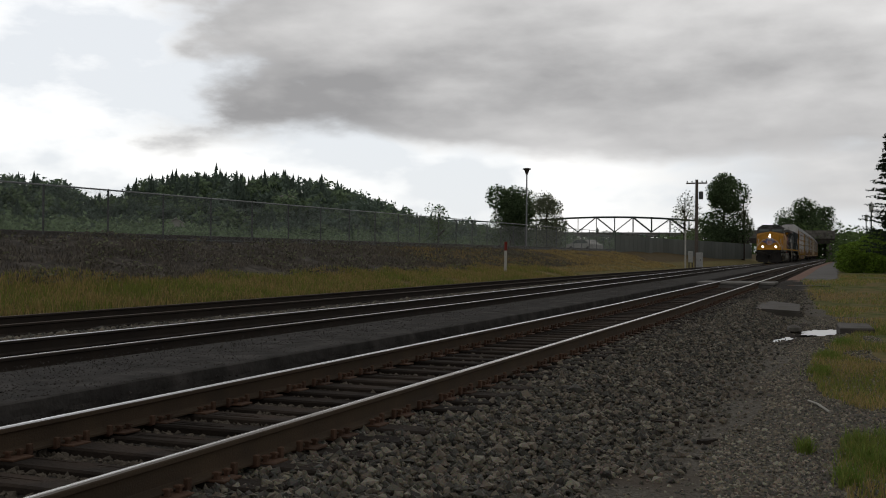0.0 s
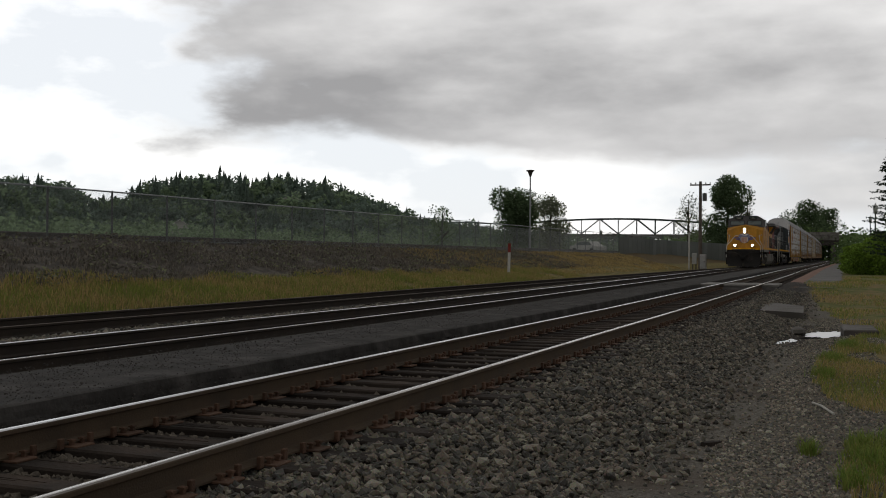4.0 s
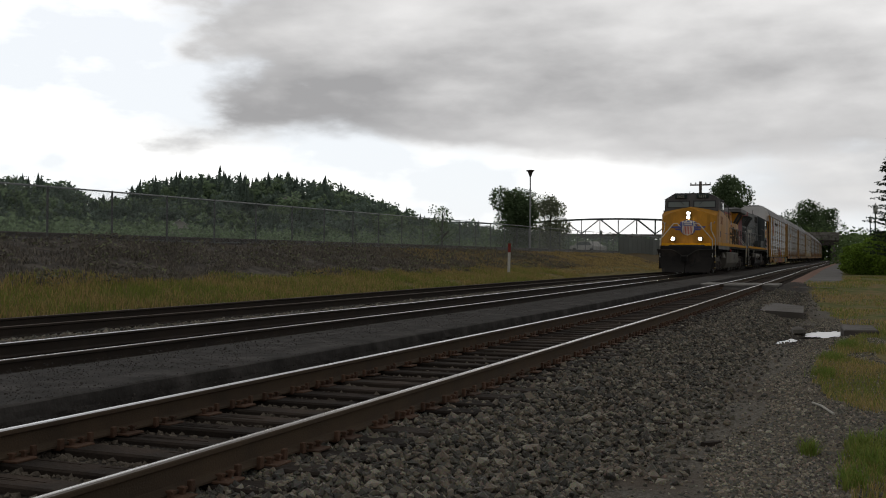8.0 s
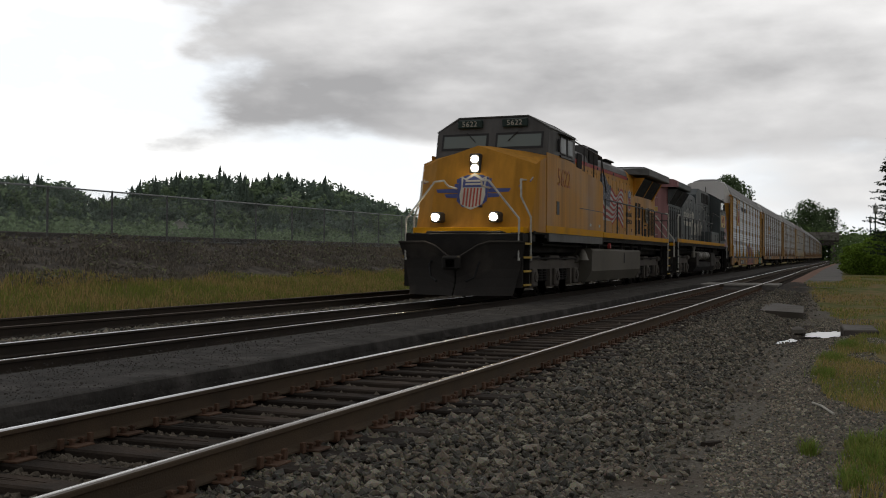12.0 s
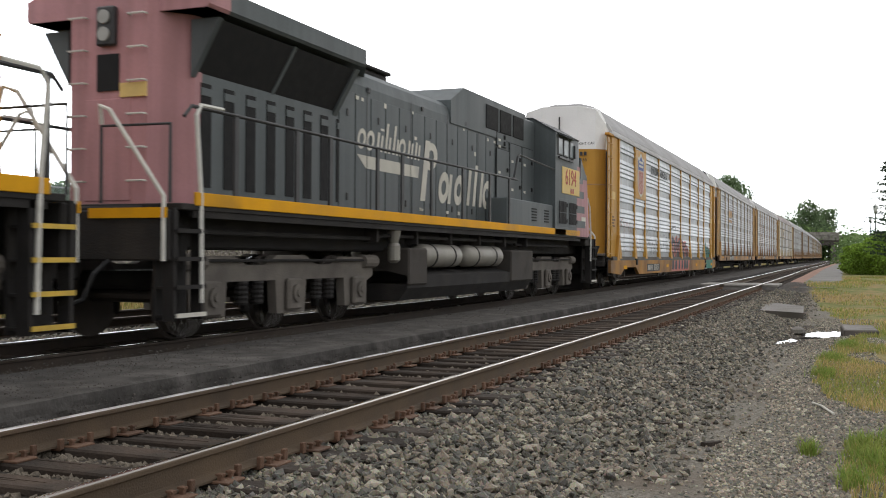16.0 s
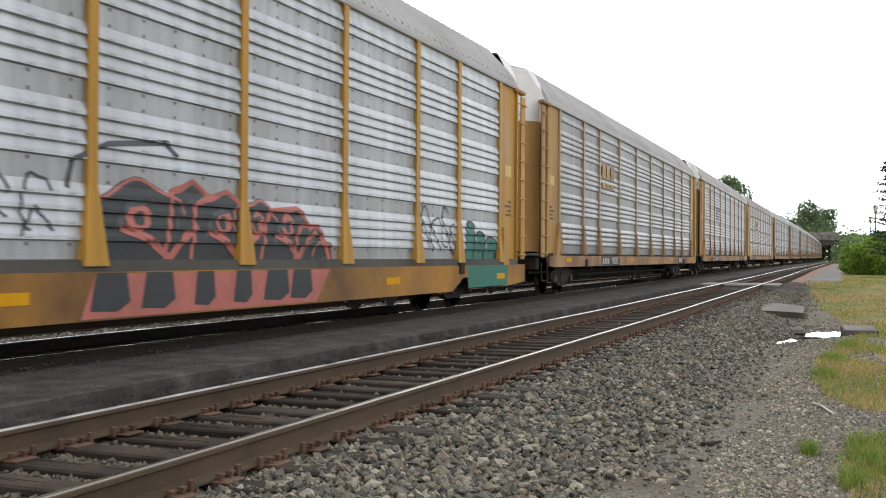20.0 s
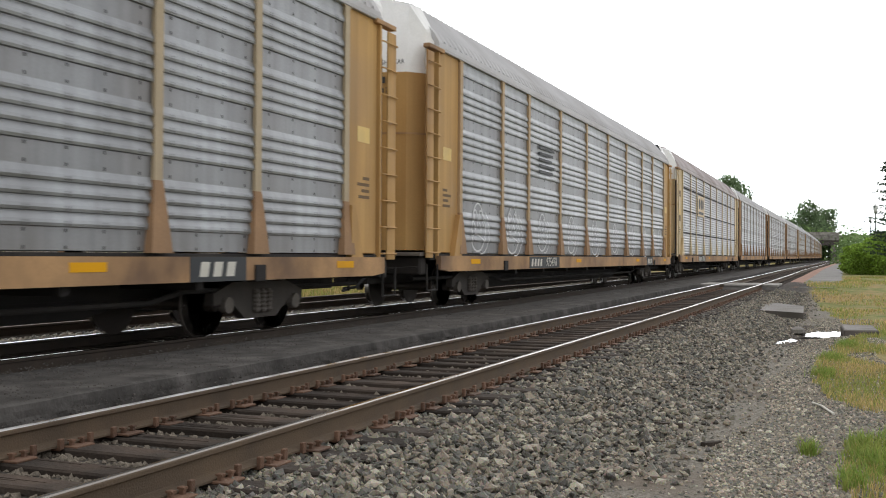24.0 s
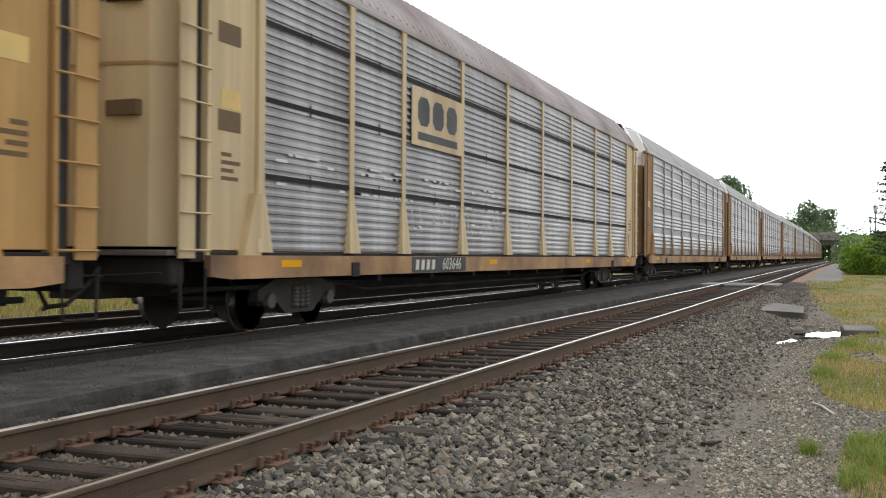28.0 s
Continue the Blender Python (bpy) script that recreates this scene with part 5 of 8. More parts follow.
def locomotive(kind, yc):
    """A six-axle wide-nose road diesel; its front is at -y."""
    up = kind == "yellow"
    body, roofm, sill_m = (M["up_yellow"], M["up_grey"], M["stripe_yellow"]) if up else (M["sp_grey"], M["sp_grey"], M["stripe_yellow"])
    label = "armour-yellow and grey diesel locomotive with a painted flag, headlights lit" if up else "dark grey diesel locomotive with a faded red end"
    t = thing("locomotive", label, "locomotive", "locomotives")
    T = part("frame", Geo().box(-1.0, 1.0, -10.4, 10.4, 1.15, 1.66, c=0.03), M["undergear"], t)
    vis = 1 if up else -1        # the side towards the platform
    # deck and sills
    part("walkway", Geo().box(-1.55, 1.55, -9.6, 10.35, 1.60, 1.68, c=0.01), M["undergear"], t)
    for s in (-1, 1):
        a = -2.1 if up else -8.4
        part("side_sill", Geo().box(s * 1.55 - 0.02, s * 1.55 + 0.02, a, 10.1, 1.66, 1.82, c=0.006), sill_m, t, "bright yellow sill stripe")
        part("sill_under", Geo().box(s * 1.5 - 0.03, s * 1.5 + 0.03, -8.6, 10.1, 1.52, 1.66), M["undergear"], t)
        for k in range(6):
            part("hanger_bracket", Geo().box(s * 1.3 - 0.12, s * 1.3 + 0.12, -3.8 + k * 1.7, -3.72 + k * 1.7, 1.3, 1.6), M["undergear"], t)
        part("pipe_run", Geo().tube([(s * 1.28, -8, 1.36), (s * 1.28, -3.2, 1.36), (s * 1.34, -3.0, 1.42), (s * 1.34, 4.4, 1.42), (s * 1.28, 4.6, 1.36), (s * 1.28, 9.5, 1.36)], 0.035, 6), M["undergear"], t)
    # long hood
    hz = 4.32
    prof = [(-0.98, 1.68), (-0.98, hz - 0.34), (-0.93, hz - 0.14), (-0.80, hz - 0.03), (-0.6, hz), (0.6, hz), (0.80, hz - 0.03), (0.93, hz - 0.14), (0.98, hz - 0.34), (0.98, 1.68)]
    rear_y = 10.05
    if up:
        part("hood", Geo().prism(prof, -3.6, rear_y - 0.75), body, t)
        part("hood_end", Geo().prism(prof, rear_y - 0.746, rear_y), body, t)
    else:
        rear_y = 9.78
        part("hood", Geo().prism(prof, -3.6, rear_y - 0.62), body, t)
        part("hood_end", Geo().prism([(-0.985, rear_y - 0.616), (-0.985, rear_y - 0.46), (-0.60, rear_y), (0.60, rear_y), (0.985, rear_y - 0.46), (0.985, rear_y - 0.616)], 1.68, hz - 0.02, "z"), M["sp_red"], t, "faded red hood end with cut corners")
    if up:
        part("hood_roof", Geo().prism([(-0.99, hz - 0.30), (-0.94, hz - 0.12), (-0.80, hz), (-0.6, hz + 0.03), (0.6, hz + 0.03), (0.80, hz), (0.94, hz - 0.12), (0.99, hz - 0.30)], -3.6, 4.2), roofm, t, "grey roof cowl")
        for s in (-1, 1):
            part("pinstripe", Geo().box(s * 0.985 - 0.006, s * 0.985 + 0.006, -3.6, 4.2, hz - 0.42, hz - 0.31), M["up_red"], t, "red pinstripe")
    # hood doors, each a raised panel with its latch
    for s in (-1, 1):
        door = Geo().box(-0.006, 0.014, -0.28, 0.28, 1.78, 3.72 if up else 3.82, c=0.006).mesh("hood_door", body)
        for k in range(13):
            y = -2.2 + 0.605 * k
            if y > 5.2:
                break
            o = part("hood_door", door, None, t, at=(s * 0.98, y, 0) if s > 0 else pose(-0.98, y, 0, 0, 0, 180))
            if k % 2 == 0:
                for q in (2.0, 3.4):
                    part("latch", Geo().box(0.012, 0.03, -0.03, 0.03, q, q + 0.12, c=0.005), M["rail_black"], o)
        seam = Geo().box(-0.004, 0.006, -0.009, 0.009, 1.76, 3.80, c=0.002).mesh("door_seam", M["seam_brown"] if up else M["sp_grey_dark"])
        for k in range(13):
            part("door_seam", seam, None, t, at=(s * 0.982, -2.5 + 0.605 * k, 0))
        for k in range(3):
            part("grab_eye", Geo().box(s * 1.0 - 0.01, s * 1.0 + 0.01, -0.6 + 2.4 * k, -0.5 + 2.4 * k, 3.9, 3.98), M["rail_black"], t)
        # radiator compartment: louvred openings
        for k in range(8):
            w = 0.24 if not up else (0.40, 0.40, 0.22, 0.46, 0.20, 0.20, 0.20, 0.20)[k]
            y = 5.3 + 0.54 * k if not up else (6.02, 6.62, 7.22, 7.88, 8.52, 8.92, 9.3, 9.62)[k]
            z0, z1 = (1.95, 3.30) if not up else ((1.95, 3.15) if k < 2 else (1.85, 2.35) if k == 3 else (1.95, 3.05))
            g = Geo().box(s * 0.98 - 0.012, s * 0.98 + 0.012, y - w / 2, y + w / 2, z0, z1)
            lv = part("intake_grille", g, M["grille_black"], t)
            part("cross_bar", Geo().box(s * 0.994 - 0.008, s * 0.994 + 0.008, y - w / 2, y + w / 2, 2.50, 2.58) if up and k < 2 else
                 Geo().box(s * 0.994 - 0.006, s * 0.994 + 0.006, y - w / 2, y + w / 2, z1 - 0.16, z1 - 0.06), body, lv)
        # flared radiator intake under the wing
        g = Geo().prism([(s * 0.98, 3.42), (s * 1.36, 4.06), (s * 0.98, 4.06)], 5.55, 9.3)
        part("radiator_flare", g, M["grille_black"], t)
        part("flare_divider", Geo().prism([(s * 0.98, 3.40), (s * 1.38, 4.07), (s * 1.30, 4.07), (s * 0.98, 3.52)], 7.38, 7.46), body if up else roofm, t)
        for a, b in ((5.42, 5.55), (9.3, 9.4)):
            part("flare_end", Geo().prism([(s * 0.98, 3.34), (s * 1.40, 4.07), (s * 0.98, 4.07)], a, b), body if up else roofm, t)
    wing = Geo()
    wp = [(-1.52, 4.14), (1.52, 4.14), (1.56, 4.18), (1.56, 4.42), (1.35, 4.50), (0.9, 4.52), (-0.9, 4.52), (-1.35, 4.50), (-1.56, 4.42), (-1.56, 4.18)]
    if not up:
        wp = [(x * 0.92 if abs(x) > 1.3 else x, z) for x, z in wp]
    wing.prism(wp, 5.6 if up else 5.25, 10.2 if up else 9.66)
    ww, wa, wb = (1.56, 1.35, 5.6) if up else (1.435, 1.242, 5.25)
    wing.add([(-ww, wb, 4.18), (ww, wb, 4.18), (ww, wb, 4.42), (wa, wb, 4.50), (-wa, wb, 4.50), (-ww, wb, 4.42), (-0.95, wb - 0.9, 4.16), (0.95, wb - 0.9, 4.16), (0.95, wb - 0.8, 4.36), (-0.95, wb - 0.8, 4.36)],
             [(0, 6, 7, 1), (1, 7, 8, 2), (2, 8, 3), (3, 8, 9, 4), (4, 9, 5), (5, 9, 6, 0), (6, 9, 8, 7)])
    part("radiator_wing", wing, roofm if up else M["sp_grey"], t, "overhanging radiator wing")
    if not up:
        part("wing_end", Geo().prism([(p[0] * 1.004, p[1]) for p in wp], 9.2, 9.675), M["sp_red"], t, "faded red wing end")
    for k in range(3):
        part("radiator_fan_guard", Geo().cyl((0, 6.4 + 1.35 * k, 4.52), (0, 6.4 + 1.35 * k, 4.55), 0.55, 18), M["grille_black"], t)
    ex = 3.45 if up else 2.1
    part("exhaust_outlet", Geo().box(-0.35, 0.35, ex, ex + 1.1, 4.3, 4.58, c=0.04).box(-0.41, 0.41, ex - 0.06, ex + 1.16, 4.58, 4.64, c=0.015), M["undergear"], t)
    if up:
        part("intake_housing", Geo().prism([(-0.97, 3.9), (-0.97, 4.50), (-0.85, 4.60), (0.85, 4.60), (0.97, 4.50), (0.97, 3.9)], -1.85, -0.45), roofm, t, "raised grey intake housing on the hood roof")
    hy = 1.55 if up else 0.3
    part("horn_bracket", Geo().box(0.25, 0.65, hy, hy + 0.2, 4.3, 4.42, c=0.01), M["undergear"], t)
    for q, d in ((0.30, -0.36), (0.45, 0.42), (0.60, -0.30)):
        part("air_horn", Geo().cyl((q, hy + 0.1, 4.46), (q, hy + 0.1 + d, 4.48), 0.03, 10, r1=0.085), M["undergear"], t)
    # cab
    cw = 1.57
    z_w, z_e, z_r = 3.72, 4.36, 4.70
    cab = Geo()
    cprof = [(-cw, 1.66), (-cw, z_e), (-0.95, z_r), (0.95, z_r), (cw, z_e), (cw, 1.66)]
    cab.prism(cprof, -8.05, -5.75)
    # sloping front of the cab, over the nose
    f0 = [(-cw, -8.05, 3.55), (cw, -8.05, 3.55), (cw, -8.05, z_e), (0.95, -8.05, z_r), (-0.95, -8.05, z_r), (-cw, -8.05, z_e)]
    f1 = [(-cw * 0.985, -8.42, 3.60), (cw * 0.985, -8.42, 3.60), (cw * 0.985, -8.24, z_e - 0.04), (0.95, -8.16, z_r), (-0.95, -8.16, z_r), (-cw * 0.985, -8.24, z_e - 0.04)]
    cab.add(f0 + f1, [(0, 1, 7, 6), (1, 2, 8, 7), (2, 3, 9, 8), (3, 4, 10, 9), (4, 5, 11, 10), (5, 0, 6, 11), (6, 7, 8, 9, 10, 11)])
    part("cab", cab, M["up_grey"] if up else M["sp_grey"], t)
    part("cab_roof", Geo().prism([(-cw - 0.02, z_e), (-0.96, z_r + 0.03), (0.96, z_r + 0.03), (cw + 0.02, z_e), (cw, z_e - 0.03), (0.94, z_r), (-0.94, z_r), (-cw, z_e - 0.03)], -8.2, -5.7), M["up_grey"] if up else M["sp_grey_dark"], t)
    for s in (-1, 1):
        # lower cab side in body colour
        if up:
            part("cab_side", Geo().prism([(-8.6, 1.66), (-5.7, 1.66), (-5.7, 3.62), (-7.0, 3.70), (-8.6, 3.70)], s * (cw - 0.004), s * (cw + 0.012), "x"), body, t, "yellow cab side panel")
            part("side_panel", Geo().prism([(-5.7, 1.68), (-2.25, 1.68), (-2.25, 3.24), (-2.5, 3.36), (-5.7, 3.58)], s * 1.0, s * 1.575, "x"), body, t, "flush yellow equipment casing")
            part("panel_seam", Geo().box(s * 1.575 - 0.004, s * 1.575 + 0.006, -5.2, -2.3, 2.42, 2.44), M["rail_black"], t)
            part("lower_edge", Geo().box(s * 1.58 - 0.009, s * 1.58 + 0.009, -8.62, -2.25, 1.655, 1.84), M["stripe_yellow"], t)
            part("skirt", Geo().box(s * 1.5, s * 1.56, -8.3, -2.25, 1.44, 1.655) if s > 0 else Geo().box(-1.56, -1.5, -8.3, -2.25, 1.44, 1.655), M["up_grey"], t)
            for y in (-7.55, -3.9, -2.75):
                part("vent_slot", Geo().box(s * 1.585 - 0.006, s * 1.585 + 0.006, y - 0.13, y + 0.13, 2.15, 2.5) if y == -7.55 else Geo().box(s * 1.58 - 0.004, s * 1.58 + 0.004, y - 0.09, y + 0.09, 1.95, 2.03), M["rail_black"] if y == -7.55 else M["faded_white"], t)
            # upper casing behind the cab
            part("upper_casing", Geo().prism([(-1.0, 3.3), (-1.0, 4.30), (-0.8, 4.45), (0.8, 4.45), (1.0, 4.30), (1.0, 3.3)], -5.75, -3.55) if s > 0 else Geo().box(-0.5, 0.5, -5.2, -3.8, 4.45, 4.50, c=0.02), M["up_grey"], t)
            part("casing_band", Geo().box(s * 1.0 - 0.006, s * 1.0 + 0.008, -5.7, -3.6, 3.6, 3.9), M["up_red"], t)
            for y in (-4.9, -4.1, -3.0):
                part("casing_window", Geo().box(s * 1.0 - 0.01, s * 1.0 + 0.012, y - 0.3, y + 0.3, 3.75, 4.2, c=0.01), M["grille_black"], t)
            part("intake_screen", Geo().box(s * 0.99 - 0.02, s * 0.99 + 0.02, -1.75, -0.55, 4.04, 4.52, c=0.01), M["grille_black"], t)
            part("casing_rail", Geo().tube([(s * 1.5, -5.7, 4.30), (s * 1.5, -2.2, 4.15), (s * 1.5, -1.5, 3.1)], 0.022, 6), M["rail_black"], t)
            for y in (-5.6, -4.4, -3.2, -2.2):
                part("casing_stanchion", Geo().tube([(s * 1.5, y, 3.35), (s * 1.5, y, 4.3 - 0.043 * (y + 5.7))], 0.02, 6), M["rail_black"], t)
        else:
            part("recess_wall", Geo().box(-1.0, 1.0, -5.75, -3.55, 1.68, 4.62, c=0.04) if s > 0 else Geo().prism([(-4.9, 3.86), (-4.9, 4.70), (-0.4, 4.70), (0.35, 4.34), (0.35, 3.86)], -1.008, 1.008, "x"), M["sp_grey"], t)
            part("equipment_box", Geo().box(s * 1.0, s * 1.52, -5.7, -1.9, 1.68, 2.42, c=0.02) if s > 0 else Geo().box(-1.52, -1.0, -5.7, -1.9, 1.68, 2.42, c=0.02), M["sp_grey"], t)
            for k in range(2):
                g = Geo()
                for q in range(5):
                    g.box(s * 1.525 - 0.008, s * 1.525 + 0.01, -5.3 + 1.1 * k, -4.9 + 1.1 * k, 1.95 + 0.07 * q, 1.98 + 0.07 * q)
                part("louvre", g, M["grille_black"], t)
            for k in range(3):
                part("roof_grille", Geo().box(s * 1.008 - 0.02, s * 1.008 + 0.012, -4.7 + 1.0 * k, -3.85 + 1.0 * k, 4.02, 4.56, c=0.01), M["grille_black"], t)
            for ya in (-7.98, -6.92):
                dr = part("cab_lower_door", Geo().box(s * cw - 0.004, s * cw + 0.018, ya, ya + 0.92, 1.88, 2.64, c=0.01), M["sp_grey"], t, "framed grille door under the cab window")
                for q in range(4):
                    ga, gz = ya + 0.09 + 0.38 * (q % 2), 1.96 + 0.31 * (q // 2)
                    part("grille_pane", Geo().box(s * (cw + 0.018) - 0.003, s * (cw + 0.018) + 0.003, ga, ga + 0.36, gz, gz + 0.29), M["grille_black"], dr)
                part("hinge", Geo().box(s * (cw + 0.02) - 0.01, s * (cw + 0.02) + 0.01, ya - 0.02, ya + 0.03, 2.0, 2.1).box(s * (cw + 0.02) - 0.01, s * (cw + 0.02) + 0.01, ya - 0.02, ya + 0.03, 2.42, 2.52), M["rail_black"], dr)
            part("placard", Geo().box(s * cw - 0.002, s * cw + 0.022, -9.05, -8.55, 1.98, 2.22), M["faded_white"], t, "small white placard")
        # side windows
        for a, b in (((-7.35, -6.75), (-6.65, -6.05)) if up else ((-7.55, -7.15), (-7.0, -6.5), (-6.4, -5.95))):
            wn = part("side_window", Geo().box(s * cw - 0.02, s * cw + 0.02, a, b, 3.76, 4.26, c=0.02), M["rail_black"], t)
            part("pane", Geo().box(s * (cw + 0.021) - 0.004, s * (cw + 0.021) + 0.004, a + 0.05, b - 0.05, 3.81, 4.21), M["pale_glass"], wn)
        part("arm_rest", Geo().box(s * cw, s * (cw + 0.05), -7.4, -6.0, 3.68, 3.73) if s > 0 else Geo().box(-cw - 0.05, -cw, -7.4, -6.0, 3.68, 3.73), M["rail_black"], t)
        part("sun_visor", Geo().prism([(s * cw, 4.34), (s * (cw + 0.16), 4.26), (s * cw, 4.30)], -7.5, -5.95), M["up_grey"] if up else M["sp_grey_dark"], t)
        part("mirror", Geo().box(s * (cw + 0.05) - 0.03, s * (cw + 0.05) + 0.03, -7.62, -7.5, 3.8, 4.15, c=0.01), M["rail_black"], t)
    # windscreens and number boards
    for s in (-1, 1):
        def fp(x, z, d):
            k = (z - 3.60) / (z_e - 0.04 - 3.60)
            return (x, -8.42 + 0.18 * k - d, z)
        a, b = sorted((s * 0.10, s * 1.40))
        zs = (3.84, 4.28)
        fr = Geo().add([fp(a, zs[0], 0.012), fp(b, zs[0], 0.012), fp(b, zs[1], 0.012), fp(a, zs[1], 0.012), fp(a, zs[0], -0.02), fp(b, zs[0], -0.02), fp(b, zs[1], -0.02), fp(a, zs[1], -0.02)],
                       [(0, 1, 2, 3), (0, 4, 5, 1), (1, 5, 6, 2), (2, 6, 7, 3), (3, 7, 4, 0)])
        w = part("windscreen", fr, M["rail_black"], t)
        part("pane", Geo().add([fp(a + 0.06, zs[0] + 0.06, 0.018), fp(b - 0.06, zs[0] + 0.06, 0.018), fp(b - 0.06, zs[1] - 0.06, 0.018), fp(a + 0.06, zs[1] - 0.06, 0.018)], [(0, 1, 2, 3)]), M["cab_glass"], w)
        part("wiper", Geo().tube([fp(s * 0.7, 4.3, 0.04), fp(s * 0.45, 4.05, 0.04)], 0.012, 5), M["rail_black"], w)
        nb = part("number_board", Geo().box(s * 0.62 - 0.34, s * 0.62 + 0.34, -8.32, -8.18, 4.42, 4.64, c=0.02), M["board_green"], t)
        if up:
            lettering("5622", 0.20, 0.004, M["faded_white"], nb, pose(s * 0.62, -8.326, 4.525, 90, 0, 0), spread=1.1)
    # nose
    g = Geo()
    xs = [-1.5, -1.05, 0.0, 1.05, 1.5]
    ztop = [3.34, 3.50, 3.84, 3.50, 3.34]
    bottom = [(x, ynose(x, 1.65), 1.65) for x in xs]
    upper = [(x, ynose(x, z), z) for x, z in zip(xs, ztop)]
    back_t = [(x, -8.42, z) for x, z in ((-cw, 3.62), (-1.05, 3.74), (0.0, 3.92), (1.05, 3.74), (cw, 3.62))]
    g.add(bottom + upper, [(i, i + 1, i + 6, i + 5) for i in range(4)])
    g.add(upper + back_t, [(i, i + 1, i + 6, i + 5) for i in range(4)])
    for s, i in ((-1, 0), (1, 4)):
        g.add([bottom[i], upper[i], (s * cw, -9.15, 3.44), (s * cw, -9.3, 1.65)], [(0, 1, 2, 3)])
        g.add([(s * cw, -9.3, 1.65), (s * cw, -9.15, 3.44), back_t[i], (s * cw, -8.0, 1.65)], [(0, 1, 2, 3)])
        g.add([upper[i], back_t[i], (s * cw, -9.15, 3.44)], [(0, 1, 2)])
        g.add([(s * cw, -8.0, 1.65), back_t[i], (s * cw, -8.0, 3.62)], [(0, 1, 2)])
    part("nose", g, body if up else M["sp_pink"], t, "" if up else "faded red nose")
    if not up:
        for s in (-1, 1):
            for k in range(4):
                part("nose_stripe", Geo().box(s * cw - 0.004, s * cw + 0.01, -9.0 + 0.1 * k, -8.02, 1.9 + 0.42 * k, 2.1 + 0.42 * k), M["sp_grey"], t)
        part("nose_top", Geo().prism([(-9.2, 3.3), (-8.4, 3.9), (-8.4, 3.3)], -cw - 0.01, cw + 0.01, "x"), M["sp_grey"], t)
    part("nose_stripe" if up else "nose_sill", Geo().box(-1.45, 1.45, -10.14, -9.7, 1.61, 1.76, c=0.01), M["stripe_yellow"] if up else M["sp_grey"], t)
    hl = part("headlight", Geo().box(-0.145, 0.145, -9.62, -9.3, 3.12, 3.62, c=0.03), M["rail_black"], t)
    for z in (3.25, 3.48):
        part("lens", Geo().cyl((0, -9.60, z), (0, -9.64, z), 0.092, 16), M["lamp_glow"] if up else M["lens_glass"], hl)
    for s in (-1, 1):
        d = part("ditch_light", Geo().box(s * 0.755 - 0.13, s * 0.755 + 0.13, -10.36, -10.0, 1.87, 2.13, c=0.04), M["rail_black"], t)
        part("lens", Geo().cyl((s * 0.755, -10.35, 2.0), (s * 0.755, -10.40, 2.0), 0.095, 16), M["lamp_glow"] if up else M["lens_glass"], d)
    dr = part("nose_door", Geo().add([(x, ynose(x, z) - 0.012, z) for x, z in ((-0.36, 1.75), (0.36, 1.75), (0.36, 3.05), (-0.36, 3.05))], [(0, 1, 2, 3)]), body if up else M["sp_red"], t)
    part("door_handle", Geo().box(0.22, 0.30, ynose(0, 2.3) - 0.05, ynose(0, 2.3) - 0.01, 2.25, 2.3), M["rail_black"], dr)
    # front platform, plough, steps, coupler
    part("front_platform", Geo().box(-1.5, 1.5, -10.5, -9.3, 1.40, 1.60, c=0.02), M["undergear"], t)
    part("pilot", Geo().box(-1.40, 1.40, -10.42, -10.2, 0.55, 1.40, c=0.02), M["undergear"], t)
    pl = Geo()
    for s in (-1, 1):
        rows = []
        for i in range(7):
            q = i / 6
            row = []
            for j in range(7):
                r = j / 6
                top = 0.95 + 0.44 * min(1.0, q * 2.4)
                z = 0.11 + (top - 0.11) * r
                row.append((s * (0.02 + (1.30 + 0.30 * r) * q), -11.12 + 0.52 * q + 0.26 * math.sin(math.pi * r * 0.8) * (1 - 0.35 * q) - 0.10 * r, z))
            rows.append(row)
        pl.ribbon(rows)
        pl.ribbon([[(p[0], p[1] + 0.05, p[2]) for p in row] for row in rows])
        lip = [row[-1] for row in rows]
        pl.tube(lip, 0.028, 6)
    part("snow_plough", pl, M["plough_grey"], t, "dusty dark grey snow plough")
    for y, s2 in ((-1, 1), (1, -1)):
        yy = y * 11.3
        cp = part("coupler", Geo().box(-0.14, 0.14, min(yy, yy + s2 * 0.9), max(yy, yy + s2 * 0.9), 0.76, 1.0, c=0.03).box(-0.22, 0.2, yy - 0.12 if y > 0 else yy, yy if y > 0 else yy + 0.26, 0.72, 1.06, c=0.05), M["undergear"], t)
        for q in (-0.7, 0.55):
            part("air_hose", Geo().tube([(q, y * 10.6, 1.0), (q, y * 10.85, 0.85), (q * 0.9, y * 10.95, 0.55), (q * 0.6, y * 11.1, 0.45)], 0.028, 6), M["black_rubber"], cp)
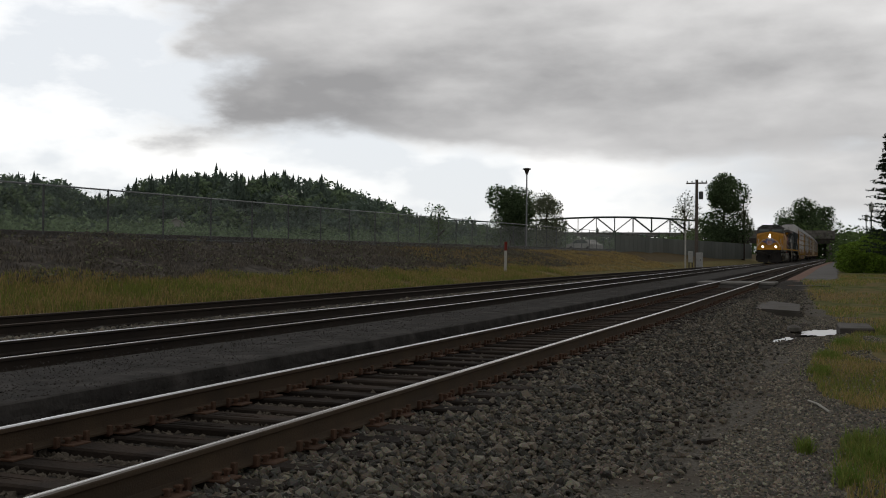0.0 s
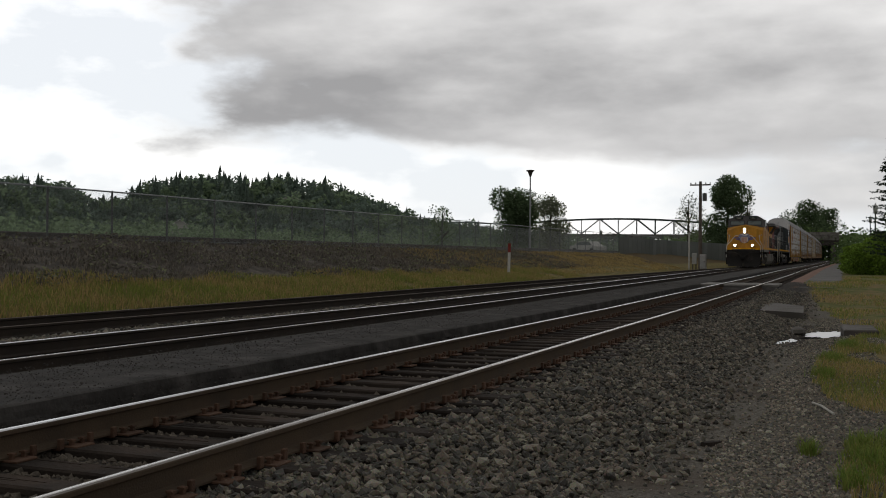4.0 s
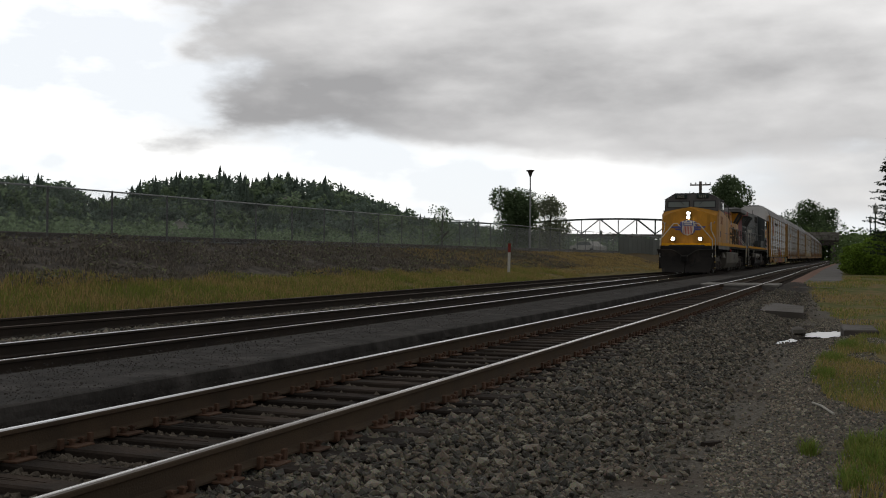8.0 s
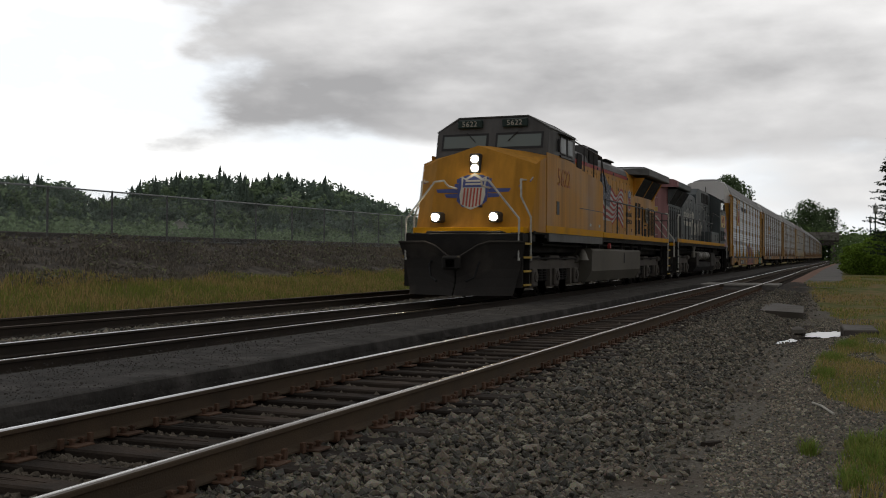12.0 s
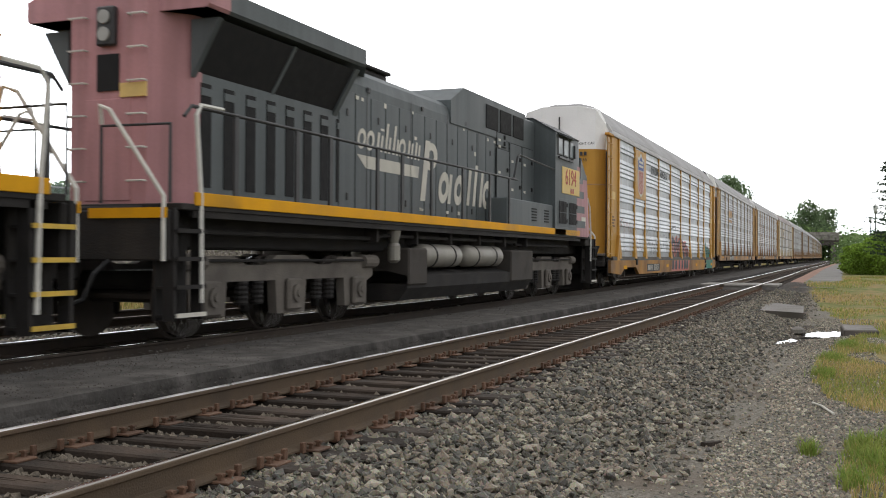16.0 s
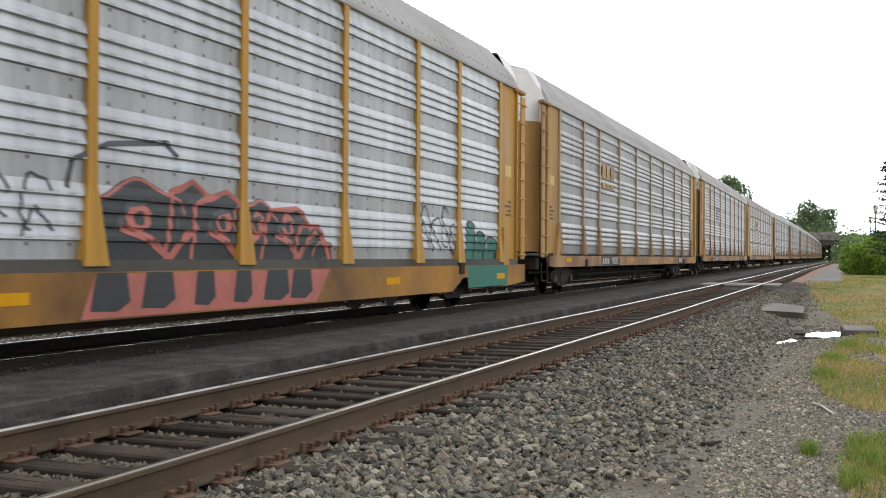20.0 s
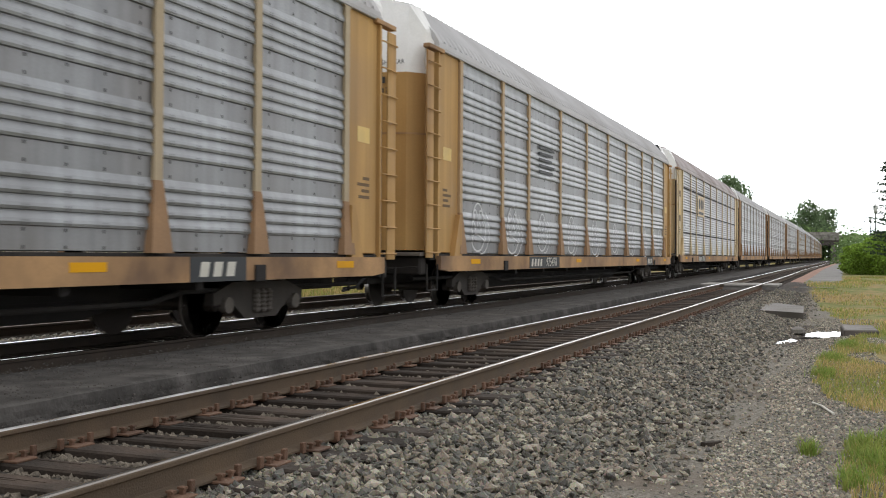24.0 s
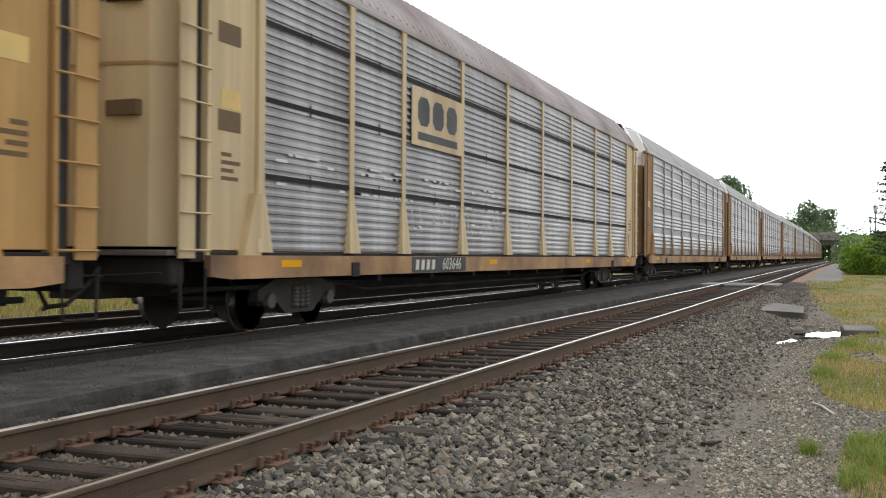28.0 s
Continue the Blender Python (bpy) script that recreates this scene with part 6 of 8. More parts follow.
    for y in (-1, 1):
        part("end_beam", Geo().box(-1.5, 1.5, y * 10.45 - 0.12, y * 10.45 + 0.12, 1.0, 1.6, c=0.02), M["undergear"], t)
        for s in (-1, 1):
            st = part("step_well", Geo().box(s * 1.45 - 0.08, s * 1.45 + 0.08, y * 9.9 - 0.03, y * 9.9 + 0.03, 0.3, 1.62), M["undergear"], t)
            part("well_side", Geo().box(s * 1.45 - 0.08, s * 1.45 + 0.08, y * 10.45 - 0.03, y * 10.45 + 0.03, 0.3, 1.62), M["undergear"], st)
            part("well_back", Geo().box(s * 1.25 - 0.02, s * 1.25 + 0.02, y * 10.17 - 0.3, y * 10.17 + 0.3, 0.3, 1.62), M["undergear"], st)
            for k in range(4):
                part("step", Geo().box(s * 1.38 - 0.17, s * 1.38 + 0.17, y * 10.17 - 0.29, y * 10.17 + 0.29, 0.34 + 0.33 * k, 0.37 + 0.33 * k).box(s * 1.56 - 0.012, s * 1.56 + 0.012, y * 10.17 - 0.29, y * 10.17 + 0.29, 0.34 + 0.33 * k, 0.39 + 0.33 * k, 1), [M["undergear"], M["undergear"] if k and not up else M["faded_white"] if not up else M["step_yellow"]], st)
            if up and y < 0:
                front = [(s * 1.46, -10.55, 0.95), (s * 1.46, -10.55, 1.95), (s * 0.70, -10.55, 2.86), (s * 0.48, -10.5, 2.88), (s * 0.44, -10.3, 2.76), (s * 0.44, -9.75, 2.74)]
                back = [(s * 1.54, -9.85, 0.95), (s * 1.54, -9.85, 2.0), (s * 1.32, -9.95, 2.5), (s * 1.30, -9.9, 2.92), (s * 1.30, -9.3, 2.94)]
            else:
                front = [(s * 1.46, 10.58, 1.0), (s * 1.46, 10.58, 1.75), (s * 0.68, 10.58, 2.78), (s * 0.52, 10.55, 2.84), (s * 0.5, 10.5, 2.62)] if y > 0 else [(s * 1.5, y * 10.5, 0.9), (s * 1.5, y * 10.5, 1.7), (s * 1.0, y * 10.55, 2.35), (s * 0.85, y * 10.5, 2.45), (s * 0.85, y * 10.4, 2.4)]
                back = [(s * 1.55, 9.95, 0.5), (s * 1.55, 9.98, 1.8), (s * 1.55, 10.08, 2.74), (s * 1.54, 9.98, 2.87), (s * 1.53, 9.5, 2.88)] if y > 0 else [(s * 1.53, y * 9.85, 0.95), (s * 1.53, y * 9.85, 1.8), (s * 1.53, y * 9.7, 2.55), (s * 1.5, y * 9.55, 2.8)]
            for path in (front, back):
                part("corner_handrail", Geo().tube(path, 0.028, 6), M["rail_white"], t, "white-painted grab rail")
    for s in (-1, 1):
        part("end_rail", Geo().tube([(s * 0.5, 10.5, 1.68), (s * 0.5, 10.5, 2.6), (s * 1.45, 10.45, 2.6), (s * 1.45, 10.45, 1.68)], 0.022, 6), M["rail_black"], t)
        # side handrail on its stanchions
        start = -1.75 if up else -2.6
        part("handrail", Geo().tube([(s * 1.53, start, 2.86), (s * 1.53, 10.15, 2.84), (s * 1.53, 10.3, 2.7)], 0.024, 8), M["rail_black"], t)
        posts = (-1.75, 0.05, 1.6, 3.2, 4.45, 5.65, 6.9, 8.6, 10.1) if up else (-2.0, -0.65, 1.0, 2.65, 4.0, 5.0, 6.65, 7.65, 9.2)
        for y in posts:
            part("stanchion", Geo().box(s * 1.53 - 0.018, s * 1.53 + 0.018, y - (0.035 if up else 0.05), y + (0.035 if up else 0.05), 1.60, 2.86, c=0.008), M["rail_black"], t)
        if not up:
            part("handrail", Geo().tube([(s * 1.53, -5.75, 3.36), (s * 1.53, -2.75, 3.46), (s * 1.53, -2.62, 3.40), (s * 1.53, -2.35, 2.9), (s * 1.53, -2.2, 2.86)], 0.024, 6), M["rail_black"], t)
    # rear of the hood: twin lamps, a grille, a door and ladders of grab irons
    rl = part("rear_headlight", Geo().box(-0.14, 0.14, rear_y - 0.01, rear_y + 0.09, 3.72, 4.22, c=0.02), M["rail_black"], t)
    for z in (3.86, 4.08):
        part("lens", Geo().cyl((0, rear_y + 0.08, z), (0, rear_y + 0.12, z), 0.09, 14), M["lens_glass"], rl)
    part("rear_grille", Geo().box(-0.17, 0.17, rear_y - 0.01, rear_y + 0.02, 3.15, 3.62), M["grille_black"], t)
    part("rear_door", Geo().box(-0.36, 0.36, rear_y - 0.01, rear_y + 0.015, 1.75, 3.05, c=0.01), body if up else M["sp_red"], t)
    for s in (-1, 1):
        for k in range(6):
            z = 2.0 + 0.42 * k
            part("grab_iron", Geo().tube([(s * (0.55 if up else 0.34), rear_y + 0.0, z), (s * (0.55 if up else 0.34), rear_y + 0.07, z), (s * (0.92 if up else 0.59), rear_y + 0.07, z), (s * (0.92 if up else 0.59), rear_y + 0.0, z)], 0.013, 5), M["rail_black"] if up else M["rail_white"], t)
        part("end_stripe", Geo().box(s * 0.95 - 0.55, s * 0.95 + 0.55, 10.57, 10.60, 1.50, 1.62), sill_m, t)
    if not up:
        part("rear_number_plate", Geo().box(-0.60, -0.2, rear_y - 0.005, rear_y + 0.03, 3.06, 3.24), M["patch_yellow"], t)
        for s in (-1, 1):
            part("sand_filter", Geo().lathe([(0.95, 0.05), (1.0, 0.11), (1.25, 0.11), (1.3, 0.08), (1.5, 0.12), (1.62, 0.12), (1.66, 0.04)], 12, (s * 1.38, 4.0, 0), "z"), M["air_tank"], t)
    # fuel tank
    tk = Geo().prism([(-1.30, 0.30), (-1.50, 0.62), (-1.52, 1.24), (-1.46, 1.30), (1.46, 1.30), (1.52, 1.24), (1.50, 0.62), (1.30, 0.30)], -3.4, 4.1)
    if up:
        f = part("fuel_tank", tk, M["tank_grey"], t, "dusty grey fuel tank")
        for s in (-1, 1):
            part("sight_glass", Geo().box(s * 1.525 - 0.01, s * 1.525 + 0.01, 1.2, 1.28, 0.85, 1.2), M["rail_black"], f)
            part("filler_cap", Geo().cyl((s * 1.5, -1.2, 1.4), (s * 1.58, -1.2, 1.4), 0.09, 10), M["up_red"], f)
        part("bell", Geo().lathe([(0.95, 0.2), (1.0, 0.17), (1.2, 0.10), (1.28, 0.03)], 14, (1.3, -3.75, 0), "z"), M["air_tank"], t)
    else:
        f = part("fuel_tank", Geo().prism([(-1.30, 0.28), (-1.46, 0.50), (-1.46, 0.72), (-1.1, 0.80), (1.1, 0.80), (1.46, 0.72), (1.46, 0.50), (1.30, 0.28)], -4.0, 3.6), M["undergear"], t)
        for s in (-1, 1):
            part("tank_end", Geo().box(s * 1.1 - 0.4, s * 1.1 + 0.4, 2.75, 3.6, 0.55, 1.22, c=0.03), M["car_truck"], t)
            part("tank_end", Geo().box(s * 1.1 - 0.4, s * 1.1 + 0.4, -4.0, -2.3, 0.50, 1.22, c=0.03), M["car_truck"], t)
            for y0, y1 in ((0.72, 2.7), (-1.9, 0.4)):
                part("air_reservoir", Geo().lathe([(y0, 0.05), (y0 + 0.06, 0.18), (y0 + 0.14, 0.225), (y1 - 0.14, 0.225), (y1 - 0.06, 0.18), (y1, 0.05)], 28, (s * 1.25, 0, 1.08), "y"), M["air_tank"], t, "grey cylindrical air reservoir", smooth=True)
                for q in (0.25, 0.75):
                    yy = y0 + (y1 - y0) * q
                    part("reservoir_strap", Geo().lathe([(yy - 0.03, 0.235), (yy + 0.03, 0.235)], 18, (s * 1.25, 0, 1.08), "y"), M["undergear"], t)
    for y in (-6.35, 7.15):
        loco_truck(t, y)
    # markings on the visible side
    X = vis * 1.0
    if up:
        flag_and_words(t)
        stripes_shield(t, 0, 2.66, 0.62, 0.86, 0, "blue, red and white shield on the nose", "nose")
        hub = [(-0.40, 3.0), (-0.40, 2.42), (-0.22, 2.26), (0.22, 2.26), (0.40, 2.42), (0.40, 3.0), (0.2, 3.08), (-0.2, 3.08)]
        em = part("wing_emblem", Geo().add([(x, ynose(0, zz) - 0.018, zz) for x, zz in hub], [tuple(range(8))]), M["emblem_blue"], t, "blue winged emblem on the nose")
        for s in (-1, 1):
            for k in range(4):
                z = 2.93 - 0.125 * k
                x0, x1 = 0.405, 1.42 - 0.24 * k
                pts = [(s * x0, z - 0.055), (s * x1, z - 0.04), (s * (x1 + 0.05), z + 0.045), (s * x0, z + 0.055)]
                part("wing_bar", Geo().add([(x, ynose(x, zz) - 0.012, zz) for x, zz in pts], [(0, 1, 2, 3)]), M["emblem_blue"], em)
        edge = Geo()
        for s in (-1, 1):
            pts = [(s * 0.34, 3.03), (s * 1.48, 3.02), (s * 1.42, 2.92), (s * 0.34, 2.985)]
            edge.add([(x, ynose(x, zz) - 0.009, zz) for x, zz in pts], [(0, 1, 2, 3)])
        part("wing_edge", edge, M["faded_white"], t)
        lettering("5622", 0.66, 0.004, M["number_faded"], t, Matrix.Translation((1.587, -6.95, 3.12)) @ SIDE, "faded red running number")
        lettering("BUILDING", 0.24, 0.004, M["sign_dark"], t, Matrix.Translation((1.0, 4.55, 2.62)) @ SIDE, spread=1.05)
        lettering("AMERICA", 0.24, 0.004, M["sign_dark"], t, Matrix.Translation((1.0, 4.55, 2.36)) @ SIDE, spread=1.1)
        stripes_shield(t, 4.6, 3.17, 0.55, 0.75, 1.0, "shield emblem on the hood", "side", 1)
        part("side_box", Geo().box(1.0, 1.35, -1.75, 0.05, 1.84, 2.24, c=0.02), body, t)
        part("hand_brake_wheel", Geo().lathe([(1.02, 0.30), (1.06, 0.32), (1.06, 0.25), (1.02, 0.25)], 18, (0, 7.88, 2.72), "x").box(1.02, 1.05, 7.85, 7.91, 2.47, 2.97).box(1.02, 1.05, 7.63, 8.13, 2.69, 2.75), M["air_tank"], t)
    else:
        grey_markings(t)
    TRAIN.append((t, yc, not up))
    return t




def flag_and_words(t):
    """The faded painted flag on the hood side, in waving strips."""
    def wave(u, v):
        y = -0.42 + 3.95 * u
        z = 3.70 - 1.32 * v - 0.42 * u * (1 - 0.4 * v) + 0.17 * math.sin(7.5 * u + 1.6 * v + 0.4) + 0.06 * math.sin(16 * u + 2.0 * v)
        return (y + 0.55 * (0.5 - v) * (1 - u) - 0.02 * v * (1 - u), z)
    fl = None
    for k in range(13):
        g = Geo()
        n = 22
        u0 = 0.43 if k < 7 else 0.0
        a, b = [], []
        for i in range(n + 1):
            u = u0 + (1 - u0) * i / n
            a.append((1.001, *wave(u, k / 13)))
            b.append((1.001, *wave(u, (k + 1) / 13)))
        g.add(a + b, [(i, i + 1, n + 2 + i, n + 1 + i) for i in range(n)])
        p = part("flag_stripe", g, M["flag_white"] if k % 2 else M["flag_red"], t)
    g = Geo()
    n = 12
    a = [(1.002, *wave(0.43 * i / n, 0.0)) for i in range(n + 1)]
    b = [(1.002, *wave(0.43 * i / n, 7 / 13)) for i in range(n + 1)]
    g.add(a + b, [(i, i + 1, n + 2 + i, n + 1 + i) for i in range(n)])
    c = part("flag_canton", g, M["flag_blue"], t, "faded dark canton with pale stars")
    g = Geo()
    for r in range(6):
        for q in range(6 if r % 2 else 5):
            y, z = wave(0.045 + 0.068 * q + (0.0 if r % 2 else 0.03), (0.6 + r) / 13 * 1.05)
            pts = [(y + (0.045 if i % 2 == 0 else 0.018) * math.sin(i * 0.628), z + (0.045 if i % 2 == 0 else 0.018) * math.cos(i * 0.628)) for i in range(10)]
            g.add([(1.006, y, z)] + [(1.006, *p) for p in pts], [(0, i + 1, (i + 1) % 10 + 1) for i in range(10)])
    part("stars", g, M["flag_white"], c)


def slanted(g, y, z, w, h, x, lean=0.22):
    """One upright stroke of a bold slanted mark, on the -x side (mirrored)."""
    g.add([(x, y, z), (x, y - w, z), (x, y - w - lean * h, z + h), (x, y - lean * h, z + h)], [(0, 1, 2, 3)])


def ring(g, y, z, w, h, x, th=0.13, a0=0.0, a1=6.283):
    n = 18
    v = []
    for i in range(n + 1):
        a = a0 + (a1 - a0) * i / n
        for r in (1.0, 1.0 - th / min(w, h)):
            zz = z + h * r * math.sin(a)
            v.append((x, y - w * r * math.cos(a) - 0.22 * (zz - z), zz))
    g.add(v, [(2 * i, 2 * i + 1, 2 * i + 3, 2 * i + 2) for i in range(n)])


def grey_markings(t):
    """Bold white slanted blocks and rings on the hood: a worn painted mark, drawn as plain shapes."""
    x = -1.0
    for k in range(8):
        g = Geo()
        yy = 4.62 - 0.34 * k
        if k in (0, 1, 5):
            ring(g, yy - 0.1, 3.08, 0.16, 0.18, x, 0.075)
        else:
            slanted(g, yy, 2.92, 0.09, 0.34 + (0.2 if k in (3, 4) else 0), x)
            slanted(g, yy - 0.16, 2.92, 0.08, 0.30, x)
        part("painted_mark", g, M["faded_white"], t)
    g = Geo()
    g.add([(x, 4.7, 2.80), (x, 2.0, 2.80), (x, 2.05, 2.58), (x, 4.35, 2.58)], [(0, 1, 2, 3)])
    part("painted_mark", g, M["faded_white"], t, "white painted bar")
    for kind, a, b, w, h in (("bar", 1.95, 2.15, 0.24, 1.20), ("ring", 1.42, 3.05, 0.34, 0.28), ("ring", 0.72, 2.48, 0.28, 0.33), ("bar", 0.50, 2.16, 0.15, 0.62), ("ring", -0.15, 2.48, 0.27, 0.33),
                             ("bar", -0.62, 2.18, 0.16, 0.82), ("bar", -1.0, 2.18, 0.16, 0.92), ("bar", -1.42, 2.18, 0.16, 0.82), ("ring", -1.95, 2.48, 0.28, 0.33)):
        g = Geo()
        if kind == "bar":
            slanted(g, a, b, w, h, x - 0.002)
        else:
            ring(g, a, b, w, h, x - 0.004, 0.15)
        part("painted_mark", g, M["faded_white"], t, "large white slanted painted mark")
    rng = random.Random(19)
    for k in range(16):
        y, z = rng.uniform(-3.4, 5.0), rng.choice((1.95, 2.0, 3.3, 3.72, 3.78))
        part("label_plate", Geo().box(-1.0, -0.997 - 0.004, y, y + rng.uniform(0.06, 0.16), z, z + rng.uniform(0.04, 0.09)), M["faded_white"], t)
    # tall doors, a locker and small hatches between the hood and the cab
    for ya, yb, za, zb in ((-3.55, -2.62, 1.78, 3.62), (-4.55, -3.62, 2.46, 3.84), (-5.55, -4.62, 2.46, 3.84), (-3.30, -2.62, 3.70, 4.0)):
        dr = part("hood_hatch", Geo().box(-1.022, -0.99, ya, yb, za, zb, c=0.008), M["sp_grey"], t)
        part("hatch_gap", Geo().box(-1.012, -0.995, ya - 0.016, yb + 0.016, za - 0.016, zb + 0.016), M["grille_black"], dr)
        for q in (0.25, 0.75):
            part("latch", Geo().box(-1.05, -1.02, ya + 0.10, ya + 0.2, za + (zb - za) * q - 0.05, za + (zb - za) * q + 0.05, c=0.01), M["grille_black"], dr)
            part("label_plate", Geo().box(-1.026, -1.02, yb - 0.26, yb - 0.1, za + (zb - za) * q - 0.12, za + (zb - za) * q - 0.06), M["faded_white"], dr)
    lk = part("locker", Geo().box(-1.45, -1.0, -2.5, -1.95, 1.70, 2.42, c=0.015), M["sp_grey_dark"], t)
    part("locker_shelf", Geo().box(-1.50, -1.45, -2.5, -1.95, 1.98, 2.02), M["band_grey"], lk)
    for k in range(5):
        part("hood_seam", Geo().box(-1.0, -0.999, -3.3 + 1.9 * k, -3.27 + 1.9 * k, 1.75, 4.0), M["rail_black"], t)
    p = part("number_patch", Geo().box(-1.586, -1.57, -8.25, -6.4, 2.78, 3.50, c=0.006), M["patch_yellow"], t, "yellow running-number patch")
    lettering("6194", 0.62, 0.004, M["number_red"], p, Matrix.Translation((-1.59, -7.28, 3.22)) @ pose(0, 0, 0, 90, 0, -90), spread=0.95)
    g = Geo()
    for k in range(2):
        g.box(-1.592, -1.586, -7.6 + 0.2 * k, -7.46 + 0.2 * k, 2.82, 2.95)
    part("patch_bars", g, M["number_red"], p)


locomotive("yellow", -11.2)
locomotive("grey", 11.4)

# ---- the autoracks ----
CAR_L = 28.65
POSTS = [2.5, 5.15, 7.15, 10.05, 12.95, 15.8, 18.65, 21.5, 23.6, 26.15]


LAPPED = False        # side sheets of lapped boards with narrow dark joints, instead of round ribs


def sheet_line(z0, z1):
    """Profile (depth, height) of the banded side sheet: flat bands between groups of four ribs."""
    prof, holes, z = [(0.0, z0)], [], z0
    while z < z1 - 0.2:
        h = min(0.23, z1 - z)
        holes.append(z + h * 0.5)
        z += h
        prof.append((0.0, z))
        for k in range(4):
            if z + 0.15 > z1:
                break
            if LAPPED:
                prof += [(0.004, z + 0.004), (0.034, z + 0.016), (0.031, z + 0.060), (0.002, z + 0.148), (0.0, z + 0.15)]
            else:
                prof += [(0.026, z + 0.010), (0.032, z + 0.040), (0.026, z + 0.075), (0.010, z + 0.115), (0.0, z + 0.142), (0.0, z + 0.15)]
            z += 0.15
    return prof + [(0.0, z1)], holes


def sheet_x(z, z0):
    return 1.50 + lerp_table(z, [(b, a) for a, b in sheet_line(z0, 4.95)[0]])


def panel_mesh(width, z0, z1, style, mat):
    """A ribbed side sheet between two posts; ribs run along it."""
    prof, holes = [], []
    z = z0
    if style == "banded":
        prof, holes = sheet_line(z0, z1)
        slots = []
    else:
        slots = [2.12, 3.15, 4.18]
        prof.append((0.0, z))
        while z < z1 - 0.13:
            prof += [(0.0, z + 0.015), (0.030, z + 0.024), (0.031, z + 0.062), (0.0, z + 0.115)]
            z += 0.12
        prof.append((0.0, z1))
    g = Geo()
    n = len(prof)
    g.add([(p[0], -width / 2, p[1]) for p in prof] + [(p[0], width / 2, p[1]) for p in prof], [(i, i + n, i + 1 + n, i + 1) for i in range(n - 1)])
    g.add([(-0.02, -width / 2, z0), (-0.02, width / 2, z0), (-0.02, width / 2, z1), (-0.02, -width / 2, z1)], [(0, 1, 2, 3)])
    if style == "banded":
        for i in range(n - 1):
            if prof[i][0] == 0 and prof[i + 1][0] == 0 and prof[i + 1][1] - prof[i][1] > 0.15:
                g.m[i] = 2
    k = max(3, round(width / 0.58))
    for z in holes:
        for i in range(k):
            y = -width / 2 + width * (i + 0.5) / k
            for dz in (-0.085, 0.085):
                g.add([(0.004, y - 0.013, z + dz - 0.018), (0.004, y + 0.013, z + dz - 0.018), (0.004, y + 0.013, z + dz + 0.018), (0.004, y - 0.013, z + dz + 0.018)], [(0, 1, 2, 3)], 1)
    if style == "banded":
        for a, b in zip(prof[:-1], prof[1:]):
            if a[0] > 0.025 and b[0] > 0.02 and b[1] - a[1] > 0.025:
                for i in range(k):
                    y = -width / 2 + width * (i + 0.5) / k
                    for dy in (-0.03, 0.03):
                        g.add([(a[0] + 0.002, y + dy - 0.012, a[1] + 0.008), (a[0] + 0.002, y + dy + 0.012, a[1] + 0.008), (b[0] + 0.003, y + dy + 0.012, a[1] + 0.022), (b[0] + 0.003, y + dy - 0.012, a[1] + 0.022)], [(0, 1, 2, 3)], 3)
    for z in slots:
        g.add([(0.036, -width / 2, z - 0.034), (0.036, width / 2, z - 0.034), (0.036, width / 2, z + 0.034), (0.036, -width / 2, z + 0.034)], [(0, 1, 2, 3)], 1)
        g.add([(0.040, -0.02, z - 0.09), (0.040, 0.02, z - 0.09), (0.040, 0.02, z + 0.09), (0.040, -0.02, z + 0.09)], [(0, 1, 2, 3)], 1)
    return g.mesh("side_panel", [mat, M["grille_black"], M["band_silver"] if mat == M["car_silver"] else M["band_grey"], M["rivet_grey"]])


def post_mesh(z0, mat, foot):
    g = Geo()
    g.prism([(-0.16, z0), (0.16, z0), (0.15, z0 + 0.16), (0.075, z0 + 0.75), (0.075, 4.92), (0.13, 4.94), (0.13, 5.0), (-0.13, 5.0), (-0.13, 4.94), (-0.075, 4.92), (-0.075, z0 + 0.75), (-0.15, z0 + 0.16)], -0.02, 0.048, "x")
    n = len(g.f)
    low, mid, high = (0.110, 0.19, z0 - 0.02), (0.100, 0.165, z0 + 0.16), (0.050, 0.082, z0 + 0.80)
    v = [(x, s * w, z) for x, w, z in (low, mid, high) for s in (-1, 1)] + [(0.0, s * w, z) for x, w, z in (low, mid, high) for s in (-1, 1)]
    g.add(v, [(0, 1, 3, 2), (2, 3, 5, 4), (0, 2, 8, 6), (2, 4, 10, 8), (3, 1, 7, 9), (5, 3, 9, 11), (1, 0, 6, 7), (4, 5, 11, 10)])
    g.m[n:] = [1] * (len(g.f) - n)
    return g.mesh("post", [mat, foot])


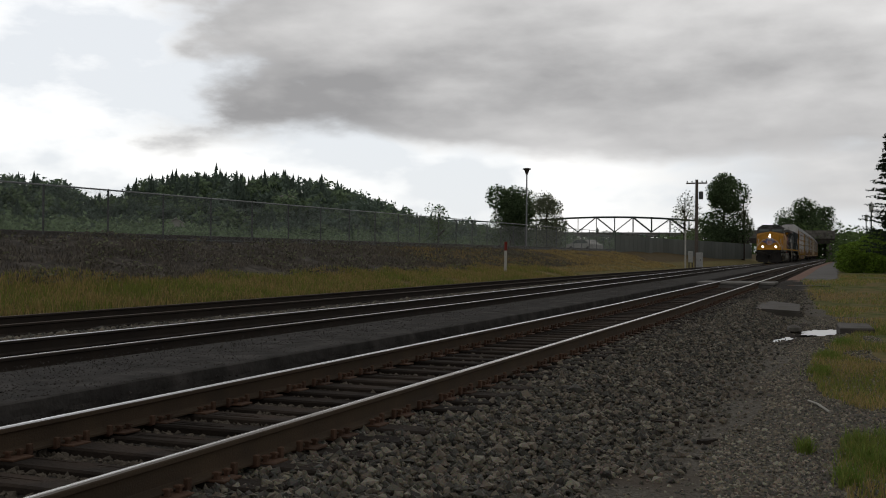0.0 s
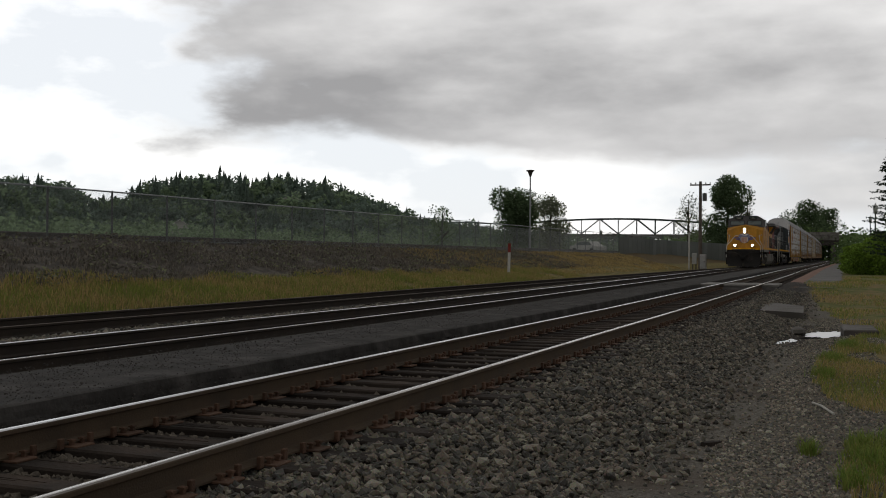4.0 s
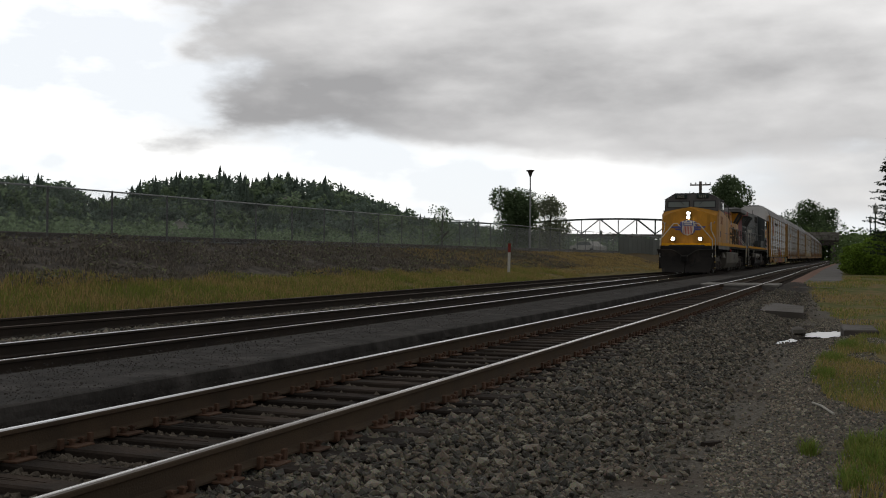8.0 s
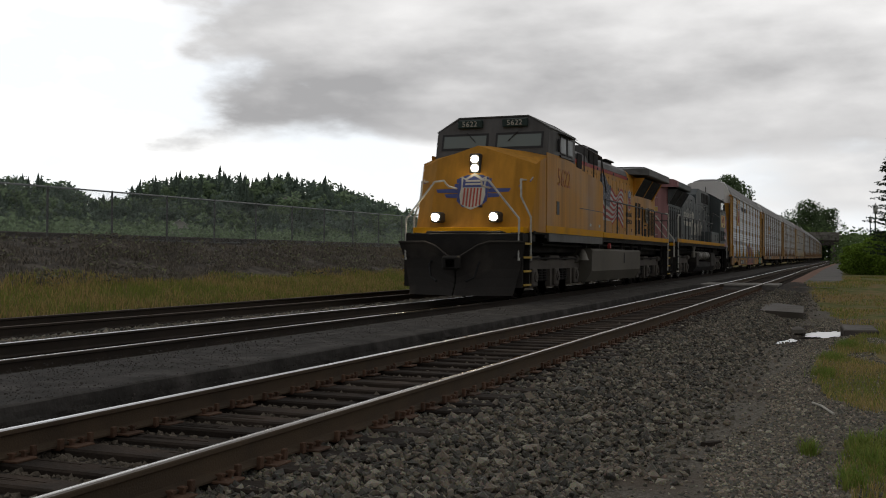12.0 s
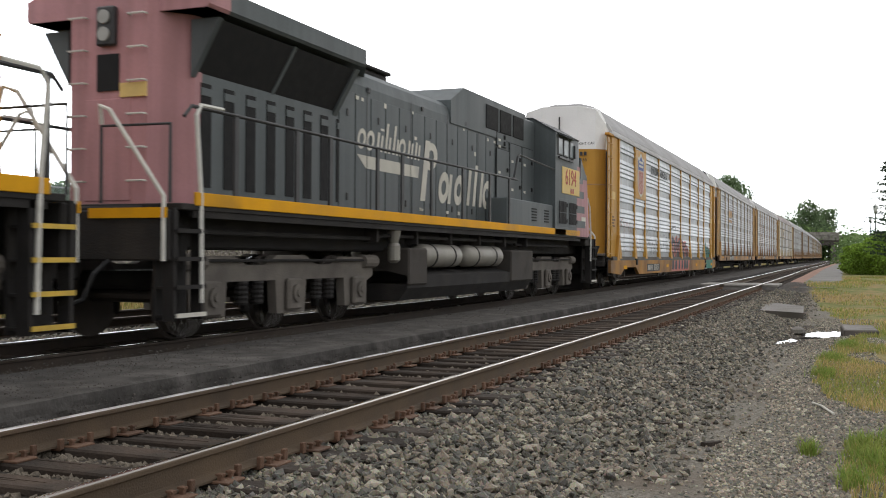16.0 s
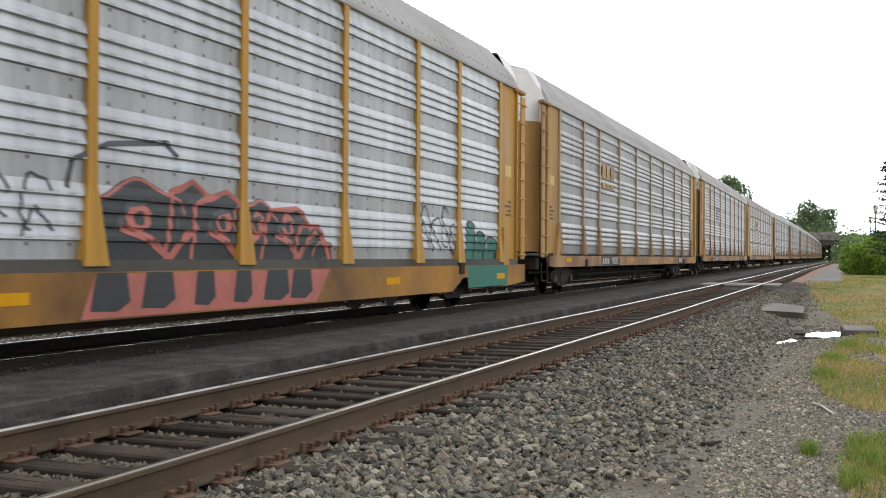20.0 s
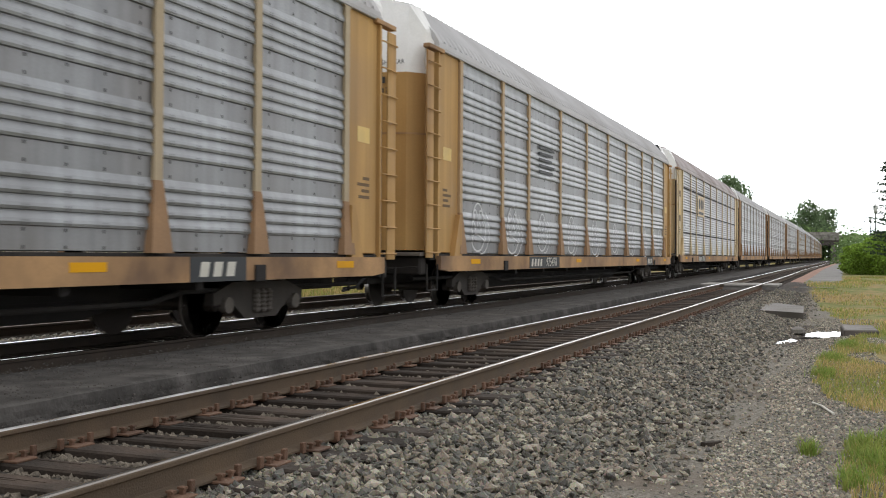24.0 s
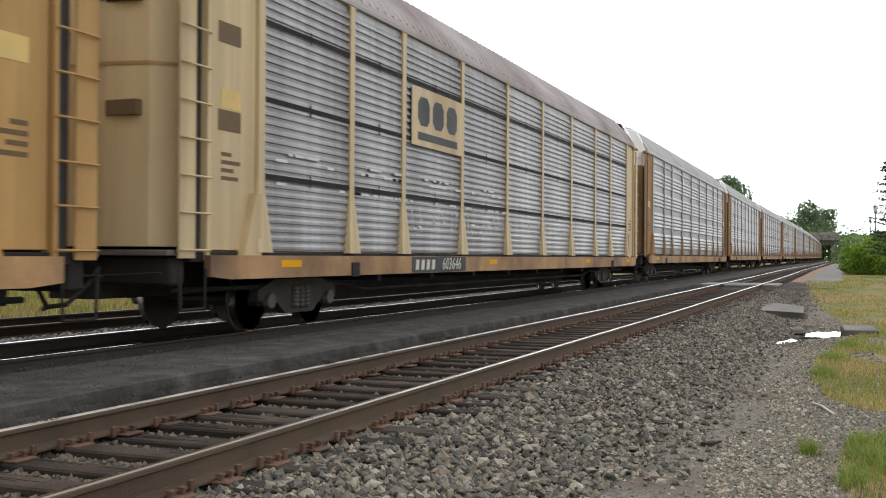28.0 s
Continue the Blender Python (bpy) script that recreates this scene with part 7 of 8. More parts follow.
def freight_truck(parent, yc):
    t = part("truck", Geo().box(-0.95, 0.95, -0.2, 0.2, 0.45, 0.75, c=0.04), M["undergear"], parent, "dark four-wheel freight truck", at=(0, yc, 0))
    for s in (-1, 1):
        g = Geo().prism([(-1.15, 0.42), (-1.15, 0.58), (-0.7, 0.72), (0.7, 0.72), (1.15, 0.58), (1.15, 0.42), (0.72, 0.44), (0.40, 0.22), (-0.40, 0.22), (-0.72, 0.44)], s * 0.98, s * 1.12, "x")
        part("side_frame", g, M["car_truck"], t)
        coil = [(0.29, 0.03)] + [(0.30 + 0.03 * k, 0.066 if k % 2 else 0.05) for k in range(11)] + [(0.62, 0.03)]
        for y in (-0.16, 0.0, 0.16):
            part("spring", Geo().lathe(coil, 8, (s * 1.14, y, 0), "z"), M["truck_grey"], t)
        for y in (-0.875, 0.875):
            part("bearing_cap", Geo().cyl((s * 1.08, y, 0.42), (s * 1.18, y, 0.42), 0.11, 12), M["truck_grey"], t)
    for y in (-0.875, 0.875):
        w = part("wheelset", CAR_WHEEL, None, t, at=(0, y, 0.42))
        WHEELS.append((w, (0, y, 0.42), 0.42))
    return t


ROOF = [(-1.56, 4.98), (-1.54, 5.10), (-1.42, 5.30), (-0.88, 5.88), (-0.45, 6.0), (0.45, 6.0), (0.88, 5.88), (1.42, 5.30), (1.54, 5.10), (1.56, 4.98)]


def autorack(label, panel, posts, ends, sill, roof, style="banded", low=False):
    t = thing("autorack", label, "railcar", "autoracks of the train")
    O = -CAR_L / 2
    z0 = 0.98 if low else 1.12
    # roof with cross ribs
    g = Geo().prism(ROOF, O + 1.3, -O - 1.3)
    k = 0
    y = O + 1.5
    while y < -O - 1.5:
        for (xa, za), (xb, zb) in zip(ROOF[1:-2], ROOF[2:-1]):
            g.add([(xa, y, za + 0.004), (xb, y, zb + 0.004), (xb, y + 0.06, zb + 0.05), (xa, y + 0.06, za + 0.05), (xb, y + 0.12, zb + 0.004), (xa, y + 0.12, za + 0.004)], [(0, 1, 2, 3), (3, 2, 4, 5)])
        y += 0.30
    part("roof", g, roof, t, "ribbed sheet-metal roof")
    for s in (-1, 1):
        part("eave_rail", Geo().box(s * 1.53 - 0.04, s * 1.53 + 0.03, O + 1.25, -O - 1.25, 4.95, 5.03, c=0.01), roof, t)
    # sides
    meshes = {}
    pm = post_mesh(z0, posts, posts if low or style == "slotted" else M["post_foot"])
    for a, b in zip(POSTS[:-1], POSTS[1:]):
        w = round(b - a, 2)
        if w not in meshes:
            meshes[w] = panel_mesh(w, z0, 4.95, style, panel)
        for s in (-1, 1):
            m = pose(s * 1.50, O + (a + b) / 2, 0, 0, 0, 0 if s > 0 else 180)
            part("side_panel", meshes[w], None, t, at=m)
    for y in POSTS:
        for s in (-1, 1):
            part("post", pm, None, t, at=pose(s * 1.50, O + y, 0, 0, 0, 0 if s > 0 else 180))
    # underframe
    for s in (-1, 1):
        if low:
            out = [(O + 0.9, 0.50), (O + 2.5, 0.42), (O + 3.1, 0.66), (O + 5.0, 0.66), (O + 5.6, 0.40), (-O - 5.6, 0.40), (-O - 5.0, 0.66), (-O - 3.1, 0.66), (-O - 2.5, 0.42), (-O - 0.9, 0.50), (-O - 0.9, 0.90), (O + 0.9, 0.90)]
        else:
            out = [(O + 1.25, 0.80), (O + 1.7, 0.76), (-O - 1.7, 0.76), (-O - 1.25, 0.80), (-O - 1.25, 1.06), (O + 1.25, 1.06)]
        part("side_sill", Geo().prism(out, s * 1.52, s * 1.62, "x"), sill, t, "rust-streaked side sill")
        if low:
            part("side_base", Geo().prism([(s * 1.50, 0.90), (s * 1.595, 0.90), (s * 1.57, 1.02), (s * 1.50, 1.03)], O + 1.4, -O - 1.4), M["base_strip"], t, "grimy dark strip above the sill")
        for k in range(9):
            y = O + 2.9 + 2.85 * k
            zz = (0.60, 0.72) if low else (0.90, 1.0)
            if k in (0, 3, 6, 8):
                part("reflector", Geo().box(s * 1.622 - 0.003, s * 1.622 + 0.003, y, y + 0.55, *zz), M["stripe_yellow"], t)
        part("jacking_pad", Geo().box(s * 1.55 - 0.05, s * 1.55 + 0.10, O + 5.0, O + 5.25, 0.74, 0.96, c=0.01), M["undergear"], t)
        part("jacking_pad", Geo().box(s * 1.55 - 0.05, s * 1.55 + 0.10, -O - 5.25, -O - 5.0, 0.74, 0.96, c=0.01), M["undergear"], t)
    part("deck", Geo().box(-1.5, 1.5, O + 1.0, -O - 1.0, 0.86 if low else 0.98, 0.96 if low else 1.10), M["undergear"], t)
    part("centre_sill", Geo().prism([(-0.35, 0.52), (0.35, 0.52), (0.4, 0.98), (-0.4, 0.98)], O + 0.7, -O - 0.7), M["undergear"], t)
    # Deep sill that also fills in the dark shadow below the deck.
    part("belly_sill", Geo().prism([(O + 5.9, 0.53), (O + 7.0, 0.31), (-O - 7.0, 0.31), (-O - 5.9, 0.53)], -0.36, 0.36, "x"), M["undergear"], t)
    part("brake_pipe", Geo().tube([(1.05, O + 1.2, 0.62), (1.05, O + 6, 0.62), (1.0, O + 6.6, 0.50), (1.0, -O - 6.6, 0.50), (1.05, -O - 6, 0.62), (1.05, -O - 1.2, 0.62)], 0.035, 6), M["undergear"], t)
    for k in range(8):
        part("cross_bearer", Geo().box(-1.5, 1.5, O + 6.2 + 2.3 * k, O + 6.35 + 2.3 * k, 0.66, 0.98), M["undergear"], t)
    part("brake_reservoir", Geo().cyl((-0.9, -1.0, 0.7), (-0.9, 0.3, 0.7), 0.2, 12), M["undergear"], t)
    # ends
    for e in (-1, 1):
        def ey(d):
            return e * (-O - d)
        door = Geo()
        outl = [(-1.46, 1.5), (-1.40, 0.95), (-1.15, 0.66), (-0.6, 0.55), (0.6, 0.55), (1.15, 0.66), (1.40, 0.95), (1.46, 1.5)]
        n = len(outl)
        vs = [(x, ey(d), z) for z in (1.02 if low else 1.16, 4.45) for x, d in outl]
        door.add(vs, [(i, i + 1, i + 1 + n, i + n) for i in range(n - 1)] + [tuple(range(n)), tuple(range(n, 2 * n))])
        d = part("end_door", door, ends, t, "painted steel end door")
        part("door_seam", Geo().box(-0.02, 0.02, min(ey(0.53), ey(0.56)), max(ey(0.53), ey(0.56)), 1.2, 5.5), M["rail_black"], d)
        part("door_band", Geo().add([(x * 1.004, ey(dd - 0.012), z) for z in (3.30, 3.34) for x, dd in outl], [(i, i + 1, i + 1 + n, i + n) for i in range(n - 1)]), M["sill_rust"], d)
        cap = Geo()
        top = {0: 5.0, 1: 5.28, 2: 5.72, 3: 5.86, 4: 5.86, 5: 5.72, 6: 5.28, 7: 5.0}
        vs = [(x, ey(dd), 4.45) for x, dd in outl] + [(x, ey(dd + (0.1 if 1 < i < 6 else 0)), top[i]) for i, (x, dd) in enumerate(outl)] + [(x * 0.95, ey(1.45), min(5.90, top[i] + 0.10)) for i, (x, dd) in enumerate(outl)]
        cap.add(vs, [(i, i + 1, i + 1 + n, i + n) for i in range(n - 1)] + [(n + i, n + i + 1, 2 * n + i + 1, 2 * n + i) for i in range(n - 1)])
        c = part("end_cap", cap, M["roof_white"], t, "white end cap under the roof")
        lettering("EXCESS HEIGHT CAR", 0.115, 0.003, M["sign_dark"], c, Matrix.Translation((0.62, ey(0.535), 4.62)) @ pose(0, 0, 0, 90, 0, 0 if e < 0 else 180))
        for s in (-1, 1):
            ya, yb = sorted((ey(1.35), ey(2.42)))
            part("end_panel", Geo().box(s * 1.47 - 0.03, s * 1.47 + 0.03, ya, yb, z0, 4.98, c=0.01), ends, t)
            part("corner_gusset", Geo().prism([(ey(2.0), z0 - 0.1), (ey(2.42), z0 - 0.1), (ey(2.42), z0 + 0.75), (ey(2.3), z0 + 0.75)], s * 1.48, s * 1.60, "x"), ends, t)
            ya, yb = sorted((ey(0.70), ey(1.02)))
            lad = part("ladder", Geo().box(s * 1.54 - 0.015, s * 1.54 + 0.015, ya, yb, 1.02, 4.85, c=0.006).box(s * 1.50 - 0.05, s * 1.50 + 0.05, min(ey(1.26), ey(1.32)), max(ey(1.26), ey(1.32)), 1.0, 4.95), ends, t)
            for k in range(9):
                z = 1.12 + 0.44 * k
                part("rung", Geo().tube([(s * 1.57, ey(0.70), z), (s * 1.59, ey(0.72), z), (s * 1.59, ey(1.28), z), (s * 1.54, ey(1.30), z)], 0.014, 6), ends, lad)
            part("top_bracket", Geo().box(s * 1.5 - 0.06, s * 1.5 + 0.08, *sorted((ey(0.75), ey(1.5))), 4.90, 4.98, c=0.01), sill, t)
            part("warning_label", Geo().box(s * 1.50 - 0.002, s * 1.50 + 0.004, *sorted((ey(1.62), ey(2.05))), 2.9, 3.15), M["patch_yellow"], t)
            for k in range(4):
                part("stencil_line", Geo().box(s * 1.50 - 0.002, s * 1.50 + 0.003, *sorted((ey(1.62), ey((2.0, 1.9, 2.05, 1.85)[k]))), 2.0 + 0.1 * k, 2.05 + 0.1 * k), M["label_brown"], t)
            # Solid black box painting the shaded gap between ladder and end door.
            part("corner_recess", Geo().box(s * 1.40 - 0.05, s * 1.40 + 0.05, *sorted((ey(1.03), ey(1.30))), z0, 4.40), M["rail_black"], t)
            part("stirrup_step", Geo().tube([(s * 1.56, ey(0.7), 0.9), (s * 1.56, ey(0.72), 0.42), (s * 1.56, ey(1.2), 0.42), (s * 1.56, ey(1.22), 0.9)], 0.02, 6), M["undergear"], t)
        part("buffer_beam", Geo().box(-1.42, 1.42, *sorted((ey(0.72), ey(1.0))), 0.70, 1.05, c=0.03), M["undergear"], t)
        part("end_platform", Geo().box(-1.48, 1.48, *sorted((ey(0.58), ey(1.4))), 1.05, 1.12, c=0.01), M["truck_grey"], t)
        cp = part("coupler", Geo().box(-0.13, 0.13, *sorted((ey(0.0), ey(0.7))), 0.74, 0.98, c=0.03).box(-0.2, 0.2, *sorted((ey(-0.06), ey(0.25))), 0.70, 1.02, c=0.05), M["undergear"], t)
        part("air_hose", Geo().tube([(0.5, ey(0.6), 0.9), (0.5, ey(0.4), 0.7), (0.4, ey(0.15), 0.48), (0.2, ey(0.0), 0.45)], 0.028, 6), M["black_rubber"], cp)
        part("uncoupling_lever", Geo().tube([(1.45, ey(0.5), 0.85), (0.5, ey(0.45), 0.8), (0.1, ey(0.2), 0.9)], 0.016, 5), M["undergear"], cp)
    for e in (-1, 1):
        freight_truck(t, e * 10.05)
    return t


def end_number(t, text):
    """The running number under its mark on the leading end door."""
    O = -CAR_L / 2
    for k in range(4):
        part("mark_block", Geo().box(0.42 + 0.13 * k, 0.51 + 0.13 * k, O + 0.532, O + 0.54, 4.24, 4.36), M["sign_dark"], t)
    lettering(text, 0.15, 0.003, M["sign_dark"], t, Matrix.Translation((0.68, O + 0.535, 4.10)) @ pose(0, 0, 0, 90, 0, 0), spread=1.1)


def sill_number(t, y, text, low=False, bars=4):
    end_number(t, text)
    z = 0.62 if low else 0.91
    p = part("number_panel", Geo().box(1.618, 1.626, y - 1.35, y + 1.35, z - 0.14, z + 0.14), M["sign_dark"], t, "dark number panel with white figures")
    for k in range(bars):
        yy = y - 1.2 + 0.25 * k
        g = Geo().add([(1.628, yy, z - 0.09), (1.628, yy + 0.14, z - 0.09), (1.628, yy + 0.17, z + 0.09), (1.628, yy + 0.03, z + 0.09)], [(0, 1, 2, 3)])
        part("mark_block", g, M["faded_white"], p)
    lettering(text, 0.32, 0.002, M["faded_white"], p, Matrix.Translation((1.629, y + 0.55, z)) @ SIDE, spread=1.05, shear=0.25)


def outline(parent, pts, r, mat, label="", x=1.540, closed=True, z0=None):
    """A sprayed line that follows the ribbed side."""
    z0 = FOOT if z0 is None else z0
    g = Geo()
    src = [Vector(p) for p in (pts + [pts[0], pts[1]] if closed else pts)]
    q = []
    for a, b in zip(src[:-1], src[1:]):
        n = max(1, math.ceil((b - a).length / 0.05))
        q += [a.lerp(b, i / n) for i in range(n)]
    q.append(src[-1])
    rows = []
    for k, p in enumerate(q):
        d = q[min(k + 1, len(q) - 1)] - q[max(k - 1, 0)]
        n = Vector((-d.y, d.x)).normalized() * r if d.length > 1e-6 else Vector((0, r))
        rows.append([(sheet_x(w.y, z0) + 0.010 + (x - 1.540), w.x, w.y) for w in (p + n, p, p - n)])
    g.ribbon(rows)
    return part("sprayed_line", g, mat, parent, label)


FOOT = 0.98        # lower edge of the side sheets that the sprayed marks lie on


def oval(y, z, w, h, n=18, wob=0.06, seed=1):
    rng = random.Random(seed)
    return [(y + w * math.cos(6.283 * i / n) * (1 + rng.uniform(-wob, wob)), z + h * math.sin(6.283 * i / n) * (1 + rng.uniform(-wob, wob))) for i in range(n)]


def draped(parent, pts, mat, lift, label=""):
    """A sprayed patch lying on the ribs; every level cuts it in one span."""
    g = Geo()
    lo, hi = min(p[1] for p in pts), max(p[1] for p in pts)
    zs = sorted({round(lo + 0.004, 4), round(hi - 0.004, 4)} | {b for a, b in sheet_line(FOOT, 4.95)[0] if lo + 0.006 < b < hi - 0.006} | {lo + (hi - lo) * i / 14 for i in range(1, 14)})
    rows = []
    for z in zs:
        cut = [a[0] + (b[0] - a[0]) * (z - a[1]) / (b[1] - a[1]) for a, b in zip(pts, pts[1:] + pts[:1]) if (a[1] - z) * (b[1] - z) < 0]
        if len(cut) >= 2:
            x = sheet_x(z, FOOT) + 0.004 + lift
            rows.append([(x, min(cut), z), (x, max(cut), z)])
    g.ribbon(rows)
    return part("sprayed_patch", g, mat, parent, label)


def filled(parent, pts, mat, x, label=""):
    if x < 1.60:
        return draped(parent, pts, mat, x - 1.540, label)
    g = Geo()
    cy, cz = sum(p[0] for p in pts) / len(pts), sum(p[1] for p in pts) / len(pts)
    n = len(pts)
    g.add([(x, cy, cz)] + [(x, *p) for p in pts], [(0, i + 1, (i + 1) % n + 1) for i in range(n)])
    return part("sprayed_patch", g, mat, parent, label)


def scrawl(parent, y0, y1, z, h, mat, seed, r=0.03, x=1.540):
    rng = random.Random(seed)
    y = y0
    while y < y1:
        w = rng.uniform(0.3, 0.5)
        pts = [(y + w * rng.random(), z + h * rng.uniform(-0.5, 0.5)) for _ in range(5)]
        pts.sort(key=lambda p: p[0] + 0.3 * p[1])
        outline(parent, pts, r, mat, x=x, closed=False)
        y += w + 0.08


def build_cars():
    global FOOT, LAPPED
    O = -CAR_L / 2
    LAPPED = True
    # the first car: yellow posts, a shield panel and sprayed lettering
    c1 = autorack("silver ribbed autorack with deep yellow posts and sprayed graffiti", M["car_silver"], M["car_yellow"], M["car_yellow"], M["sill_yellow"], M["roof_grey"], low=True)
    p = part("sign_panel", Geo().box(1.55, 1.558, O + 5.15, O + 7.15, 3.12, 4.88), M["car_yellow"], c1, "yellow panel with a shield emblem")
    stripes_shield(c1, O + 6.15, 4.0, 1.15, 1.5, 1.559, "shield emblem on the sign panel")
    lettering("BUILDING AMERICA", 0.42, 0.003, M["sign_dark"], c1, Matrix.Translation((1.540, O + 10.2, 4.35)) @ SIDE)
    sill_number(c1, O + 8.5, "853635", True)
    # a row of wide, overlapping rounded sprayed shapes, pink-edged over a dark fill
    rng = random.Random(41)

    def arch(y, w, foot, top, lean, wob=0.04):
        n = 16
        pts = [(y - w, foot)]
        for i in range(n + 1):
            a = math.pi * (1 - i / n)
            pts.append((y + w * math.cos(a) * (1 + 0.08 * math.sin(3 * a)) + lean, top - w * 0.7 + w * 0.7 * math.sin(a) ** 0.8 + wob * math.sin(5 * a + y)))
        return pts + [(y + w * 1.05, foot)]

    spots = [(14.95, 0.80, 2.42), (15.95, 0.42, 2.46), (16.75, 0.62, 2.38), (17.65, 0.52, 2.32), (18.55, 0.62, 2.28), (19.35, 0.40, 2.05), (19.85, 0.28, 1.80)]
    for k, (y, w, top) in enumerate(spots):
        y, w, top = O + 13.75 + (y - 14.95) * 0.86, w * 0.9, top - 0.58
        x = 1.540 + 0.0022 * k
        lean = rng.uniform(-0.05, 0.12)
        filled(c1, arch(y, w + 0.07, 1.0, top + 0.07, lean), M["graffiti_red"] if k % 3 else M["graffiti_slate"], x, "pink-edged dark sprayed shape")
        filled(c1, arch(y, w, 1.0, top, lean), M["graffiti_black"], x + 0.0008)
        outline(c1, arch(y, w + 0.04, 1.3, top + 0.04, lean)[1:-2], 0.018, M["graffiti_red"], x=x + 0.0014, closed=False)
        if w > 0.45:
            filled(c1, oval(y + rng.uniform(-0.1, 0.15), 1.50, w * 0.30, 0.17, 12, 0.1, k), M["graffiti_red"], x + 0.0014)
            filled(c1, oval(y + rng.uniform(-0.05, 0.1), 1.48, w * 0.14, 0.09, 10, 0.1, k + 9), M["graffiti_black"], x + 0.0018)
        outline(c1, [(y - w * 0.9, 1.02), (y - w * 0.1, 1.30), (y + w * 0.5, 1.42)] if k % 2 else [(y + w * 0.8, 1.02), (y + w * 0.2, 1.26), (y - w * 0.5, 1.38)], 0.05, M["graffiti_red"], x=x + 0.0016, closed=False)
        outline(c1, [(y - w * 0.6, top - 0.5), (y - w * 0.3, top - 0.22), (y + w * 0.3, top - 0.16)], 0.03, M["graffiti_slate"], x=x + 0.0016, closed=False)
    filled(c1, [(O + 12.7, 0.42), (O + 17.6, 0.42), (O + 18.0, 0.88), (O + 12.9, 0.88)], M["graffiti_red"], 1.624)
    for k in range(6):
        y = O + 13.2 + 0.80 * k + rng.uniform(-0.1, 0.1)
        w = rng.uniform(0.2, 0.34)
        filled(c1, [(y - w, 0.50), (y - w * 0.7, 0.89), (y + w * 0.9, 0.89), (y + w * 1.1, 0.58), (y + w * 0.4, 0.48)], M["graffiti_black"], 1.627)
    outline(c1, [(O + 12.6, 1.75), (O + 12.7, 2.05), (O + 13.2, 2.25), (O + 14.2, 2.36), (O + 14.4, 2.2)], 0.03, M["graffiti_slate"], x=1.539, closed=False)
    for k, (y, w, top) in enumerate(((24.25, 0.22, 1.80), (24.8, 0.32, 1.60), (25.5, 0.42, 1.50), (26.05, 0.22, 1.34))):
        x = 1.540 + 0.002 * k
        filled(c1, arch(O + y, w, 0.99, top, 0.03, 0.0), M["graffiti_green"], x, "green sprayed rounded shape")
        outline(c1, arch(O + y, w, 1.0, top, 0.03, 0.0), 0.022, M["graffiti_black"], x=x + 0.001, closed=False)
        outline(c1, arch(O + y, w * 0.72, 1.15, top - 0.09, 0.03, 0.0)[2:6], 0.012, M["graffiti_daylight_white"], x=x + 0.001, closed=False)
        if k in (1, 2):
            outline(c1, oval(O + y + 0.02, 1.28, w * 0.28, 0.11, 12, 0.08, k), 0.02, M["graffiti_black"], x=x + 0.001)
    filled(c1, [(O + 23.9, 0.45), (O + 26.4, 0.45), (O + 26.5, 0.9), (O + 23.9, 0.9)], M["graffiti_green"], 1.624)
    for k, (y, z, w, h) in enumerate(((3.1, 1.75, 0.35, 0.55), (3.9, 1.65, 0.5, 0.5), (4.6, 1.5, 0.25, 0.45), (5.9, 1.7, 0.3, 0.35), (6.5, 1.6, 0.35, 0.3))):
        outline(c1, oval(O + y, z, w, h, 14, 0.14, k + 30)[k:k + 10], 0.013, M["graffiti_faint"], "thin faded red sprayed loop", closed=False)
    scrawl(c1, O + 2.7, O + 5.0, 2.1, 0.3, M["graffiti_faint"], 3, 0.013)
    for k, (y, z, w, h) in enumerate(((8.0, 1.75, 0.30, 0.42), (8.75, 1.6, 0.32, 0.55), (9.5, 1.72, 0.36, 0.5), (10.6, 1.6, 0.28, 0.3), (11.5, 1.65, 0.3, 0.28), (12.2, 1.55, 0.22, 0.3))):
        outline(c1, oval(O + y, z, w, h, 13, 0.16, k + 50)[k % 4:k % 4 + 9], 0.014, M["graffiti_slate"], "thin dark sprayed loop", closed=False)
        outline(c1, [(O + y - w, z - h), (O + y - 0.2 * w, z), (O + y + w, z - h * 0.8)], 0.013, M["graffiti_slate"], closed=False)
    for k, (y, z, w, h) in enumerate(((21.9, 1.6, 0.22, 0.4), (22.4, 1.5, 0.28, 0.32), (22.95, 1.58, 0.25, 0.4), (23.3, 1.45, 0.2, 0.3))):
        outline(c1, oval(O + y, z, w, h, 13, 0.2, k + 70)[k:k + 9], 0.018, M["graffiti_slate"], "thin dark sprayed loop", closed=False)
        outline(c1, [(O + y - w, z + h * 0.6), (O + y + 0.2 * w, z - 0.1), (O + y + w, z - h)], 0.016, M["graffiti_slate"], closed=False)
    FOOT, LAPPED = 1.12, False
    TRAIN.append((c1, 22.7 + CAR_L * 0.5, False))
    # second: weathered grey
    c2 = autorack("weathered grey autorack with tan posts", M["car_grey"], M["post_mid"], M["car_orange"], M["sill_rust"], M["roof_grey"])
    sill_number(c2, O + 8.4, "980082")
    for k in range(3):
        for za, zb in ((3.5, 3.95), (3.2, 3.35)):
            part("faded_mark", Geo().box(1.530, 1.540, O + 7.5 + 0.6 * k, O + 7.95 + 0.6 * k, za, zb), M["car_orange"], c2, "faded orange painted mark")
    sign_block(c2, O + 22.6)
    TRAIN.append((c2, 22.7 + CAR_L * 1.5, False))
    # third: grey, with a row of sprayed white ovals
    c3 = autorack("grey autorack with orange-tan posts and a row of white sprayed ovals", M["car_grey"], M["post_tan"], M["car_orange"], M["sill_rust"], M["roof_grey"])
    sill_number(c3, O + 8.3, "975476")
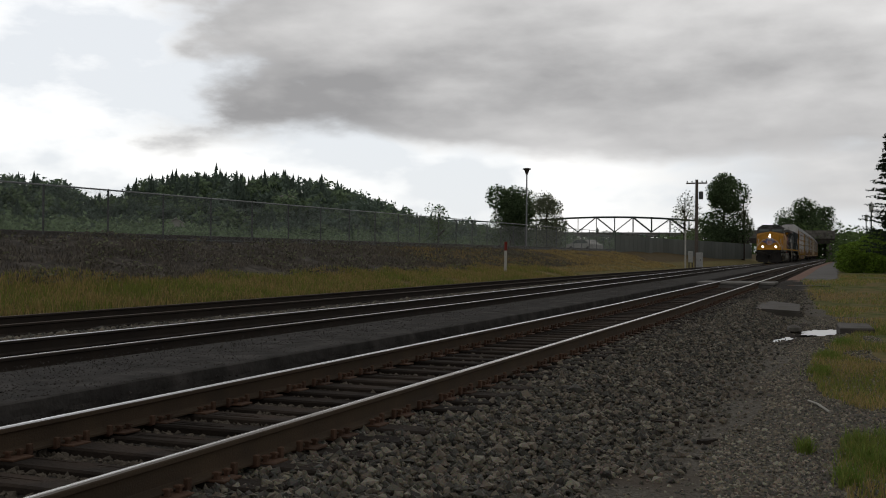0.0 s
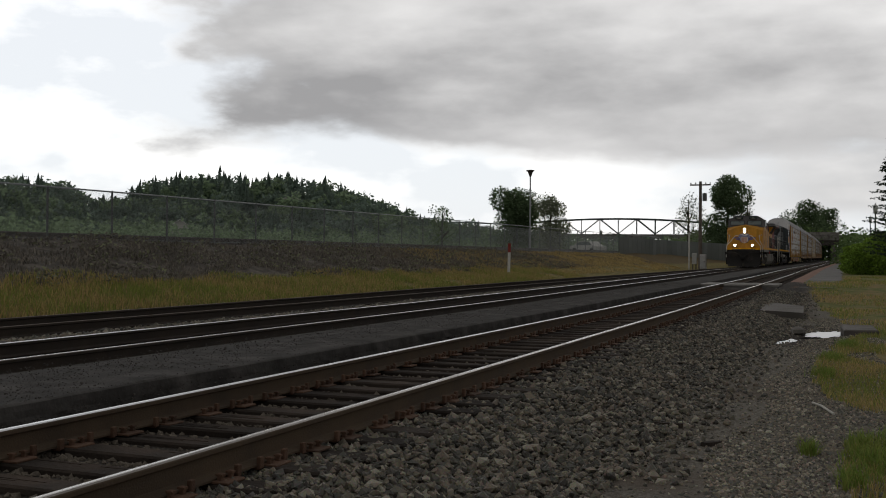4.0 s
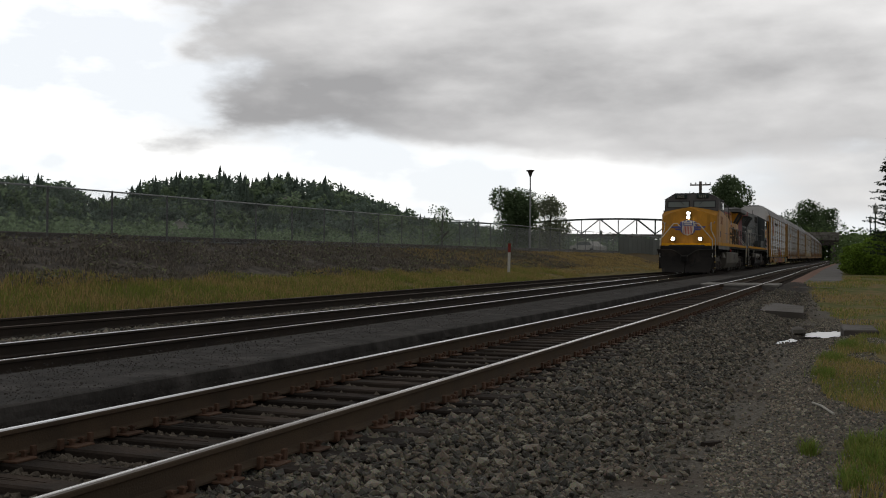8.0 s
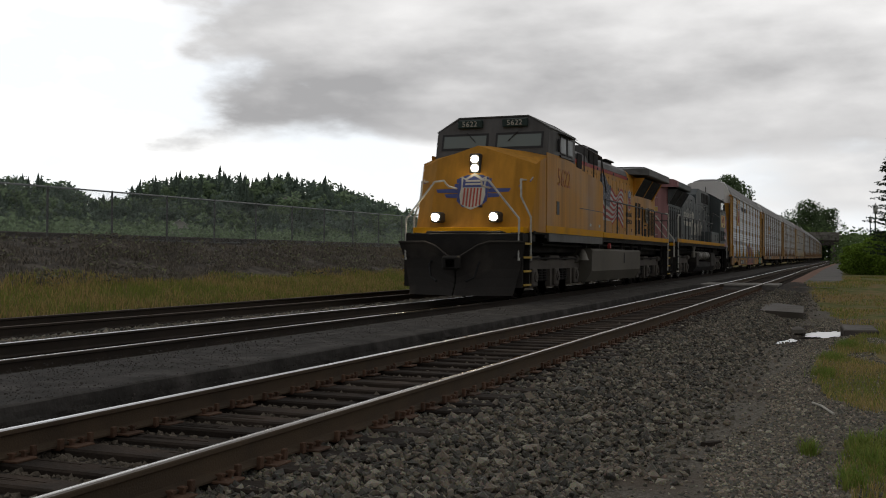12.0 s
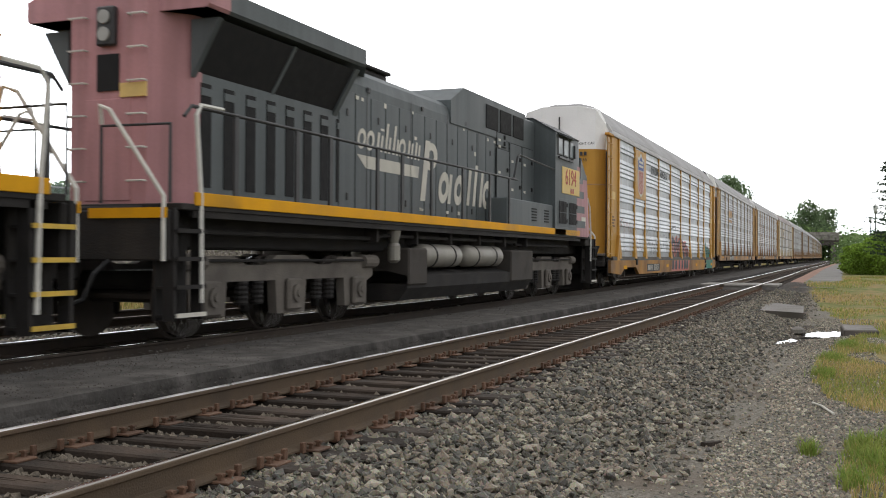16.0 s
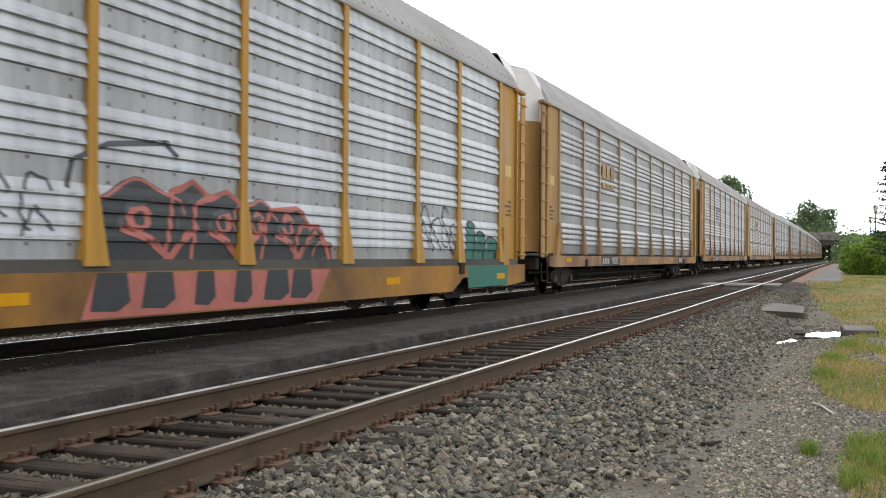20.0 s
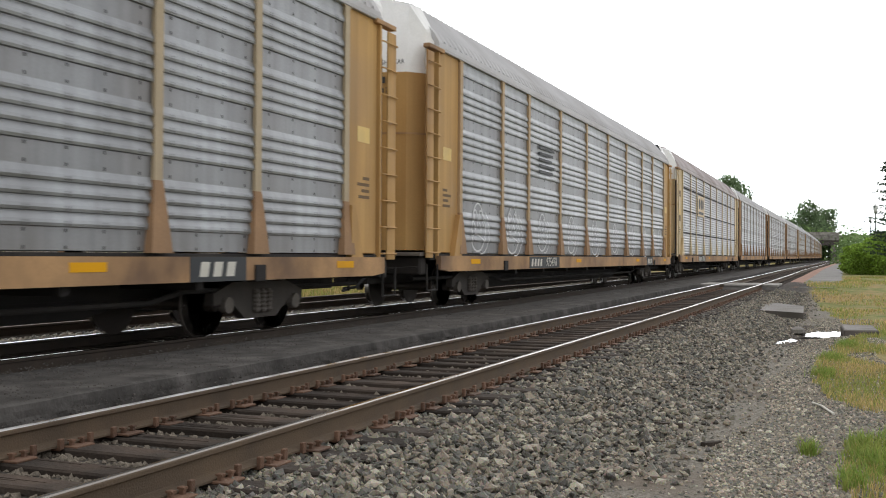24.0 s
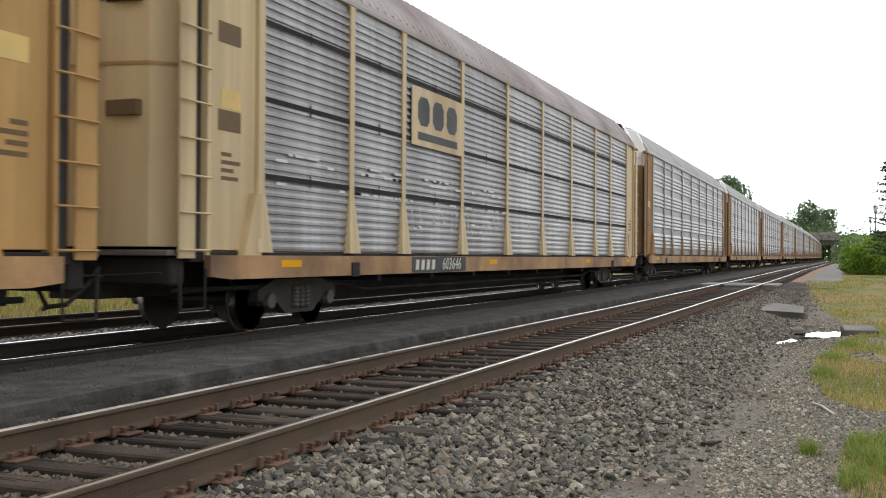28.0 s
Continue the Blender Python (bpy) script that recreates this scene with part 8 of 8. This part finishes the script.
    for k in range(10):
        y = O + (3.6, 5.95, 8.4, 11.3, 14.1, 16.9, 19.6, 22.0, 23.9, 25.3)[k]
        s = 0.90 + 0.08 * math.sin(k * 2.1)
        mid = 1.66
        egg = [(y + 0.46 * s * math.cos(a) * (1 - 0.22 * math.sin(a)), mid + 0.56 * s * math.sin(a)) for a in [6.283 * i / 22 for i in range(22)]]
        outline(c3, egg, 0.020, M["graffiti_daylight_white"], "white sprayed oval outline")
        outline(c3, [(p[0] + 0.24, p[1] - 0.05) for p in egg[16:22] + egg[0:4]], 0.016, M["graffiti_daylight_white"], closed=False)
        for q in (-0.2, 0.17):
            outline(c3, oval(y + q * s, mid + 0.16, 0.13 * s, 0.22 * s, 12, 0.08, k + 5), 0.018, M["graffiti_daylight_white"])
        outline(c3, [(y - 0.4 * s, mid - 0.2), (y - 0.25 * s, mid - 0.14), (y + 0.1 * s, mid - 0.18), (y + 0.42 * s, mid - 0.3)], 0.018, M["graffiti_daylight_white"], closed=False)
    for k in range(5):
        part("stencil_line", Geo().box(1.530, 1.540, O + 8.0, O + 9.4 - 0.12 * (k % 3), 3.75 - 0.15 * k, 3.82 - 0.15 * k), M["sign_dark"], c3)
    sign_block(c3, O + 22.6)
    TRAIN.append((c3, 22.7 + CAR_L * 2.5, False))
    # fourth: cream posts and slotted sides
    c4 = autorack("grey slotted autorack with cream posts and ends", M["car_mauve"], M["car_cream"], M["car_cream"], M["sill_rust"], M["roof_rust"], style="slotted")
    sill_number(c4, O + 8.7, "603646")
    p = part("sign_panel", Geo().box(1.55, 1.56, O + 7.45, O + 9.95, 3.05, 4.10), M["car_cream"], c4, "cream panel with dark block shapes")
    for k in range(3):
        part("sign_block", Geo().add([(1.562, O + 7.72 + 0.7 * k + q[0], 3.42 + q[1]) for q in ((0, 0.12), (0.12, 0), (0.43, 0), (0.55, 0.12), (0.55, 0.40), (0.43, 0.52), (0.12, 0.52), (0, 0.40))], [tuple(range(8))]), M["sign_dark"], p)
    part("sign_bar", Geo().box(1.558, 1.563, O + 7.72, O + 9.68, 3.16, 3.30), M["sign_dark"], p)
    scrawl(c4, O + 7.4, O + 20, 1.75, 0.5, M["car_silver"], 8, 0.012)
    for k, (y, z) in enumerate(((1.55, 3.85), (1.55, 2.75))):
        part("dark_patch", Geo().box(1.50, 1.506, O + y, O + y + 0.5, z - 0.13, z + 0.13), M["label_brown"], c4)
    part("door_opening", Geo().box(0.62, 1.08, O + 0.53, O + 0.66, 4.05, 4.22), M["grille_black"], c4, "dark slot in the end door")
    part("door_plate", Geo().box(0.62, 1.06, O + 0.53, O + 0.66, 2.70, 2.88), M["label_brown"], c4)
    # White strips laid on the sheet as painted daylight; no opening is cut.
    rng = random.Random(4)
    for _ in range(46):
        y, z = O + rng.uniform(2.8, 12.5), rng.choice((2.02, 2.34, 2.44))
        w = rng.uniform(0.08, 0.5)
        part("daylight_slot", Geo().box(1.530, 1.537, y, y + w, z, z + 0.04), M["graffiti_daylight_white"], c4)
    TRAIN.append((c4, 22.7 + CAR_L * 3.5, False))
    # the rest of the train
    c5 = autorack("grey ribbed autorack with dull posts and brown ends", M["car_grey"], M["post_grey"], M["end_brown"], M["sill_rust"], M["roof_grey"])
    TRAIN.append((c5, 22.7 + CAR_L * 4.5, False))
    for k in range(5, 16):
        src = c2 if k in (7, 10, 13) else c5
        TRAIN.append((copy_thing(src, Matrix()), 22.7 + CAR_L * (k + 0.5), False))


def sign_block(t, y):
    z = 0.91
    p = part("number_panel", Geo().box(1.618, 1.626, y - 0.6, y + 0.6, z - 0.15, z + 0.15), M["sign_dark"], t, "dark panel with three white blocks")
    for k in range(3):
        yy = y - 0.42 + 0.28 * k
        g = Geo().add([(1.628, yy, z - 0.09), (1.628, yy + 0.18, z - 0.09), (1.628, yy + 0.22, z + 0.09), (1.628, yy + 0.04, z + 0.09)], [(0, 1, 2, 3)])
        part("mark_block", g, M["faded_white"], p)


build_cars()


def vehicle_rows(yc, turned, half):
    """A vehicle's way along the running line; half: the distance of its trucks from its middle."""
    rows = []
    for q in [0, 0.2] + [1.0 * i for i in range(1, 28)] + [27.8, 28]:
        s = yc - SPEED * (q - T_REF)
        xa, xb = bend(TRAIN_X, s - half), bend(TRAIN_X, s + half)
        a = math.degrees(math.atan2(xa - xb, 2 * half))
        rows.append((q, pose((xa + xb) / 2, s, (rise(s - half) + rise(s + half)) / 2, 0, 0, a + (180 if turned else 0))))
    return rows


# ---- loose ballast, grass and small things ----
mat_of("tie_stone", (0.19, 0.163, 0.13), 0.95, 0, 0.6, 14, 90, 0.4, spec=0.15)
mat_of("strip_stone", (0.115, 0.105, 0.095), 0.95, 0, 0.5, 20, 90, 0.4, spec=0.1)
stones("ballast_shoulder", 40000, shoulder, 0.029, "loose grey-brown crushed ballast stones on the shoulder", 1)
stones("ballast_between_ties", 15000, between_ties, 0.026, "crushed ballast stones between the ties", 2, "tie_stone")
stones("strip_grit", 14000, strip_grit, 0.0075, "fine dark grit on the walkway strip", 14, "strip_stone")
stones("path_gravel", 34000, path_grit, 0.0155, "fine gravel scattered over the dirt path", 3, "path_stone")
stones("siding_ballast", 20000, siding_stones, 0.038, "sooty ballast stones beside the siding", 4)


def near_ties():
    """The ties under the near track, with their plates, spikes and anchors."""
    t = bpy.data.objects["track_near"]
    rng = random.Random(31)
    variants = []
    for k in range(5):
        g = Geo()
        e = rng.uniform(-0.03, 0.03)
        z = -0.19
        g.box(-1.3 + e, 1.3 - rng.uniform(0, 0.06), -0.115, 0.115, -0.36, z, c=0.014)
        for q in range(3):
            y = rng.uniform(-0.08, 0.08)
            x = rng.choice((-1, 1)) * rng.uniform(0.2, 1.2)
            g.box(x - rng.uniform(0.1, 0.35), x + 0.2, y - 0.004, y + 0.004, z - 0.01, z + 0.003)
        variants.append(g.mesh("tie", M["tie_wood"]))
    g = Geo()
    for s in (-1, 1):
        x = s * HALF
        g.box(x - 0.17, x + 0.17, -0.09, 0.09, -0.192, -0.176, c=0.004)
        for dx, dy in ((-0.095, -0.05), (0.095, 0.05), (0.095, -0.05), (-0.095, 0.05)):
            g.box(x + dx - 0.014, x + dx + 0.014, dy - 0.014, dy + 0.014, -0.18, -0.135, c=0.003)
            g.box(x + dx - 0.022, x + dx + 0.022, dy - 0.018, dy + 0.018, -0.150, -0.138)
    plate = g.mesh("tie_plates", M["plate_steel"])
    g = Geo()
    for s in (-1, 1):
        x = s * HALF
        g.box(x - 0.085, x + 0.085, -0.012, 0.012, -0.20, -0.165, c=0.004).box(x + 0.07, x + 0.10, -0.02, 0.02, -0.19, -0.12, c=0.004)
    anchor = g.mesh("rail_anchor", M["plate_steel"])
    y, k = -4.0, 0
    while y < 62:
        m = pose(bend(NEAR_X, y) + rng.uniform(-0.04, 0.04), y + rng.uniform(-0.03, 0.03), rise(y) + rng.uniform(-0.012, 0.004), 0, 0, rng.uniform(-1.3, 1.3))
        tie = part("tie", rng.choice(variants), None, t, at=m)
        if y < 45:
            part("tie_plates", plate, None, t, at=(NEAR_X, m.translation.y, rise(y)))
            for d in (-0.14, 0.14):
                if rng.random() < 0.7:
                    part("rail_anchor", anchor, None, t, at=(NEAR_X, m.translation.y + d, rise(y)))
        y += 0.5
        k += 1


near_ties()


def blades(name, spots, label, mats, seed, height, width=0.006, lean=0.35, patch=0.7):
    """Grass blades, each a bent tapering strip, in one mesh."""
    rng = np.random.default_rng(seed)
    p = np.array(spots)
    n = len(p)
    h = height * rng.uniform(0.5, 1.25, n)
    a = rng.uniform(0, 2 * np.pi, n)
    l = lean * rng.uniform(0.2, 1.3, n) * h
    dx, dy = np.cos(a) * l, np.sin(a) * l
    wx, wy = -np.sin(a) * width, np.cos(a) * width
    v = np.zeros((n, 5, 3))
    v[:, 0] = p + np.stack([wx, wy, np.zeros(n) - 0.01], 1)
    v[:, 1] = p - np.stack([wx, wy, np.zeros(n) + 0.01], 1)
    v[:, 2] = p + np.stack([dx * 0.35 - wx * 0.7, dy * 0.35 - wy * 0.7, h * 0.6], 1)
    v[:, 3] = p + np.stack([dx * 0.35 + wx * 0.7, dy * 0.35 + wy * 0.7, h * 0.6], 1)
    v[:, 4] = p + np.stack([dx, dy, h], 1)
    base = (np.arange(n) * 5)[:, None]
    q = (base + np.array([[0, 1, 2, 3]])).tolist()
    tr = (base + np.array([[3, 2, 4]])).tolist()
    me = bpy.data.meshes.new(name)
    me.from_pydata(v.reshape(-1, 3).tolist(), [], q + tr)
    for m in mats:
        me.materials.append(M[m])
    tone = np.array([noise.noise(Vector((q[0] * patch, q[1] * patch * 0.7, seed))) for q in p])
    pick = rng.random(n) < 0.5 + 0.75 * tone
    me.polygons.foreach_set("material_index", np.concatenate([pick, pick]).astype(np.int32) * (len(mats) - 1))
    return tagged(new(name, me), label, "grass", kind="stuff")


def patchy(rng, n, x0, x1, y0, y1, power=1.0, cut=0.0, scale=0.8, seed=0):
    out = []
    while len(out) < n:
        x, y = rng.uniform(x0, x1), y0 + (y1 - y0) * rng.random() ** power
        if noise.noise(Vector((x * scale, y * scale * 0.6, seed))) > cut:
            out.append((x, y, ground_z(x, y)))
    return out


def edge_x(y):
    return lerp_table(y, LAWN)


def grow_grass():
    rng = random.Random(77)
    near = [p for p in patchy(rng, 60000, -0.7, 3.2, 4.5, 23, 1.2, -0.35, 0.9, 1) if p[0] > edge_x(p[1]) + 0.16 * noise.noise(Vector((p[0] * 2, p[1] * 1.5, 0)))]
    blades("grass_verge", near, "patchy green and straw-coloured grass beside the path", ["grass_green", "grass_dry"], 5, 0.075, 0.005, 0.8)
    far = [p for p in patchy(rng, 30000, -2.8, 9, 23, 62, 1.2, -0.25, 0.5, 2) if p[0] > edge_x(p[1]) + 0.3 * noise.noise(Vector((p[0], p[1] * 0.6, 3))) and not (p[1] > 49 and p[0] < -0.45)]
    blades("grass_verge_far", far, "rough grass around the puddle and slabs", ["grass_green", "grass_dry"], 6, 0.085, 0.011, 0.9, 0.35)
    tuft = [(-0.33 + rng.gauss(0, 0.035), 8.75 + rng.gauss(0, 0.08), -0.46) for _ in range(150)]
    blades("weed_tuft", tuft, "bright green weed tuft growing in the gravel", ["grass_lush", "grass_green"], 7, 0.11, 0.004, 1.2)
    clump = []
    for cx, cy, s, n in ((0.05, 9.2, 0.07, 160), (0.0, 7.6, 0.08, 220), (0.24, 8.3, 0.2, 600), (0.1, 8.6, 0.1, 240), (0.35, 9.2, 0.2, 350), (-0.36, 14.5, 0.12, 500), (-0.3, 16.8, 0.14, 600), (-0.1, 19.5, 0.15, 600)):
        clump += [(cx + rng.gauss(0, s * 0.6), cy + rng.gauss(0, s * 1.6), -0.46) for _ in range(n)]
    blades("grass_clump", clump, "lush green grass clumps at the verge", ["grass_lush", "grass_green"], 8, 0.12, 0.0045, 0.9, 2.5)
    strip = [(x, y, z) for x, y, z in patchy(rng, 60000, -19.6, -15.1, 12, 62, 1.1, -0.35, 0.6, 3) if x > -18.1 + 1.1 * noise.noise(Vector((x * 0.3, y * 0.35, 9)))]
    blades("grass_bank", strip, "tall dry and green grass along the foot of the bank", ["grass_dry", "grass_green"], 9, 0.17, 0.010, 0.9)
    brush = patchy(rng, 26000, -23.4, -17.6, 14, 75, 1.0, -0.15, 0.9, 5)
    blades("bank_brush", brush, "dark dead brush covering the bank", ["brush_dark", "brush_mid"], 10, 0.15, 0.016, 1.3)
    g = Geo()
    spots = patchy(rng, 9000, -23.3, -17.4, 14, 70, 1.0, 0.02, 0.8, 15)
    for k, q in enumerate(spots):
        leaf_card(g, Vector(q) + Vector((0, 0, rng.uniform(0.05, 0.28))), rng.uniform(0.03, 0.08), rng, 0 if rng.random() < 0.35 else 1)
    tagged(part("bank_ivy", g, [M["ivy_pale"], M["brush_dark"]]), "scattered pale and brown leaves over the bank", "undergrowth", kind="stuff")
    dry = patchy(rng, 14000, -22.5, -16, 48, 105, 1.0, -0.2, 0.5, 6)
    blades("bank_dry_grass", dry, "tan dry grass on the far bank", ["grass_dry", "grass_dry"], 11, 0.16, 0.02, 1.0)


grow_grass()


def litter():
    t = thing("stick", "pale bent stick lying in the gravel", "stick", at=(-0.30, 11.1, -0.44))
    part("branch", Geo().tube([(-0.10, 0.38, 0.02), (0.0, 0.05, 0.035), (0.12, -0.38, 0.02)], 0.012, 6), M["faded_white"], t)
    rng = random.Random(12)
    for k, (x, y) in enumerate(((-1.56, 9.4), (-1.10, 8.8))):
        b = thing("tie_fragment", "weathered dark wooden tie fragment in the ballast", "wood fragment", at=pose(x, y, ground_z(x, y) + 0.01, 0, 4, 25 + 40 * k))
        part("fragment", Geo().prism([(-0.13, -0.03), (-0.05, -0.045), (0.14, -0.02), (0.15, 0.01), (0.02, 0.035), (-0.12, 0.02)], -0.02, 0.03 - 0.01 * k, "z"), M["tie_wood"], b)
    c = thing("parked_car", "white car parked beyond the fence", "car", at=pose(-29.6, 121.5, ground_z(-29.6, 121.5), 0, 0, 60))
    part("body", Geo().prism([(-2.2, 0.3), (-2.2, 0.8), (-1.5, 0.95), (-0.9, 1.4), (0.7, 1.42), (1.5, 0.95), (2.2, 0.85), (2.2, 0.3)], -0.85, 0.85, "x"), M["white_paint"], c)
    part("windows", Geo().prism([(-1.35, 0.97), (-0.85, 1.34), (0.62, 1.35), (1.3, 0.97)], -0.86, 0.86, "x"), M["cab_glass"], c)
    for y in (-1.4, 1.4):
        for s in (-1, 1):
            w = part("wheel", Geo().cyl((s * 0.72, y, 0.32), (s * 0.88, y, 0.32), 0.32, 14), M["black_rubber"], c)


litter()


def motions():
    for t, yc, turned in TRAIN:
        walk(t, vehicle_rows(yc, turned, 6.7 if t.name.startswith("loco") else 10.05))
    rows = [2 / 30 * i for i in range(421)]
    back = {t.name: turned for t, _, turned in TRAIN}
    for w, at, r in WHEELS:
        turned = back[w.parent.parent.name]
        sign = -1 if turned else 1
        walk(w, [(q, pose(*at, sign * math.degrees(SPEED * q / r))) for q in rows])


motions()
